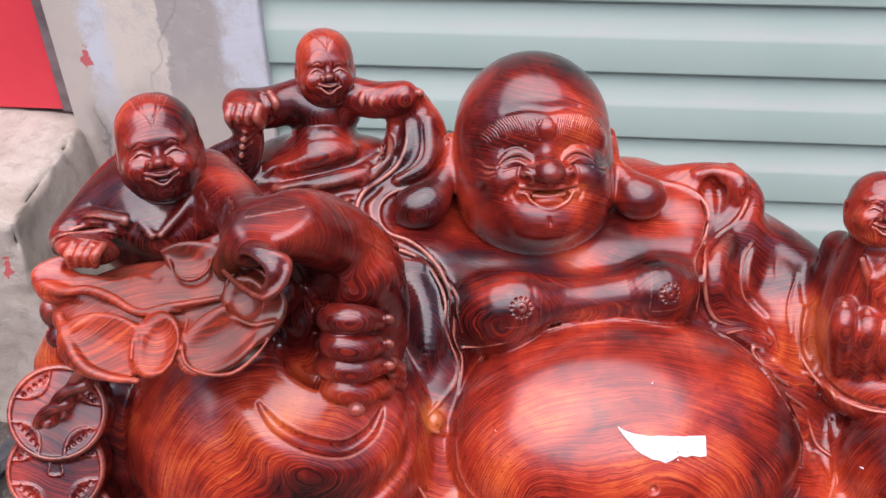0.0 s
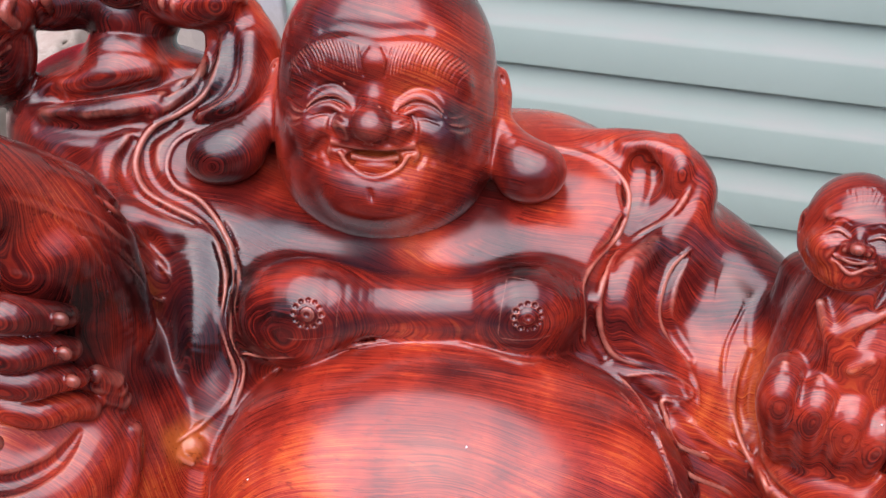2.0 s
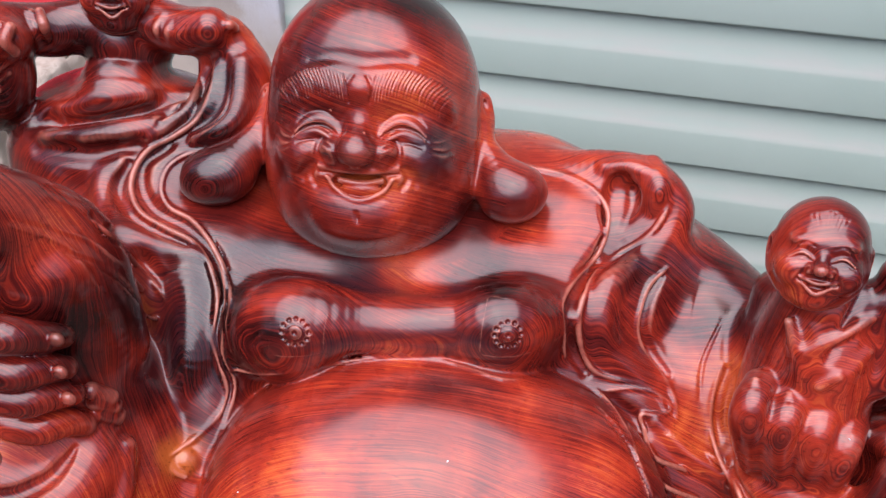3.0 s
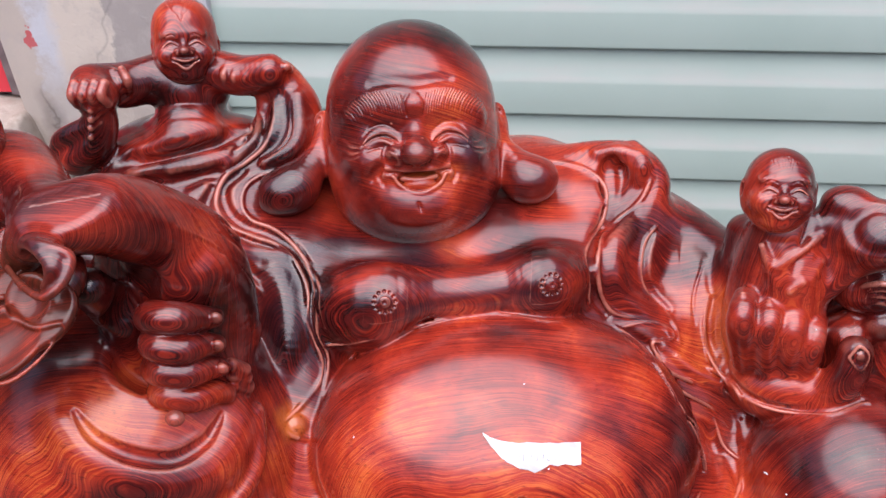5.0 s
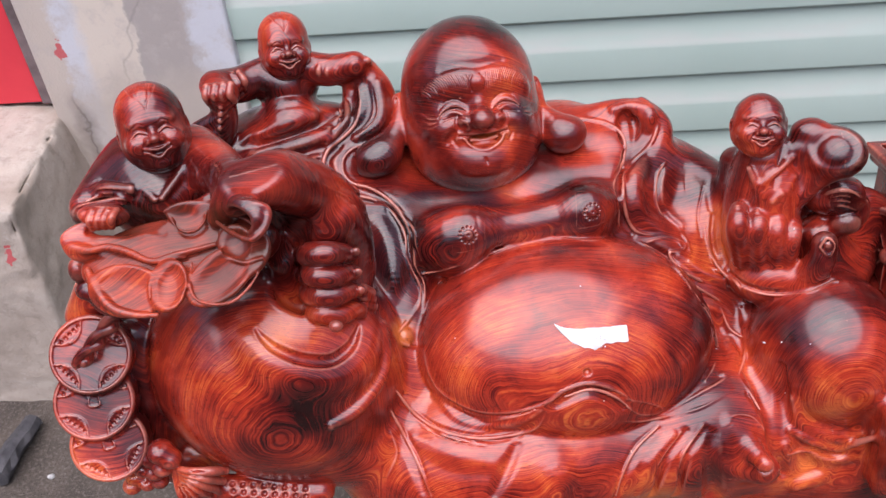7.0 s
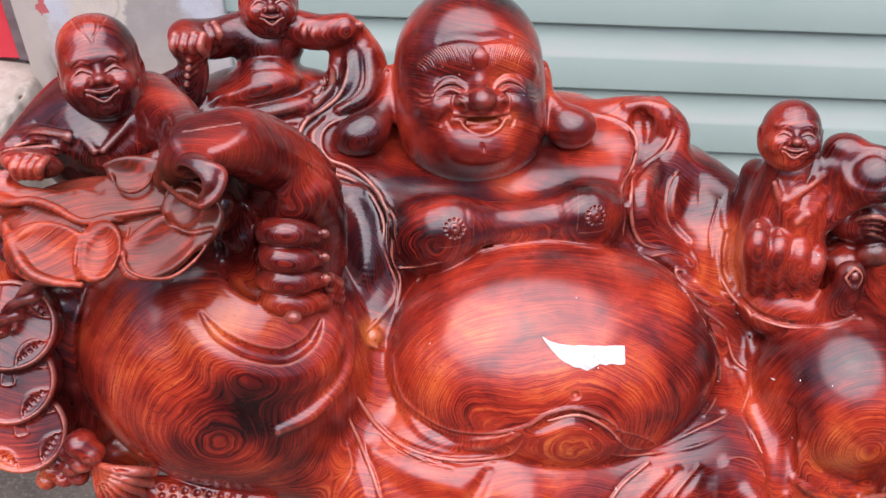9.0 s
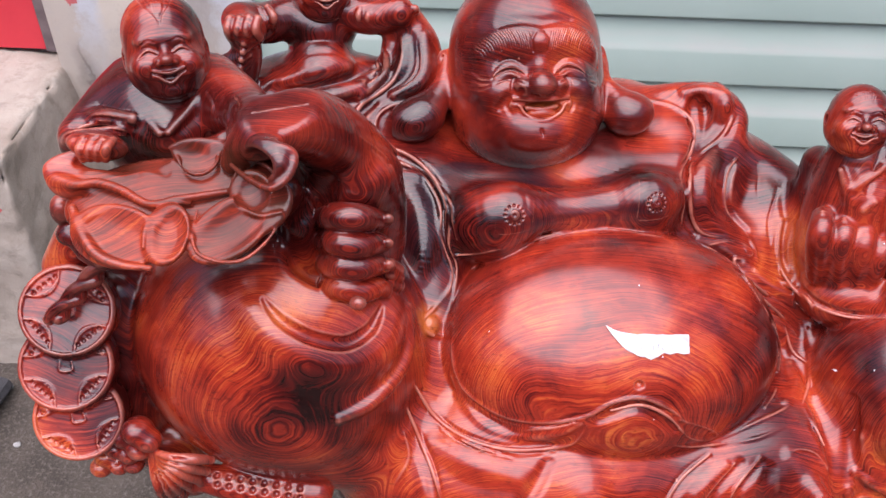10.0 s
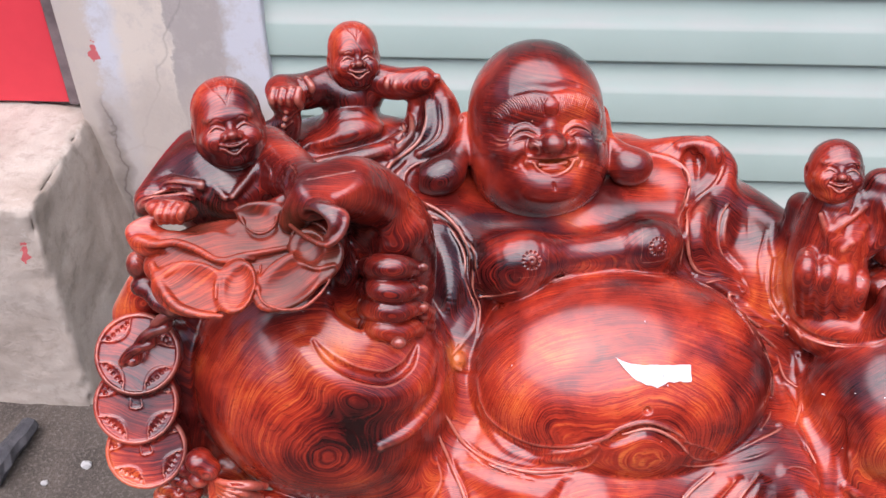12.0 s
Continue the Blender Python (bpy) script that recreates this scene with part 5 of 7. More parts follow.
    c.rod(((0.1937, 0.6079, 0.9799, 0.0048), (0.1813, 0.5887, 0.9760, 0.0080), (0.1794, 0.5738, 0.9644, 0.0080), (0.1861, 0.5669, 0.9452, 0.0080), (0.2037, 0.5657, 0.9318, 0.0080), (0.2198, 0.5660, 0.9255, 0.0048)), 0.0070)
    c.rod(((0.2116, 0.6060, 0.9768, 0.0024), (0.2062, 0.5920, 0.9672, 0.0040), (0.2063, 0.5819, 0.9532, 0.0040), (0.2134, 0.5759, 0.9392, 0.0040), (0.2248, 0.5683, 0.9305, 0.0024)), 0.0030, True)
    # layers of cloth beside the belly
    c.rod(((0.1951, 0.5439, 0.9248, 0.0027), (0.2127, 0.5391, 0.9133, 0.0045), (0.2281, 0.5157, 0.9100, 0.0045), (0.2408, 0.4972, 0.8958, 0.0045), (0.2630, 0.5085, 0.8500, 0.0045), (0.2699, 0.4894, 0.8362, 0.0027)), 0.0060, True)
    c.rod(((0.2223, 0.5461, 0.9123, 0.0033), (0.2455, 0.5388, 0.8948, 0.0055), (0.2701, 0.5358, 0.8827, 0.0055), (0.2863, 0.5317, 0.8633, 0.0055), (0.2890, 0.5109, 0.8477, 0.0033)), 0.0050)
    c.rod(((0.2692, 0.4978, 0.8362, 0.0030), (0.2698, 0.4770, 0.8338, 0.0050), (0.2531, 0.4487, 0.8391, 0.0030)), 0.0050)
    # lap: hollow under the hem, gathers and the near leg
    c.rod(((0.0870, 0.3813, 0.8826, 0.0033), (0.1171, 0.3880, 0.8928, 0.0055), (0.1484, 0.3885, 0.8679, 0.0033)), 0.0060, True)
    c.rod(((-0.0215, 0.4163, 0.8630, 0.0024), (-0.0015, 0.3949, 0.8557, 0.0040), (0.0241, 0.3870, 0.8535, 0.0040), (0.0547, 0.3817, 0.8652, 0.0040), (0.0721, 0.3823, 0.8787, 0.0024)), 0.0050)
    c.rod(((-0.0503, 0.4110, 0.8697, 0.0019), (-0.0332, 0.3950, 0.8522, 0.0032), (-0.0072, 0.3809, 0.8498, 0.0032), (0.0235, 0.3748, 0.8478, 0.0032), (0.0542, 0.3784, 0.8482, 0.0019)), 0.0040, True)
    c.rod(((-0.0402, 0.3863, 0.8383, 0.0060), (-0.0069, 0.3718, 0.8356, 0.0100), (0.0276, 0.3648, 0.8316, 0.0060)), 0.0100)
    c.rod(((0.0513, 0.3695, 0.8436, 0.0030), (0.0401, 0.3527, 0.8290, 0.0050), (0.0290, 0.3405, 0.8125, 0.0030)), 0.0060, True)
    c.rod(((0.0719, 0.3797, 0.8295, 0.0096), (0.0830, 0.3657, 0.8121, 0.0160), (0.0772, 0.3563, 0.7979, 0.0096)), 0.0140)
    c.rod(((-0.0529, 0.3840, 0.8462, 0.0027), (-0.0423, 0.3644, 0.8299, 0.0045), (-0.0355, 0.3471, 0.8105, 0.0027)), 0.0060, True)
    c.rod(((0.1826, 0.3939, 0.8289, 0.0022), (0.1618, 0.3783, 0.8184, 0.0036), (0.1489, 0.3633, 0.8008, 0.0036), (0.1426, 0.3575, 0.7804, 0.0022)), 0.0050, True)
    c.rod(((0.1951, 0.3930, 0.8230, 0.0030), (0.1726, 0.3753, 0.8065, 0.0050), (0.1637, 0.3678, 0.7711, 0.0030)), 0.0050)
    c.rod(((0.2089, 0.3940, 0.8250, 0.0022), (0.1863, 0.3742, 0.8056, 0.0036), (0.1780, 0.3715, 0.7583, 0.0022)), 0.0050, True)
    c.rod(((0.2279, 0.3972, 0.8240, 0.0022), (0.2062, 0.3772, 0.8047, 0.0036), (0.2038, 0.3756, 0.7536, 0.0022)), 0.0050, True)
    c.rod(((0.2343, 0.3929, 0.8204, 0.0040), (0.2319, 0.3777, 0.7968, 0.0070), (0.2424, 0.3824, 0.7365, 0.0080)), 0.0070, True)
    c.rod(((0.2771, 0.4307, 0.8309, 0.0024), (0.2937, 0.4116, 0.8112, 0.0040), (0.3030, 0.4023, 0.7890, 0.0024)), 0.0060, True)
    # hollows about the foot, the hand and knee
    c.rod(((0.2803, 0.4562, 0.8344, 0.0040), (0.2873, 0.4387, 0.8291, 0.0070), (0.2959, 0.4165, 0.8135, 0.0090), (0.2999, 0.3973, 0.7870, 0.0090), (0.3133, 0.3994, 0.7476, 0.0050)), 0.0060, True)
    c.rod(((0.2496, 0.4094, 0.8179, 0.0072), (0.2653, 0.4003, 0.8017, 0.0120), (0.2781, 0.3746, 0.8009, 0.0072)), 0.0060)
    c.rod(((0.2600, 0.5743, 0.9379, 0.0020), (0.2575, 0.5615, 0.9235, 0.0030), (0.2610, 0.5495, 0.9071, 0.0030), (0.2704, 0.5226, 0.9013, 0.0034), (0.2875, 0.5031, 0.9000, 0.0030), (0.3122, 0.4965, 0.9004, 0.0030), (0.3337, 0.4885, 0.9111, 0.0030), (0.3564, 0.4963, 0.9152, 0.0020)), 0.0030, True)
    c.rod(((0.3164, 0.4117, 0.7914, 0.0019), (0.3397, 0.4096, 0.7720, 0.0032), (0.3682, 0.4087, 0.7632, 0.0032), (0.3897, 0.3988, 0.7891, 0.0019)), 0.0040, True)
    c.rod(((0.3137, 0.4163, 0.7966, 0.0024), (0.3375, 0.4123, 0.7823, 0.0040), (0.3679, 0.4149, 0.7705, 0.0040), (0.3914, 0.4004, 0.8022, 0.0024)), 0.0040)


def robe_hems(c):
    """Thin hems and cuts along the folds."""
    # hems of the collar, neck to belt
    c.rod(((-0.0565, 0.6179, 1.0341, 0.0011), (-0.0627, 0.6094, 1.0233, 0.0019), (-0.0751, 0.6011, 1.0271, 0.0019), (-0.0932, 0.5947, 1.0260, 0.0019), (-0.1038, 0.5834, 1.0212, 0.0019), (-0.1037, 0.5702, 1.0131, 0.0019), (-0.0946, 0.5618, 1.0061, 0.0019), (-0.0790, 0.5583, 1.0023, 0.0019), (-0.0645, 0.5491, 0.9986, 0.0019), (-0.0518, 0.5383, 0.9909, 0.0019), (-0.0433, 0.5289, 0.9840, 0.0019), (-0.0346, 0.5140, 0.9802, 0.0019), (-0.0330, 0.5033, 0.9730, 0.0019), (-0.0290, 0.4962, 0.9607, 0.0011)), 0.0012)
    c.rod(((-0.0511, 0.5373, 0.9903, 0.0010), (-0.0406, 0.5201, 0.9805, 0.0017), (-0.0359, 0.5025, 0.9689, 0.0017), (-0.0360, 0.4954, 0.9524, 0.0017), (-0.0306, 0.4927, 0.9402, 0.0017), (-0.0295, 0.4834, 0.9281, 0.0017), (-0.0309, 0.4660, 0.9165, 0.0010)), 0.0012)
    c.rod(((-0.0872, 0.6374, 1.0701, 0.0012), (-0.0858, 0.6217, 1.0569, 0.0020), (-0.0925, 0.6096, 1.0428, 0.0020), (-0.1058, 0.5996, 1.0340, 0.0020), (-0.1169, 0.5887, 1.0305, 0.0020), (-0.1223, 0.5763, 1.0233, 0.0020), (-0.1208, 0.5634, 1.0145, 0.0020), (-0.1084, 0.5507, 1.0083, 0.0020), (-0.0909, 0.5468, 1.0024, 0.0020), (-0.0722, 0.5437, 0.9977, 0.0020), (-0.0591, 0.5357, 0.9914, 0.0020), (-0.0490, 0.5247, 0.9828, 0.0020), (-0.0437, 0.5105, 0.9737, 0.0020), (-0.0444, 0.4996, 0.9612, 0.0012)), 0.0012)
    c.rod(((-0.0576, 0.5336, 0.9900, 0.0011), (-0.0472, 0.5196, 0.9796, 0.0019), (-0.0455, 0.5020, 0.9643, 0.0019), (-0.0379, 0.4930, 0.9483, 0.0019), (-0.0325, 0.4839, 0.9319, 0.0019), (-0.0352, 0.4724, 0.9242, 0.0019), (-0.0452, 0.4609, 0.9162, 0.0019), (-0.0536, 0.4457, 0.9164, 0.0011)), 0.0012)
    c.rod(((-0.0539, 0.5341, 0.9901, 0.0008), (-0.0434, 0.5192, 0.9804, 0.0013), (-0.0409, 0.5017, 0.9658, 0.0013), (-0.0368, 0.4939, 0.9510, 0.0013), (-0.0310, 0.4885, 0.9358, 0.0013), (-0.0319, 0.4732, 0.9234, 0.0008)), 0.0009, True)
    c.rod(((-0.0817, 0.4808, 1.0602, 0.0010), (-0.0766, 0.4857, 1.0451, 0.0016), (-0.0936, 0.5155, 0.9978, 0.0016), (-0.0836, 0.5144, 0.9837, 0.0016), (-0.0747, 0.5095, 0.9746, 0.0016), (-0.0697, 0.4983, 0.9611, 0.0010)), 0.0012)
    c.rod(((-0.0855, 0.4601, 1.0706, 0.0008), (-0.0782, 0.4693, 1.0575, 0.0014), (-0.0715, 0.4764, 1.0370, 0.0014), (-0.0894, 0.5085, 0.9841, 0.0014), (-0.0822, 0.5036, 0.9678, 0.0014), (-0.0721, 0.4833, 0.9927, 0.0008)), 0.0012)
    c.rod(((-0.0945, 0.4426, 1.0858, 0.0010), (-0.0885, 0.4519, 1.0730, 0.0016), (-0.0817, 0.4582, 1.0619, 0.0016), (-0.0752, 0.4566, 1.0507, 0.0016), (-0.0720, 0.4592, 1.0311, 0.0010)), 0.0012)
    c.rod(((-0.0878, 0.4511, 1.0722, 0.0008), (-0.0770, 0.4582, 1.0561, 0.0014), (-0.0707, 0.4688, 1.0380, 0.0014), (-0.0683, 0.4784, 1.0087, 0.0008)), 0.0009, True)
    # edges of the pulled cloth
    c.rod(((-0.1179, 0.5962, 1.0406, 0.0008), (-0.1052, 0.6108, 1.0462, 0.0014), (-0.1100, 0.6419, 1.0440, 0.0014), (-0.1007, 0.6396, 1.0596, 0.0008)), 0.0012)
    c.rod(((-0.0681, 0.6340, 1.0705, 0.0009), (-0.0669, 0.6171, 1.0526, 0.0015), (-0.0750, 0.6064, 1.0416, 0.0015), (-0.0945, 0.5998, 1.0321, 0.0009)), 0.0012)
    c.rod(((-0.0736, 0.6317, 1.0711, 0.0008), (-0.0715, 0.6147, 1.0533, 0.0014), (-0.0804, 0.6058, 1.0431, 0.0014), (-0.1020, 0.5992, 1.0335, 0.0008)), 0.0009, True)
    # hems of the far collar
    c.rod(((0.0945, 0.6611, 1.0113, 0.0011), (0.1180, 0.6536, 1.0108, 0.0018), (0.1402, 0.6504, 1.0110, 0.0018), (0.1608, 0.6414, 1.0100, 0.0018), (0.1727, 0.6302, 1.0039, 0.0018), (0.1748, 0.6177, 0.9967, 0.0018), (0.1714, 0.6062, 0.9855, 0.0018), (0.1620, 0.5871, 0.9828, 0.0018), (0.1568, 0.5688, 0.9824, 0.0018), (0.1562, 0.5555, 0.9828, 0.0018), (0.1592, 0.5498, 0.9715, 0.0018), (0.1618, 0.5516, 0.9478, 0.0011)), 0.0012)
    c.rod(((0.2103, 0.6472, 1.0195, 0.0013), (0.2091, 0.6355, 1.0070, 0.0021), (0.2011, 0.6241, 0.9926, 0.0021), (0.1839, 0.6145, 0.9808, 0.0021), (0.1735, 0.5984, 0.9783, 0.0021), (0.1677, 0.5748, 0.9775, 0.0021), (0.1671, 0.5614, 0.9678, 0.0021), (0.1721, 0.5572, 0.9497, 0.0021), (0.1807, 0.5540, 0.9376, 0.0021), (0.1934, 0.5546, 0.9321, 0.0021), (0.2102, 0.5583, 0.9289, 0.0021), (0.2211, 0.5566, 0.9235, 0.0021), (0.2273, 0.5510, 0.9165, 0.0013)), 0.0012)
    c.rod(((0.1690, 0.5879, 0.9779, 0.0009), (0.1627, 0.5651, 0.9788, 0.0015), (0.1640, 0.5552, 0.9680, 0.0015), (0.1688, 0.5530, 0.9454, 0.0009)), 0.0009, True)
    c.rod(((0.2155, 0.6122, 0.9791, 0.0011), (0.2056, 0.5992, 0.9734, 0.0019), (0.2021, 0.5858, 0.9627, 0.0019), (0.2029, 0.5784, 0.9511, 0.0019), (0.2101, 0.5731, 0.9386, 0.0019), (0.2222, 0.5663, 0.9293, 0.0019), (0.2312, 0.5581, 0.9208, 0.0019), (0.2350, 0.5492, 0.9117, 0.0011)), 0.0012)
    c.rod(((0.2097, 0.5985, 0.9715, 0.0007), (0.2058, 0.5862, 0.9607, 0.0012), (0.2067, 0.5801, 0.9502, 0.0012), (0.2146, 0.5743, 0.9377, 0.0012), (0.2257, 0.5670, 0.9297, 0.0007)), 0.0009, True)
    # edge of the belly and layers of cloth beside it
    c.rod(((0.1598, 0.5466, 0.9391, 0.0011), (0.1849, 0.5453, 0.9280, 0.0018), (0.2042, 0.5193, 0.9292, 0.0018), (0.2166, 0.4921, 0.9239, 0.0018), (0.2280, 0.4796, 0.9103, 0.0018), (0.2418, 0.4739, 0.8856, 0.0018), (0.2563, 0.4858, 0.8389, 0.0018), (0.2459, 0.4579, 0.8429, 0.0018), (0.2334, 0.4391, 0.8429, 0.0011)), 0.0012)
    c.rod(((0.1856, 0.5249, 0.9393, 0.0010), (0.2048, 0.5096, 0.9326, 0.0016), (0.2197, 0.4896, 0.9218, 0.0016), (0.2327, 0.4780, 0.9053, 0.0016), (0.2577, 0.5052, 0.8477, 0.0010)), 0.0009, True)
    c.rod(((0.1849, 0.5457, 0.9284, 0.0010), (0.2054, 0.5538, 0.9278, 0.0016), (0.2230, 0.5564, 0.9229, 0.0016), (0.2300, 0.5529, 0.9171, 0.0016), (0.2235, 0.5470, 0.9150, 0.0016), (0.2131, 0.5440, 0.9167, 0.0016), (0.2165, 0.5383, 0.9095, 0.0016), (0.2226, 0.5164, 0.9141, 0.0016), (0.2458, 0.5306, 0.8886, 0.0016), (0.2627, 0.5309, 0.8808, 0.0016), (0.2760, 0.5293, 0.8700, 0.0016), (0.2841, 0.5234, 0.8564, 0.0016), (0.2806, 0.5163, 0.8509, 0.0010)), 0.0012)
    c.rod(((0.2313, 0.5480, 0.9124, 0.0011), (0.2524, 0.5421, 0.8980, 0.0018), (0.2696, 0.5302, 0.8964, 0.0018), (0.2773, 0.5122, 0.8948, 0.0018), (0.2926, 0.5272, 0.8590, 0.0018), (0.2880, 0.5114, 0.8492, 0.0018), (0.2842, 0.4839, 0.8354, 0.0018), (0.2691, 0.4522, 0.8367, 0.0011)), 0.0012)
    c.rod(((0.2287, 0.5417, 0.9089, 0.0008), (0.2488, 0.5364, 0.8945, 0.0014), (0.2697, 0.5340, 0.8847, 0.0014), (0.2770, 0.5176, 0.8814, 0.0014), (0.2878, 0.5226, 0.8560, 0.0008)), 0.0009, True)
    c.rod(((0.2129, 0.4991, 0.9271, 0.0009), (0.2337, 0.5034, 0.9046, 0.0015), (0.2619, 0.5224, 0.8700, 0.0015), (0.2764, 0.5176, 0.8538, 0.0009)), 0.0012)
    c.rod(((0.2644, 0.5186, 0.8622, 0.0009), (0.2731, 0.5077, 0.8443, 0.0015), (0.2847, 0.4978, 0.8398, 0.0009)), 0.0012)
    # fold between chest and belly
    c.rod(((-0.0308, 0.4941, 0.9452, 0.0008), (-0.0133, 0.4899, 0.9523, 0.0013), (0.0042, 0.4870, 0.9602, 0.0013), (0.0321, 0.5023, 0.9589, 0.0013), (0.0631, 0.5122, 0.9626, 0.0013), (0.0906, 0.5164, 0.9630, 0.0013), (0.1087, 0.5145, 0.9625, 0.0013), (0.1362, 0.5147, 0.9590, 0.0013), (0.1577, 0.5446, 0.9398, 0.0008)), 0.0012)
    # belt and hems under the belly
    c.rod(((-0.0283, 0.4475, 0.9129, 0.0011), (-0.0276, 0.4285, 0.8955, 0.0018), (-0.0217, 0.4160, 0.8801, 0.0018), (-0.0081, 0.4039, 0.8732, 0.0018), (0.0197, 0.3897, 0.8698, 0.0018), (0.0523, 0.3828, 0.8763, 0.0018), (0.0757, 0.3829, 0.8839, 0.0018), (0.0946, 0.3879, 0.8957, 0.0018), (0.1170, 0.3922, 0.8985, 0.0018), (0.1397, 0.3928, 0.8879, 0.0018), (0.1567, 0.3935, 0.8720, 0.0011)), 0.0012)
    c.rod(((-0.0277, 0.4219, 0.8785, 0.0011), (-0.0191, 0.4131, 0.8647, 0.0018), (-0.0038, 0.4001, 0.8590, 0.0018), (0.0193, 0.3897, 0.8580, 0.0018), (0.0406, 0.3835, 0.8661, 0.0018), (0.0622, 0.3816, 0.8757, 0.0018), (0.0772, 0.3834, 0.8855, 0.0011)), 0.0012)
    c.rod(((-0.0251, 0.4194, 0.8837, 0.0007), (-0.0138, 0.4070, 0.8708, 0.0011), (0.0041, 0.3956, 0.8660, 0.0011), (0.0244, 0.3872, 0.8664, 0.0011), (0.0471, 0.3821, 0.8714, 0.0011), (0.0697, 0.3816, 0.8808, 0.0007)), 0.0009, True)
    c.rod(((0.0945, 0.3854, 0.8897, 0.0009), (0.1169, 0.3896, 0.8933, 0.0015), (0.1388, 0.3905, 0.8823, 0.0015), (0.1533, 0.3912, 0.8657, 0.0009)), 0.0012)
    c.rod(((-0.0570, 0.4053, 0.8846, 0.0011), (-0.0395, 0.4001, 0.8534, 0.0018), (-0.0132, 0.3834, 0.8492, 0.0018), (0.0184, 0.3764, 0.8476, 0.0018), (0.0501, 0.3793, 0.8481, 0.0018), (0.0695, 0.3793, 0.8580, 0.0018), (0.0775, 0.3811, 0.8770, 0.0011)), 0.0012)
    c.rod(((-0.0508, 0.4038, 0.8624, 0.0008), (-0.0333, 0.3899, 0.8497, 0.0014), (-0.0073, 0.3758, 0.8465, 0.0014), (0.0232, 0.3700, 0.8444, 0.0008)), 0.0009, True)
    c.rod(((0.1492, 0.3921, 0.8770, 0.0010), (0.1723, 0.3983, 0.8626, 0.0016), (0.1860, 0.4050, 0.8478, 0.0016), (0.1798, 0.4023, 0.8436, 0.0016), (0.1632, 0.3940, 0.8534, 0.0016), (0.1506, 0.3906, 0.8681, 0.0010)), 0.0012)
    c.rod(((0.1248, 0.3835, 0.8648, 0.0010), (0.1575, 0.3924, 0.8455, 0.0016), (0.1917, 0.4054, 0.8344, 0.0016), (0.2245, 0.4138, 0.8348, 0.0016), (0.2605, 0.4337, 0.8356, 0.0010)), 0.0012)
    c.rod(((0.1875, 0.4061, 0.8356, 0.0010), (0.2220, 0.4244, 0.8401, 0.0016), (0.2516, 0.4428, 0.8401, 0.0016), (0.2743, 0.4704, 0.8345, 0.0010)), 0.0012)
    c.rod(((-0.0625, 0.3943, 0.8706, 0.0011), (-0.0513, 0.3856, 0.8444, 0.0018), (-0.0391, 0.3653, 0.8291, 0.0018), (-0.0279, 0.3455, 0.8070, 0.0011)), 0.0012)
    c.rod(((-0.0639, 0.3850, 0.8502, 0.0012), (-0.0590, 0.3753, 0.8336, 0.0020), (-0.0651, 0.3669, 0.8200, 0.0020), (-0.0805, 0.3597, 0.7892, 0.0012)), 0.0012)
    c.rod(((0.1828, 0.3974, 0.8301, 0.0010), (0.1601, 0.3807, 0.8198, 0.0016), (0.1459, 0.3645, 0.8028, 0.0016), (0.1410, 0.3579, 0.7814, 0.0010)), 0.0012)
    c.rod(((0.2034, 0.3943, 0.8248, 0.0009), (0.1808, 0.3747, 0.8060, 0.0015), (0.1743, 0.3715, 0.7603, 0.0009)), 0.0012)
    c.rod(((0.2253, 0.4010, 0.8261, 0.0009), (0.2022, 0.3787, 0.8063, 0.0015), (0.1994, 0.3744, 0.7604, 0.0009)), 0.0012)
    c.rod(((0.2691, 0.4470, 0.8362, 0.0010), (0.2766, 0.4312, 0.8296, 0.0016), (0.2829, 0.4204, 0.8217, 0.0010)), 0.0012)
    c.rod(((0.2471, 0.4032, 0.8223, 0.0009), (0.2564, 0.4113, 0.8257, 0.0015), (0.2731, 0.4128, 0.8207, 0.0015), (0.2849, 0.4069, 0.8093, 0.0009)), 0.0012)
    # outline of the hand, toes and the curl under the knee
    c.rod(((0.2572, 0.5775, 0.9388, 0.0009), (0.2540, 0.5629, 0.9226, 0.0015), (0.2570, 0.5494, 0.9053, 0.0015), (0.2700, 0.5253, 0.8956, 0.0015), (0.2884, 0.5036, 0.8968, 0.0015), (0.3126, 0.4960, 0.8976, 0.0015), (0.3333, 0.4854, 0.9096, 0.0015), (0.3562, 0.4930, 0.9143, 0.0015), (0.3644, 0.4898, 0.9141, 0.0009)), 0.0012)
    c.rod(((0.3128, 0.4041, 0.7738, 0.0015), (0.3327, 0.4118, 0.7692, 0.0025), (0.3479, 0.4086, 0.7603, 0.0025), (0.3537, 0.4044, 0.7416, 0.0025), (0.3435, 0.3989, 0.7336, 0.0025), (0.3245, 0.3969, 0.7316, 0.0025), (0.3123, 0.3994, 0.7400, 0.0025), (0.2945, 0.3793, 0.7839, 0.0015)), 0.0012)
    c.rod(((0.2750, 0.3844, 0.7949, 0.0009), (0.2817, 0.3871, 0.7960, 0.0015), (0.2885, 0.3832, 0.7922, 0.0015), (0.2874, 0.3761, 0.7868, 0.0015), (0.2803, 0.3739, 0.7834, 0.0015), (0.2745, 0.3776, 0.7872, 0.0009)), 0.0012)
    # sleeve of the child on the sack
    c.rod(((-0.2823, 0.4229, 1.0974, 0.0010), (-0.2656, 0.4250, 1.1024, 0.0016), (-0.2449, 0.4214, 1.1032, 0.0010)), 0.0009, True)
    c.rod(((-0.2834, 0.4117, 1.0953, 0.0010), (-0.2608, 0.4108, 1.1028, 0.0016), (-0.2449, 0.4205, 1.0937, 0.0010)), 0.0009, True)
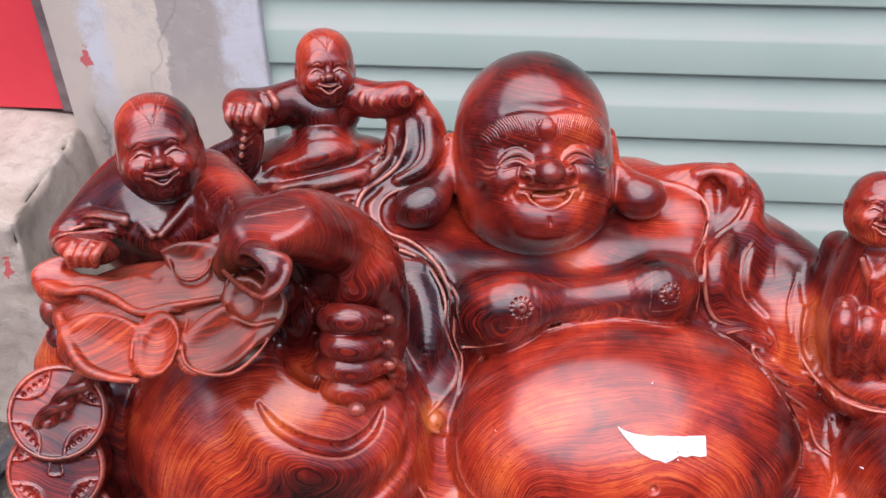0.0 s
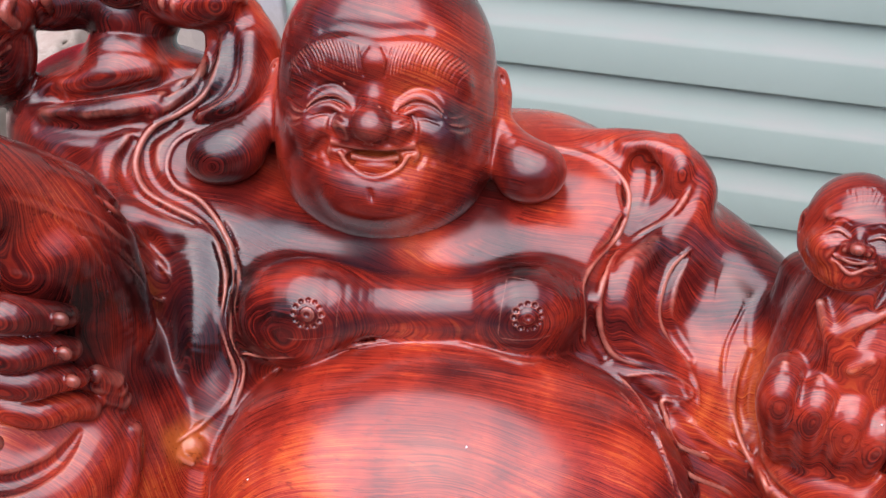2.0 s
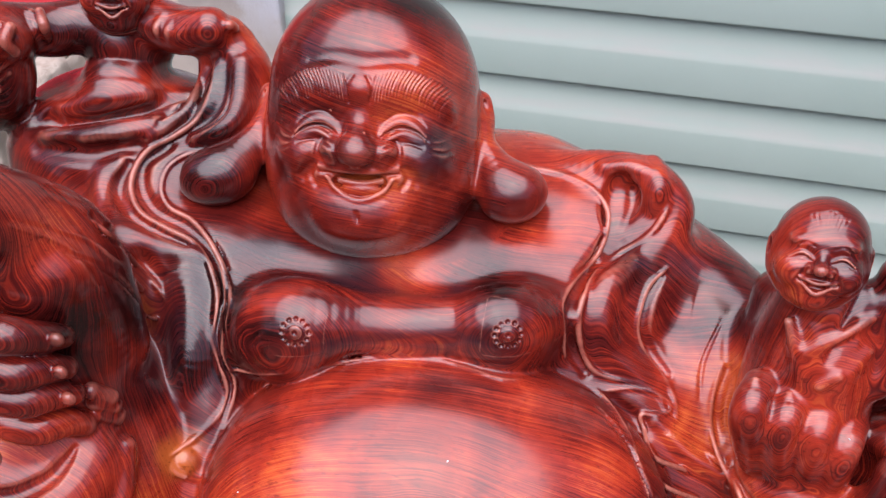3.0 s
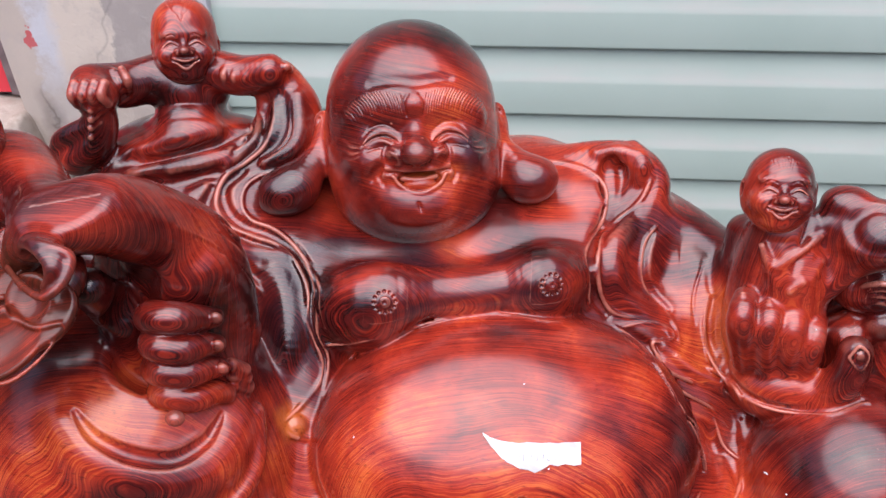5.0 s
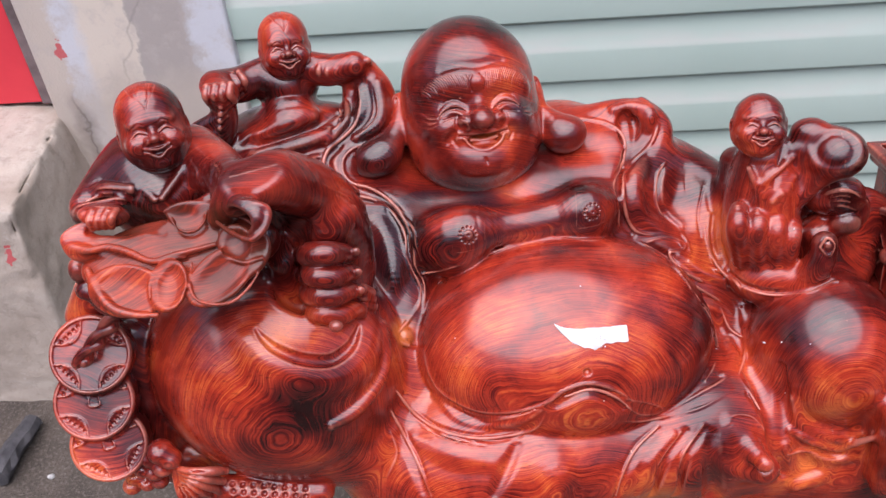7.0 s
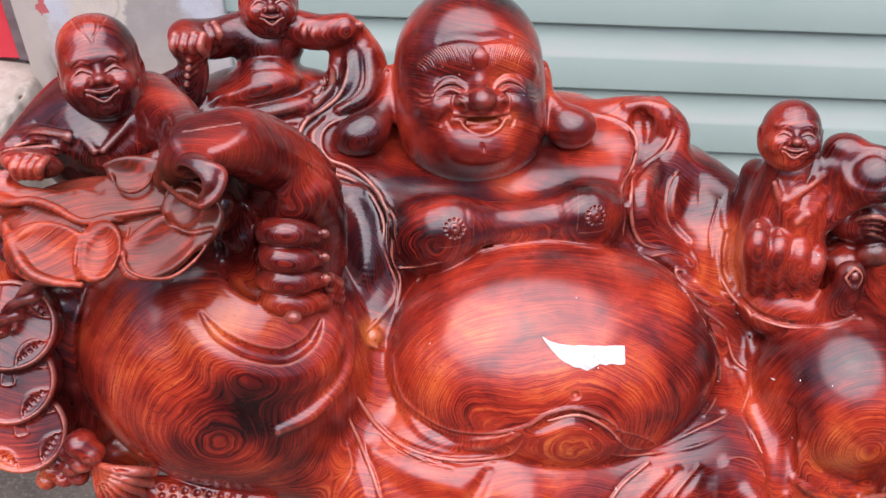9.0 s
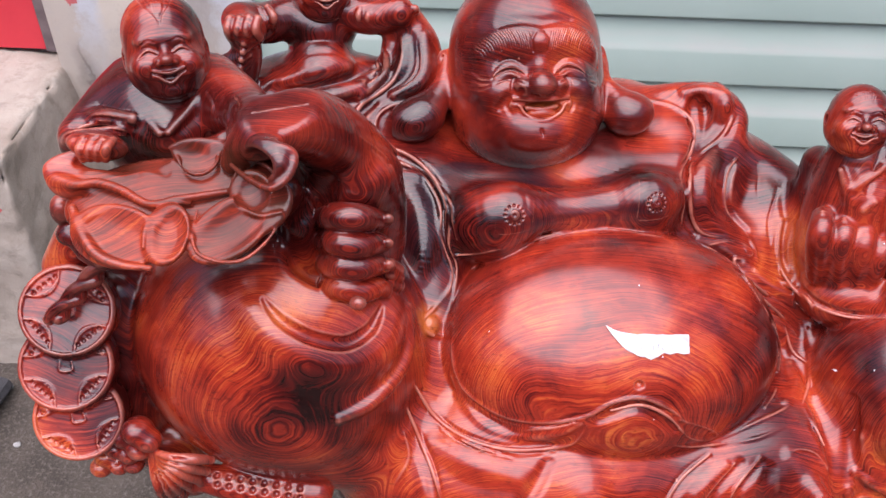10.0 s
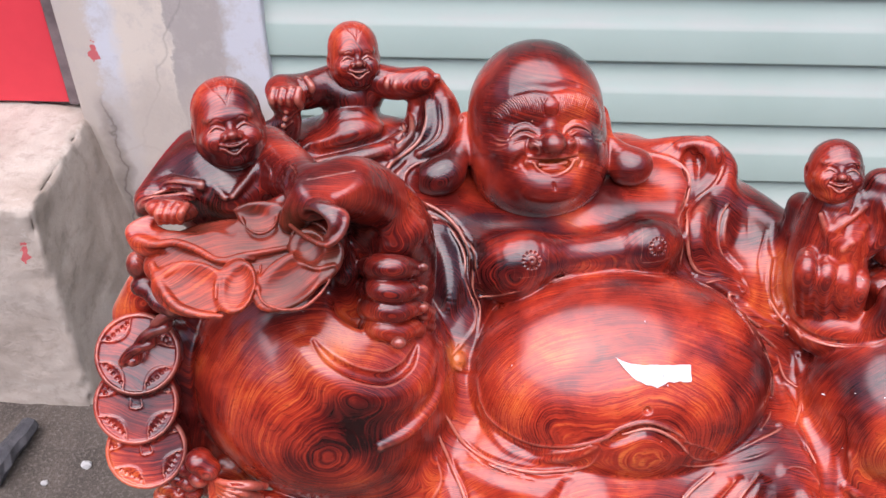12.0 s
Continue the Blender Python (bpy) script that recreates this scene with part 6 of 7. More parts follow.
    c.rod(((-0.2688, 0.4373, 1.1065, 0.0008), (-0.2536, 0.4313, 1.1072, 0.0014), (-0.2394, 0.4272, 1.1071, 0.0008)), 0.0009, True)
    c.rod(((-0.2812, 0.4153, 1.0971, 0.0009), (-0.2669, 0.4265, 1.0974, 0.0015), (-0.2454, 0.4220, 1.0985, 0.0009)), 0.0012)
    c.rod(((-0.2877, 0.4142, 1.0887, 0.0009), (-0.2602, 0.3995, 1.1045, 0.0015), (-0.2424, 0.3986, 1.1038, 0.0009)), 0.0012)
    c.rod(((-0.1943, 0.4415, 1.1160, 0.0008), (-0.1887, 0.4339, 1.1132, 0.0013), (-0.1874, 0.4285, 1.1075, 0.0008)), 0.0009, True)
    c.rod(((-0.1810, 0.4328, 1.1181, 0.0008), (-0.1765, 0.4224, 1.1166, 0.0013), (-0.1766, 0.4168, 1.1131, 0.0008)), 0.0009, True)
    c.rod(((-0.1714, 0.4263, 1.1202, 0.0007), (-0.1674, 0.4165, 1.1195, 0.0012), (-0.1680, 0.4094, 1.1171, 0.0007)), 0.0009, True)
    c.rod(((0.2531, 0.5973, 0.9580, 0.0007), (0.2455, 0.5773, 0.9376, 0.0012), (0.2468, 0.5611, 0.9212, 0.0007)), 0.0009, True)


def neck_folds(c):
    """The arch and curled lip of the sack's neck."""
    # flattened top, curled lip and the hollow it holds
    c.slab((-0.142, 0.408, 1.139), (0.034, 0.032, 0.02), (14.0, 6.0, 0.0), 0.004, 0.003, True)
    c.rod(((-0.164, 0.402, 1.100, 0.006), (-0.146, 0.390, 1.106, 0.009), (-0.134, 0.382, 1.104, 0.008), (-0.136, 0.376, 1.096, 0.006)), 0.006)
    c.ball((-0.148, 0.380, 1.102), (0.0135, 0.012, 0.0085), (0.0, 12.0, 25.0), 0.003, True)
    c.rod(((-0.163, 0.4, 1.103, 0.0018), (-0.149, 0.389, 1.112, 0.0024), (-0.134, 0.384, 1.1125, 0.0028), (-0.1255, 0.383, 1.107, 0.003), (-0.128, 0.374, 1.098, 0.0028), (-0.138, 0.3685, 1.092, 0.0024), (-0.154, 0.377, 1.0925, 0.002), (-0.168, 0.39, 1.0935, 0.0016)), 0.002)
    # hollow under the arch
    c.rod(((-0.1171, 0.4327, 1.0539, 0.0070), (-0.1258, 0.4289, 1.0421, 0.0110), (-0.1326, 0.4181, 1.0252, 0.0130), (-0.1307, 0.4046, 1.0132, 0.0120), (-0.1144, 0.3894, 1.0059, 0.0050)), 0.0050, True)


def sack_mouth(mouth):
    """The ruffled mouth of the sack, in millimetres: leaves, cupped petals and a curl."""
    mouth.at((-0.205, 0.377, 1.066), turned(48.0, 0.0, 8.0), 0.001)
    # body of the sheet, and the upper leaf with its turned-in end
    mouth.ball((-11.3, 6.9, -7.5), (60.0, 30.0, 12.0), (-17.0, 0.0, 4.0), 6)
    mouth.ball((38.2, 15.3, -12.5), (34.0, 26.0, 13.0), (-17.0, 0.0, 20.0), 8)
    mouth.disc((-38.0, 25.7, -1.4), (44, 17), 3.4, (6.0, 0.0, -4.0), 2.6, 2.4)
    mouth.disc((10.6, 26.5, -4.5), (32, 20), 3.4, (6.0, 6.0, 8.0), 2.6, 2.4)
    mouth.ball((-65.7, 22.2, -1.5), (13.0, 12.0, 7.0), (0.0, 0.0, 20.0), 5)
    mouth.ball((-19.3, 33.4, 8.8), (62.0, 15.0, 12.0), (-6.0, 0.0, 0.0), 6, True)
    mouth.rod(((-71.4, 21.6, 2.7, 2.0), (-58.3, 17.2, 7.0, 3.0), (-44.2, 17.6, 7.5, 3.2), (-29.9, 12.5, 9.1, 3.0), (-12.4, 2.7, 12.4, 2.6), (4.2, 5.2, 11.2, 2.6), (20.2, 7.3, 10.0, 2.4), (37.0, 9.9, 7.8, 2.0)), 4)
    # dark turned-in hollow and the broad lower leaf
    mouth.rod(((-63.0, 5.3, 9.6, 3.5), (-52.1, 7.3, 8.6, 6.0), (-39.5, 4.1, 8.6, 5.0), (-28.1, -1.5, 10.5, 3.0)), 3, True)
    mouth.disc((-31.8, -16.9, 13.6), (30, 20), 3.6, (0.0, -8.0, -14.0), 2.6, 2.4)
    mouth.ball((-27.6, -16.0, 23.0), (28.0, 18.0, 7.5), (0.0, -8.0, -14.0), 3, True)
    mouth.rod(((-54.6, -9.9, 13.1, 1.3), (-47.2, -3.9, 13.5, 1.8), (-35.4, -0.1, 12.7, 1.8), (-25.2, -3.5, 12.9, 1.4), (-17.3, -12.9, 14.4, 1.1)), 1.6)
    mouth.rod(((-60.7, 2.2, 6.9, 3.0), (-54.0, -12.7, 12.5, 3.5), (-42.8, -27.6, 18.1, 3.0), (-26.8, -35.0, 20.6, 2.4), (-10.2, -37.6, 22.3, 1.8)), 3)
    # two cupped petals
    mouth.disc((-0.1, -17.3, 18.0), (14.5, 20), 3.4, (-6.0, -14.0, -14.0), 2.6, 2.4)
    mouth.ball((2.4, -17.9, 25.5), (12.5, 18.0, 7.5), (-6.0, -14.0, -14.0), 1.6, True)
    mouth.rod(((-14.0, -24.7, 20.9, 1.0), (-13.3, -13.4, 18.4, 1.4), (-8.1, -3.0, 15.2, 1.4), (2.5, 2.2, 13.0, 1.4), (12.1, 2.7, 10.7, 1.2)), 1.4)
    mouth.rod(((13.8, -1.6, 12.6, 1.6), (15.1, -12.9, 15.9, 2.2), (13.3, -25.0, 19.7, 1.8), (11.0, -34.1, 22.4, 1.2)), 1.6, True)
    mouth.disc((37.2, -15.5, 18.4), (29, 18), 3.6, (-8.0, -4.0, 32.0), 2.6, 2.4)
    mouth.disc((56.7, -1.8, 15.6), (22, 17), 3.6, (-10.0, 8.0, 40.0), 2.6, 2.4)
    mouth.ball((41.3, -15.0, 26.4), (34.0, 15.0, 8.5), (-9.0, -2.0, 32.0), 3, True)
    mouth.rod(((17.0, -2.6, 12.6, 1.0), (15.1, -17.1, 19.2, 1.2), (19.4, -29.5, 25.0, 1.3), (32.7, -35.5, 27.1, 1.3), (46.4, -35.1, 27.1, 1.3), (58.3, -26.6, 24.4, 1.1), (66.4, -16.0, 20.1, 0.8)), 1.6)
    # pocket at the back edge
    mouth.rod(((-2.6, 42.4, -7.4, 1.1), (3.1, 31.8, -0.9, 1.5), (11.0, 23.3, 4.0, 1.7), (19.1, 22.0, 4.3, 1.6), (26.3, 27.9, 1.1, 1.4), (29.1, 39.7, -6.1, 1.0)), 1.6)
    mouth.ball((14.5, 33.2, 2.9), (11.0, 9.0, 6.5), (0.0, 0.0, 0.0), 2.4, True)
    mouth.rod(((0.8, 29.3, 0.4, 1.0), (5.3, 20.2, 4.6, 1.2), (8.7, 13.1, 7.1, 0.8)), 0.8, True)
    # curl beside the neck, with a cup under it
    mouth.disc((50.8, 7.8, 12.6), (14, 15), 3.2, (-8.0, -6.0, 20.0), 2.6, 2.4)
    mouth.ball((51.8, 7.1, 19.2), (11.5, 12.5, 6.5), (-8.0, -6.0, 20.0), 1.6, True)
    mouth.rod(((37.2, 8.0, 10.1, 1.1), (39.8, 19.8, 6.6, 1.4), (49.0, 27.8, 5.4, 1.6), (59.3, 25.3, 7.6, 1.4), (68.5, 15.2, 11.4, 1.2)), 1.5)
    mouth.rod(((38.2, 6.1, 11.7, 1.0), (44.8, -2.0, 16.6, 1.4), (56.9, -7.9, 20.5, 1.4), (69.7, -6.2, 20.8, 1.1)), 1.4)
    mouth.rod(((44.7, 17.7, 7.6, 3.2), (49.7, 21.7, 7.2, 4.0), (57.1, 19.4, 8.6, 3.4)), 2.2, True)
    mouth.rod(((23.2, 44.6, -8.4, 3.5), (35.9, 49.1, -8.3, 5.0), (51.0, 52.3, -6.4, 6.0)), 4)
    mouth.rod(((20.0, 13.4, 6.8, 1.6), (32.1, 17.9, 4.9, 2.2), (40.3, 25.3, 2.0, 1.6)), 3, True)
    # creases that run over the upper leaf
    mouth.rod(((-60.2, 31.9, -1.3, 1.2), (-41.9, 30.9, -1.3, 1.8), (-23.2, 24.6, 1.6, 1.4)), 4, True)
    mouth.rod(((-42.3, 38.0, -3.9, 1.2), (-23.8, 33.5, -2.6, 1.8), (-4.9, 24.5, 1.3, 1.4)), 4, True)
    mouth.rod(((31.8, 33.6, -2.7, 1.4), (44.4, 38.4, -2.8, 2.0), (57.2, 38.2, -0.1, 1.6)), 4, True)
    mouth.at((0, 0, 0))


def great_head(c):
    """The laughing head, in millimetres from the bridge of the nose: right, up, towards the viewer."""
    c.at((0.029, 0.573, 1.069), facing(9, 25), 0.001)

    def on(x, y, lift=0.0, *radius):
        return c.on(x + 2.7, y, lift, *radius)

    c.ball((1, 20, -66), (66, 70.5, 65), k=10)
    c.ball((1, -24, -59), (66, 55, 56), k=24)
    c.ball((2, -40, -46), (54, 37, 40), k=22)
    # forehead wrinkle, brow shelf, cheeks and eye hollows
    c.rod((on(-30, 42, 2.2, 1.8), on(-14, 46, 2.2, 2.2), on(6, 44, 2.2, 2.0), on(26, 44, 2.2, 1.8)), 8, True)
    for s in (-1, 1):
        c.ball(on(25 * s, 8, 9.6), (17, 8, 10), (0, 0, -6 * s), k=13, carve=True)
        c.ball(on(29 * s, -11, -11), (19, 14, 17), k=12)
        c.ball(on(25 * s, 4, -9), (14, 8.5, 10), k=7)
        c.rod((on(5 * s, 27, -6.2, 6.5), on(16 * s, 31, -6.9, 7.5), on(28 * s, 30, -6.9, 7.5), on(39 * s, 24, -5.8, 5.5), on(45 * s, 18, -4, 3.5)), 10)
    c.ball(on(0, 12, 10.8), (9, 11, 10), k=12, carve=True)
    # nose: bridge, heavy tip, wings, and the groove round each wing
    c.rod((on(0, 17, -3, 4.5), on(0, 8, 0, 5.5), on(0, 0, 4.5, 7.5)), 7)
    c.ball(on(0, -5.5, -1.5), (11.5, 9.5, 10.5), k=6)
    for s in (-1, 1):
        c.ball(on(14.5 * s, -7, 0.5), (8, 7.6, 8.5), k=2.2)
        c.rod((on(14 * s, 3.5, 0.2, 0.6), on(21 * s, 1, 0, 1.0), on(23.8 * s, -6, 0, 1.2), on(22 * s, -13, 0, 0.9)), 1.6, True)
        c.rod((on(18 * s, -10, 0, 1.4), on(27 * s, -16, 0, 2.6), on(33 * s, -23, 0, 1.6)), 7, True)
        c.ball(on(5.5 * s, -13.5, 0), (3.0, 1.8, 3), k=1.5, carve=True)
    # raised round mark between the brows, with two short creases
    c.ball(on(0, 28, -4.3), (6.2, 7.2, 5.0), k=3)
    for s in (-1, 1):
        c.rod((on(4 * s, 36, 0.3, 0.4), on(7.5 * s, 30, 0.4, 0.9), on(6 * s, 21, 0.3, 0.5)), 1.8, True)
        # upper fold, lid, slit, lower lid, laughter lines
        c.rod((on(37 * s, 8, 0.3, 0.5), on(30 * s, 14, 0.4, 0.9), on(21 * s, 15, 0.4, 0.9), on(13 * s, 10, 0.3, 0.5)), 1.6, True)
        c.rod((on(37 * s, 3, -0.6, 0.8), on(30 * s, 9.0, -1.0, 1.6), on(22 * s, 10.5, -1.0, 1.8), on(14.5 * s, 6.5, -0.7, 1.1), on(12 * s, 3, -0.2, 0.7)), 1.6)
        c.rod((on(39 * s, -0.5, 0, 0.7), on(32 * s, 5.0, -1.0, 1.5), on(23 * s, 7.0, -1.5, 2.0), on(16 * s, 4.5, -0.9, 1.3), on(12 * s, 1, 0, 0.7)), 0.6, True)
        c.rod((on(36 * s, 0.5, -0.4, 0.9), on(25 * s, 3.8, -0.5, 1.7), on(16 * s, 0.8, -0.4, 0.9)), 1.6)
        c.rod((on(36 * s, -3.0, 0, 0.5), on(25 * s, -0.4, 0, 0.8), on(15 * s, -3, 0, 0.5)), 1.6, True)
        for i in range(3):
            c.rod((on(41 * s, 1 - 3 * i, 0.1, 0.5), on(47 * s, 2 - 4.5 * i, 0.1, 0.7), on(53 * s, 6 - 6.5 * i, 0.1, 0.4)), 1.2, True)
    # the open mouth: overhanging upper lip, hollow, tongue, thin lower rim
    c.ball(on(0, -18, -8), (22, 6, 10), k=9)
    c.ball(on(0, -38, -10.5), (30, 12, 13), k=10)
    c.ball(on(0, -49, -9), (25, 12, 13), k=11)
    mouth = [on(x, -18.5 - 2.0 * (1 - (x / 23) ** 2), 0) for x in (-23, -15, -7, 0, 7, 15, 23)]
    c.ball(on(1, -25, 0.5), (17, 8.2, 13), k=1.5, carve=True)
    c.rod([(*p, r) for p, r in zip(mouth, (0.8, 2.2, 3.0, 3.0, 3.0, 2.2, 0.8))], 1.2, True)
    c.rod([(p[0], p[1] + 3.6, p[2] + 0.3, r) for p, r in zip(mouth, (0.7, 1.5, 2.0, 1.6, 2.0, 1.5, 0.7))], 1.2)
    c.rod([(x + 2.7, y, mouth[i][2] + z, r) for x, y, i, z, r in ((-18, -21, 1, -1.0, 0.8), (-12, -29, 2, -2.0, 1.4), (1, -34, 3, -1.6, 1.6), (14, -29, 4, -2.0, 1.4), (20, -21, 5, -1.0, 0.8))], 1.6)
    c.ball((3.7, -28.5, mouth[3][2] - 8.5), (12, 5, 5), k=1.2)
    c.rod([(x + 2.7, -23.5 - 1.5 * (1 - (x / 12) ** 2), mouth[3][2] - 6.0 - 0.012 * x * x, 2.0) for x in (-11, -5, 1, 7, 13)], 0.8)
    c.rod((on(-26, -15, 0, 0.8), on(-28, -21, 0, 1.3), on(-25, -27, 0, 0.7)), 3, True)
    c.rod((on(26, -15, 0, 0.8), on(28, -21, 0, 1.3), on(25, -27, 0, 0.7)), 3, True)
    c.rod((on(-0.5, -41, 0, 0.8), on(0.3, -44, 0, 1.1), on(0.8, -47, 0, 0.5)), 1.5, True)
    for s in (-1, 1):
        # ears with long, heavy lobes
        c.ball((67 * s, 8, -72), (6.5, 16, 12), (0, 0, -6 * s), k=3)
        c.rod(((70 * s, 18, -66, 1.5), (73 * s, 10, -63, 3.0), (72 * s, -3, -62, 2)), 2, True)
        c.rod(((66 * s, 23, -70, 1.8), (71.5 * s, 20, -70, 2.4), (74 * s, 9, -70, 2.4), (73 * s, -4, -68, 2.2)), 1.5)
    c.rod(((69, 6, -68, 7), (71, -10, -62, 9), (82, -27, -53, 14)), 5)
    c.ball((91, -36, -49), (22, 19, 19), (0, 0, 12), k=8)
    c.rod(((-67, 6, -66, 8), (-73, -10, -58, 11), (-88, -27, -48, 15)), 6)
    c.ball((-97, -34, -46), (25, 19, 19), (0, 0, 14), k=8)
    c.at((0, 0, 0))


def brow_hairs():
    """Fine slanting hairs, cut into the pads over the eyes."""
    head.at((0.029, 0.573, 1.069), facing(9, 25), 0.001)
    middle = head.world(head.on(2.7, 28))
    c = Clay(middle - (0.059, 0.022, 0.028), middle + (0.059, 0.05, 0.026), 0.00055).sampled(head, 0.0001)
    head.sink(middle - (0.056, 0.019, 0.025), middle + (0.056, 0.047, 0.023), 0.0016)
    head.at((0, 0, 0))
    c.at((0.029, 0.573, 1.069), facing(9, 25), 0.001)
    for s in (-1, 1):
        for i in range(21):
            f = i / 20
            x = 6 + 37 * f
            y = 28 + 3.5 * math.sin(min(1, f / 0.4) * 1.57) - 30 * max(0, f - 0.4) ** 2
            line = []
            for u, r in ((0, 0.3), (0.3, 0.5), (0.65, 0.55), (1, 0.35)):
                line.append(c.on((x + (1.5 + 5.5 * f) * u * u + 2.0 * u) * s + 2.7, y - 7.5 + 16 * u - 3.5 * f * u * u, 0.2, r))
            c.rod(line, 0.35, True)
    return c.at((0, 0, 0))


def small_head(c, place, yaw, pitch, roll, size, tuft=True):
    """A child's laughing head, in millimetres from its middle."""
    c.at(place, facing(yaw, pitch, roll), 0.001 * size)
    on = c.on
    if tuft:
        c.ball((0, 7, -2), (27, 28, 26), k=6)
    else:
        c.ball((0, 4, -2), (26, 27, 25), k=6)
    c.ball((0, -12, 1), (27, 20, 23), k=12)
    c.ball((0, -21, 7), (17, 13, 15), k=8)
    for s in (-1, 1):
        c.ball(on(9 * s, 9, -2.8), (9, 3.6, 4), k=5)
        c.ball(on(13 * s, -8, -3.6), (10, 9, 8), k=6)
        c.ball(on(9.5 * s, 1.5, 3.5), (6, 2.6, 4), k=4, carve=True)
        c.ball(on(10 * s, 0.5, -2.6), (5.4, 3.6, 4), k=2.5)
    c.rod((on(0, 3, -1.2, 1.6), on(0, -2, 0.8, 2.6)), 3)
    c.ball(on(0, -4, 0.2), (4.6, 3.6, 4.6), k=2)
    for s in (-1, 1):
        c.ball(on(5.2 * s, -5, 0.2), (3.4, 3.0, 3.4), k=1.5)
        c.rod((on(17 * s, -0.5, 0, 0.5), on(11 * s, 3, 0, 1.0), on(5 * s, 0.5, 0, 0.5)), 1.0)
        c.rod((on(17.5 * s, -2, 0, 0.45), on(11 * s, 1.5, 0.2, 1.0), on(5 * s, -1, 0.1, 0.5)), 0.6, True)
        c.rod((on(16 * s, 6, 0.2, 0.4), on(10 * s, 9.5, 0.2, 0.55), on(5 * s, 7.5, 0.2, 0.4)), 0.8, True)
        c.rod((on(7 * s, -4, 0.2, 0.4), on(10 * s, -9, 0.2, 0.7), on(12 * s, -13, 0.2, 0.4)), 2, True)
        c.ball((25.5 * s, -3, -1), (3.4, 9, 6), (0, 0, -6 * s), k=2)
        c.ball((28 * s, -2, 2), (2, 5, 3), k=1.5, carve=True)
    m = [on(x, -11.5 - 3.0 * (1 - (x / 11) ** 2), 0) for x in (-11, -6, 0, 6, 11)]
    c.ball(on(0, -16, 0.3), (6.5, 2.8, 4), k=1, carve=True)
    c.rod([(*p, r) for p, r in zip(m, (0.5, 1.2, 1.7, 1.2, 0.5))], 0.6, True)
    c.rod(((-10.5, -10, m[0][2] + 0.4, 0.6), (0, -12.6, m[2][2] + 1.0, 1.2), (10.5, -10, m[4][2] + 0.4, 0.6)), 0.8)
    c.rod(((-8, -14, m[1][2] - 0.6, 0.7), (0, -19.3, m[2][2] - 0.4, 1.5), (8, -14, m[3][2] - 0.6, 0.7)), 1)
    c.ball(on(0, -25, -4.5), (7, 5, 5.5), k=4)
    for i in (0, 1):
        c.rod((on(-15, -27 - 3 * i, 0, 0.5), on(0, -31 - 3 * i, 0, 0.9), on(15, -27 - 3 * i, 0, 0.5)), 1.2, True)
    if tuft:
        c.ball((0, 20, -3), (20, 17, 21), k=14)
        for i in range(-5, 6):
            a = i / 5
            c.rod((on(a * 2, 18 + 7 * abs(a), 0.3, 0.4), on(a * 6, 27 + 2 * abs(a), 0.2, 0.7), on(a * 9, 33.5, 0.2, 0.8), on(a * 11, 38 - 1.5 * a * a, 0.2, 0.7), (a * 12, 41.5 - 3 * a * a, -6, 0.7)), 0.6, True)
    else:
        for i in range(-4, 5):
            c.rod((on(i * 1.6, 19 - abs(i) * 0.5, 0.35, 0.3), on(i * 2.0, 23 - abs(i) * 0.6, 0.3, 0.45), on(i * 2.4, 27 - abs(i), 0.3, 0.4)), 0.6, True)
    c.at((0, 0, 0))


def coin_face(c, place, yaw, pitch, roll, radius, depth):
    """A thick coin with a raised rim, a square hole and four lens-shaped fields of beads."""
    c.at(place, facing(yaw, pitch, roll), 0.001 * radius / 33)
    c.disc((0, 0, -depth / 2), 33, depth / 2, edge=3, k=4)
    c.disc((0, 0, 0.6), 29.5, 2.0, edge=0.8, k=1, carve=True)
    for i in range(4):
        a = math.radians(90 * i + 45)
        u, v = np.array([math.cos(a), math.sin(a)]), np.array([-math.sin(a), math.cos(a)])
        for depth_in in (17.0, 18.8):
            line = []
            for s in (-1, -0.5, 0, 0.5, 1):
                p = u * (25.5 + (depth_in - 25.5) * (1 - s * s)) + v * 14 * s
                line.append((p[0], p[1], -1.3, 0.7))
            c.rod(line, 0.6)
        for s in (-0.6, -0.3, 0, 0.3, 0.6):
            p = u * (23.6 - 0.4 * abs(s)) + v * 15 * s
            c.ball((p[0], p[1], -1.2), 1.7, k=0.5, carve=True)
    c.rod(((-4, 4, -1.2, 0.6), (-4, -3, -1.2, 0.7), (4, -3, -1.2, 0.7), (4, 4, -1.2, 0.6)), 0.6)
    c.at((0, 0, 0))


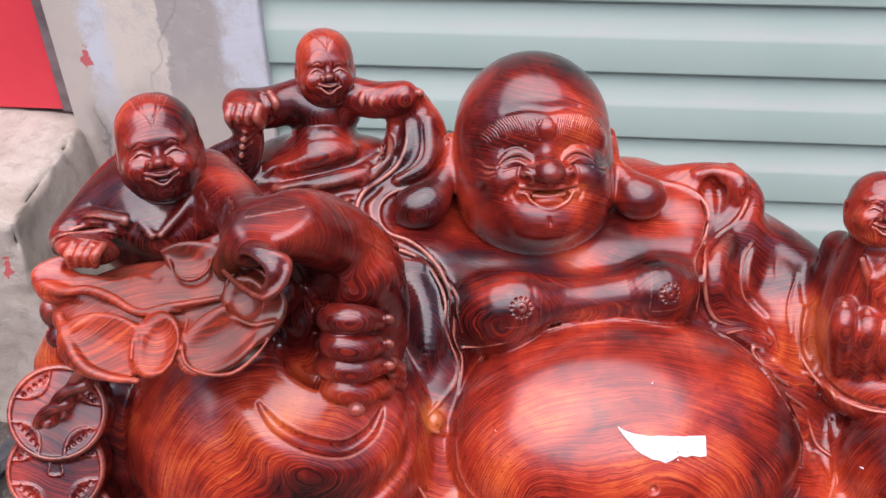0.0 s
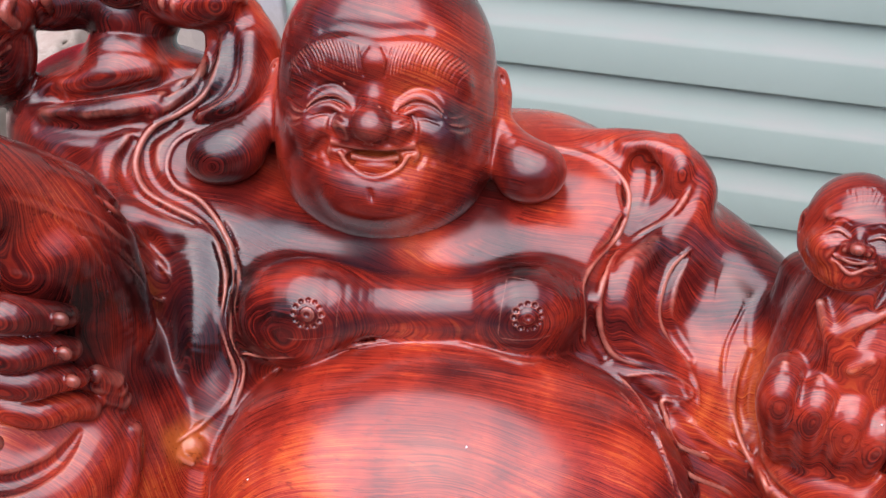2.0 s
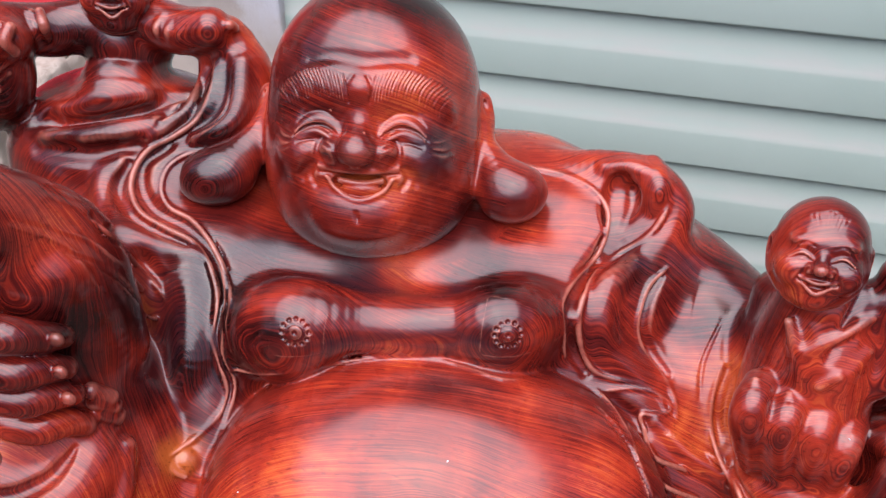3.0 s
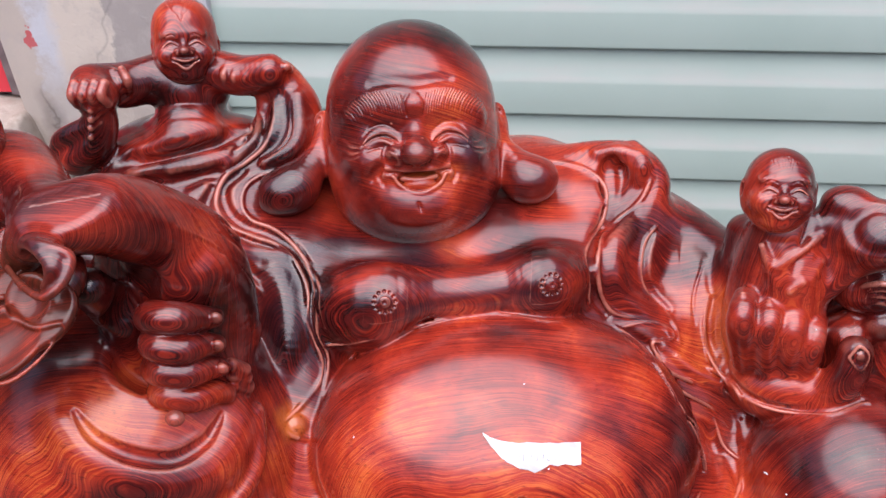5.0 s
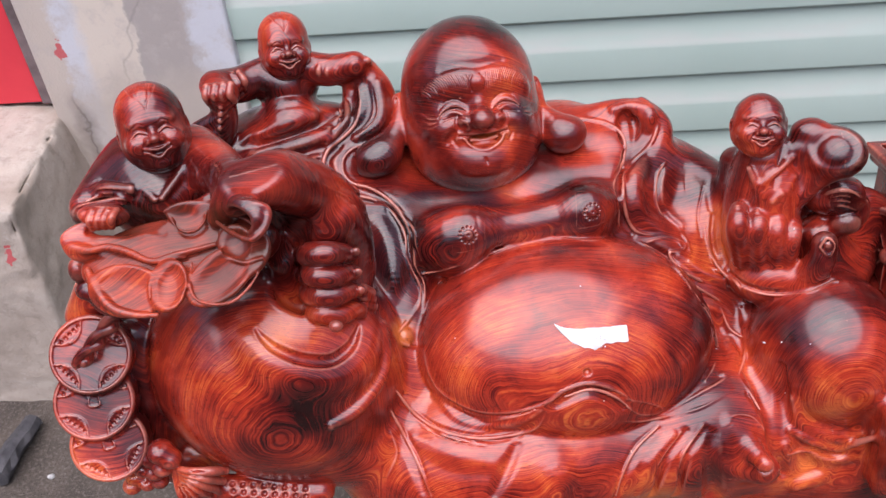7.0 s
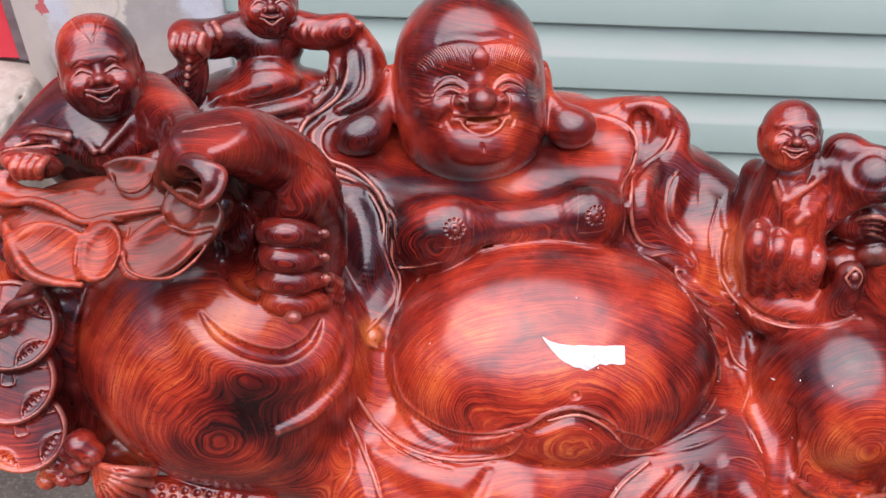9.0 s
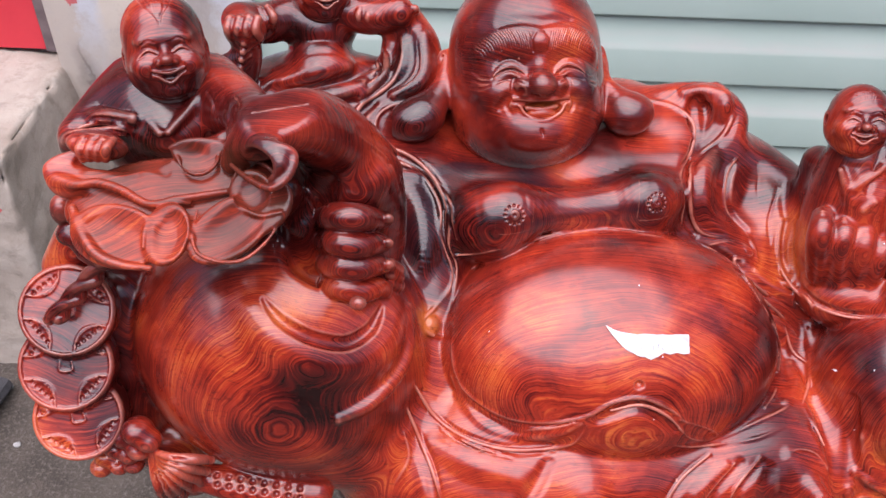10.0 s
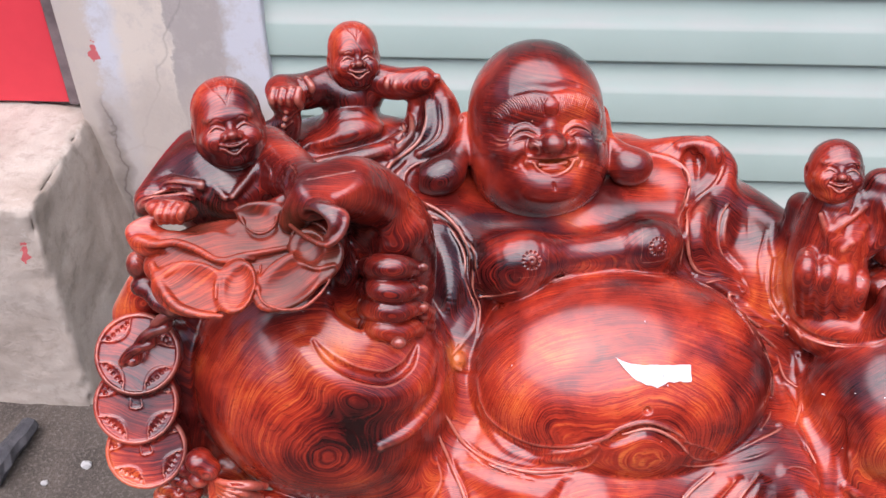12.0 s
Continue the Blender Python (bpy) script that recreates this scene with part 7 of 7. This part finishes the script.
def treasure_cart(c):
    """A box on spoked wheels, heaped with boat-shaped ingots and coins."""
    c.at((0.447, 0.555, 0.972), turned(-9.5, 0, 0), 0.001)
    c.slab((66, 0, -42), (58, 110, 40), edge=3, k=2)
    c.slab((64, 0, -4), (69, 120, 5), edge=2.5, k=1)
    c.slab((65, 0, -15), (65, 116, 3.5), edge=2, k=1)
    c.slab((66, 0, -80), (61, 113, 5), edge=2, k=1)
    c.slab((64, 0, 2), (57, 110, 8), edge=3, k=1, carve=True)
    c.ball((66, -5, -10), (54, 105, 26), k=4)
    for x, y, z, turn, size in ((40, 74, 12, 8, 1.0), (70, 34, 18, -24, 0.9), (30, 8, 10, 70, 0.8), (88, -20, 20, 15, 0.9), (92, 82, 24, -10, 0.95)):
        m = turned(0, 0, turn)
        c.ball((x, y, z), (46 * size, 25 * size, 17 * size), (0, 0, turn), k=2)
        c.ball((x, y, z + 17 * size), (36 * size, 18 * size, 10 * size), (0, 0, turn), k=1.5, carve=True)
        c.ball((x, y, z + 8 * size), (17 * size, 11 * size, 9 * size), (0, 0, turn), k=2)
    c.at((0, 0, 0))
    for place, yaw, pitch, size in (((0.468, 0.515, 1.000), -20, 62, 24), ((0.490, 0.482, 1.010), 10, 60, 25), ((0.466, 0.468, 1.000), -35, 58, 23), ((0.52, 0.59, 1.012), 20, 62, 26), ((0.545, 0.625, 1.010), 0, 60, 26)):
        coin_face(c, place, yaw, pitch, 20, size, 9)
    for x in (0.437, 0.588):
        c.at((x, 0.551, 0.894), turned(0, -90, 0), 0.001)
        c.disc((0, 0, 0), 50, 11, edge=3, k=1)
        c.disc((0, 0, 11), 42, 6, edge=2, k=1, carve=True)
        c.ball((0, 0, 6), (8, 8, 6), k=1.5)
        for i in range(8):
            a = math.tau * (i + 0.3) / 8
            c.rod(((6 * math.cos(a), 6 * math.sin(a), 5, 1.8), (43 * math.cos(a), 43 * math.sin(a), 5, 1.8)), 0.8)
    c.at((0, 0, 0))
    # coins that lie about on the ground
    for i, (x, y) in enumerate(((0.425, 0.545), (0.455, 0.500), (0.425, 0.490), (0.50, 0.485), (0.475, 0.455), (0.525, 0.45), (0.445, 0.448), (0.49, 0.42), (0.54, 0.41), (0.455, 0.405))):
        coin_face(c, (x, y, 0.854 + 0.105 * (y - 0.53) + 0.0015 * (i % 3)), -8 + 7 * (i % 4), 80, 30 * i, 29, 9)


def rosette(place, yaw, pitch):
    """A small raised button with a ring of pits round it, cut finely into the body."""
    p = np.array(place)
    c = Clay(p - 0.015, p + 0.015, 0.0006).sampled(front, 0.0001)
    front.sink(p - 0.0125, p + 0.0125, 0.0024)
    c.at(place, facing(yaw, pitch), 0.001)
    for i in range(12):
        a = i * math.tau / 12
        c.ball(c.on(7.6 * math.cos(a), 7.6 * math.sin(a), 0.5), 1.45, k=0.5, carve=True)
    c.ball(c.on(0, 0, 0.2), (4.2, 4.2, 1.2), k=0.9)
    c.ball(c.on(0, 0, 0.8), (2.2, 2.2, 1.6), k=0.4, carve=True)
    return c.at((0, 0, 0))


body = Clay((-0.37, 0.30, 0.715), (0.64, 0.79, 1.165), 0.0016)
foot = Clay((-0.37, 0.30, 0.62), (0.64, 0.79, 0.724), 0.004)
front = Clay((-0.305, 0.325, 0.765), (0.36, 0.675, 1.125), 0.0011)
for c in (body, foot, front):
    rough_body(c)
    neck_folds(c)
    robe_folds(c)
robe_hems(front)
foot.field += np.float32(0.0012)
mouth = Clay((-0.305, 0.33, 1.00), (-0.09, 0.46, 1.14), 0.0009)
sack_mouth(mouth)
head = Clay((-0.09, 0.53, 0.96), (0.16, 0.74, 1.19), 0.0009)
great_head(head)
brows = brow_hairs()
sack_child = Clay((-0.275, 0.40, 1.08), (-0.17, 0.50, 1.19), 0.00065)
small_head(sack_child, (-0.2235, 0.4575, 1.1355), 22, 22, 0, 0.96)
back_child = Clay((-0.21, 0.59, 1.06), (-0.10, 0.69, 1.17), 0.00065)
small_head(back_child, (-0.1575, 0.655, 1.106), 20, 20, -4, 0.90)
palm_child = Clay((0.23, 0.50, 1.01), (0.33, 0.61, 1.11), 0.00065)
small_head(palm_child, (0.2815, 0.557, 1.053), -8, 22, 3, 0.87, False)
coins = Clay((-0.37, 0.30, 0.82), (-0.23, 0.46, 1.02), 0.0009)
coin_face(coins, (-0.303, 0.348, 0.890), 14, 36, 8, 33, 26)
coin_face(coins, (-0.309, 0.364, 0.928), 14, 37, -4, 34, 24)
coin_face(coins, (-0.306, 0.383, 0.966), 14, 39, -12, 34, 22)
for s in (0, math.pi):
    coins.rod([(-0.268 - 0.040 * i / 12 + 0.0036 * math.cos(i * 0.8 + s), 0.387 - 0.017 * i / 12, 1.010 - 0.040 * i / 12 + 0.0036 * math.sin(i * 0.8 + s), 0.0044) for i in range(13)], 0.001, steps=3)
cart = Clay((0.385, 0.375, 0.77), (0.61, 0.70, 1.035), 0.0012)
treasure_cart(cart)
buttons = [rosette(body.at((0.015, 0.497, 0.988), facing(8, 28), 0.001).world(body.on(0, 0)), 8, 28),
           rosette(body.at((0.130, 0.526, 0.986), facing(16, 28), 0.001).world(body.on(0, 0)), 16, 28)]
body.at((0, 0, 0))


# ---- paper tag stuck on the belly ----
def paper_tag():
    """A torn slip, laid on the belly: straight at its right end, torn to a point at its left."""
    body.at((0.124, 0.414, 0.930), facing(10, 42, -4), 0.001)
    top = [(-36, 17.4), (-31, 14.2), (-27, 12.8), (-24, 12.0), (-20, 11.4), (-16, 10.8), (-12, 10.3), (-7, 10.8), (-2, 10.6), (3, 10.2), (8, 10.4), (13, 10.0), (18, 10.5), (24, 10.3), (29, 10.2)]
    low = [(-35.4, 15.4), (-31, 9.0), (-27, 4.6), (-24, 1.2), (-20, -1.8), (-16, -3.6), (-12, -5.9), (-7, -6.6), (-2, -8.8), (3, -6.4), (8, -3.6), (13, -4.6), (18, -3.4), (24, -4.6), (29, -4.0)]
    bm = bmesh.new()
    rows = []
    for (xa, ya), (xb, yb) in zip(top, low):
        rows.append([bm.verts.new(body.world(body.on(xa + (xb - xa) * s, ya + (yb - ya) * s, 1.8))) for s in (0, 0.25, 0.5, 0.75, 1)])
    for a, b in zip(rows[:-1], rows[1:]):
        for i in range(4):
            bm.faces.new((a[i], a[i + 1], b[i + 1], b[i]))
    bmesh.ops.solidify(bm, geom=bm.faces[:], thickness=0.0004)
    bmesh.ops.recalc_face_normals(bm, faces=bm.faces)
    tag = tagged(part("price_tag", bm, PAPER), "torn white paper slip with faint pencil writing on the belly", "tag")
    strokes = bmesh.new()
    rng = random.Random(4)
    for i in range(8):
        x = -13 + i * 3.9
        for j in range(2):
            a, b = (x + rng.uniform(-1, 1), -1.5 + rng.uniform(0, 5.5)), (x + rng.uniform(-1, 1.6), -1.5 + rng.uniform(0, 5.5))
            d = Vector((b[0] - a[0], b[1] - a[1]))
            side = Vector((-d.y, d.x)).normalized() * 0.22 if d.length > 0.1 else Vector((0.22, 0))
            quad = [strokes.verts.new(body.world(body.on(p[0] + q * side.x, p[1] + q * side.y, 2.5))) for p, q in ((a, 1), (b, 1), (b, -1), (a, -1))]
            strokes.faces.new(quad)
    part("writing", strokes, PENCIL, tag, "faint grey pencil strokes")
    body.at((0, 0, 0))


paper_tag()


def flecks():
    """Chips of white dust on the carving."""
    rng = random.Random(12)
    bm = bmesh.new()
    body.at((0.05, 0.45, 0.95), facing(0, 36), 0.001)
    for i in range(10):
        x, y, r = rng.uniform(-150, 300), rng.uniform(-110, 70), rng.choice((0.35, 0.4, 0.5, 0.5, 0.9))
        ring = [bm.verts.new(body.world(body.on(x + r * math.cos(a) * rng.uniform(0.6, 1.3), y + r * math.sin(a) * rng.uniform(0.5, 1.4), 0.5))) for a in (0, 1.3, 2.5, 3.8, 5.1)]
        tip = bm.verts.new(body.world(body.on(x, y, 1.0)))
        for a, b in zip(ring, ring[1:] + ring[:1]):
            bm.faces.new((a, b, tip))
        bm.faces.new(ring[::-1])
    body.at((0, 0, 0))
    tagged(part("dust_flecks", bm, PAPER), "tiny white flecks of dust on the carving", "dust", kind="stuff")


flecks()

body.clear((-0.297, 0.333, 0.773), (0.352, 0.667, 1.117))
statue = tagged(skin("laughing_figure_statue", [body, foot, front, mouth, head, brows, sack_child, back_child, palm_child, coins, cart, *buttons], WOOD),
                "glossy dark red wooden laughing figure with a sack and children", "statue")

# ---- stand under the carving ----
stand = tagged(new("display_stand"), "plain dark wooden stand under the carving", "stand")
part("top", box_bm((-0.06, 0.46, 0.595), (0.50, 0.73, 0.627), 0.004), DARK, stand)
for x in (-0.03, 0.43):
    for y in (0.49, 0.66):
        part("leg", box_bm((x, y, 0.0), (x + 0.04, y + 0.04, 0.594), 0.003), DARK, stand)
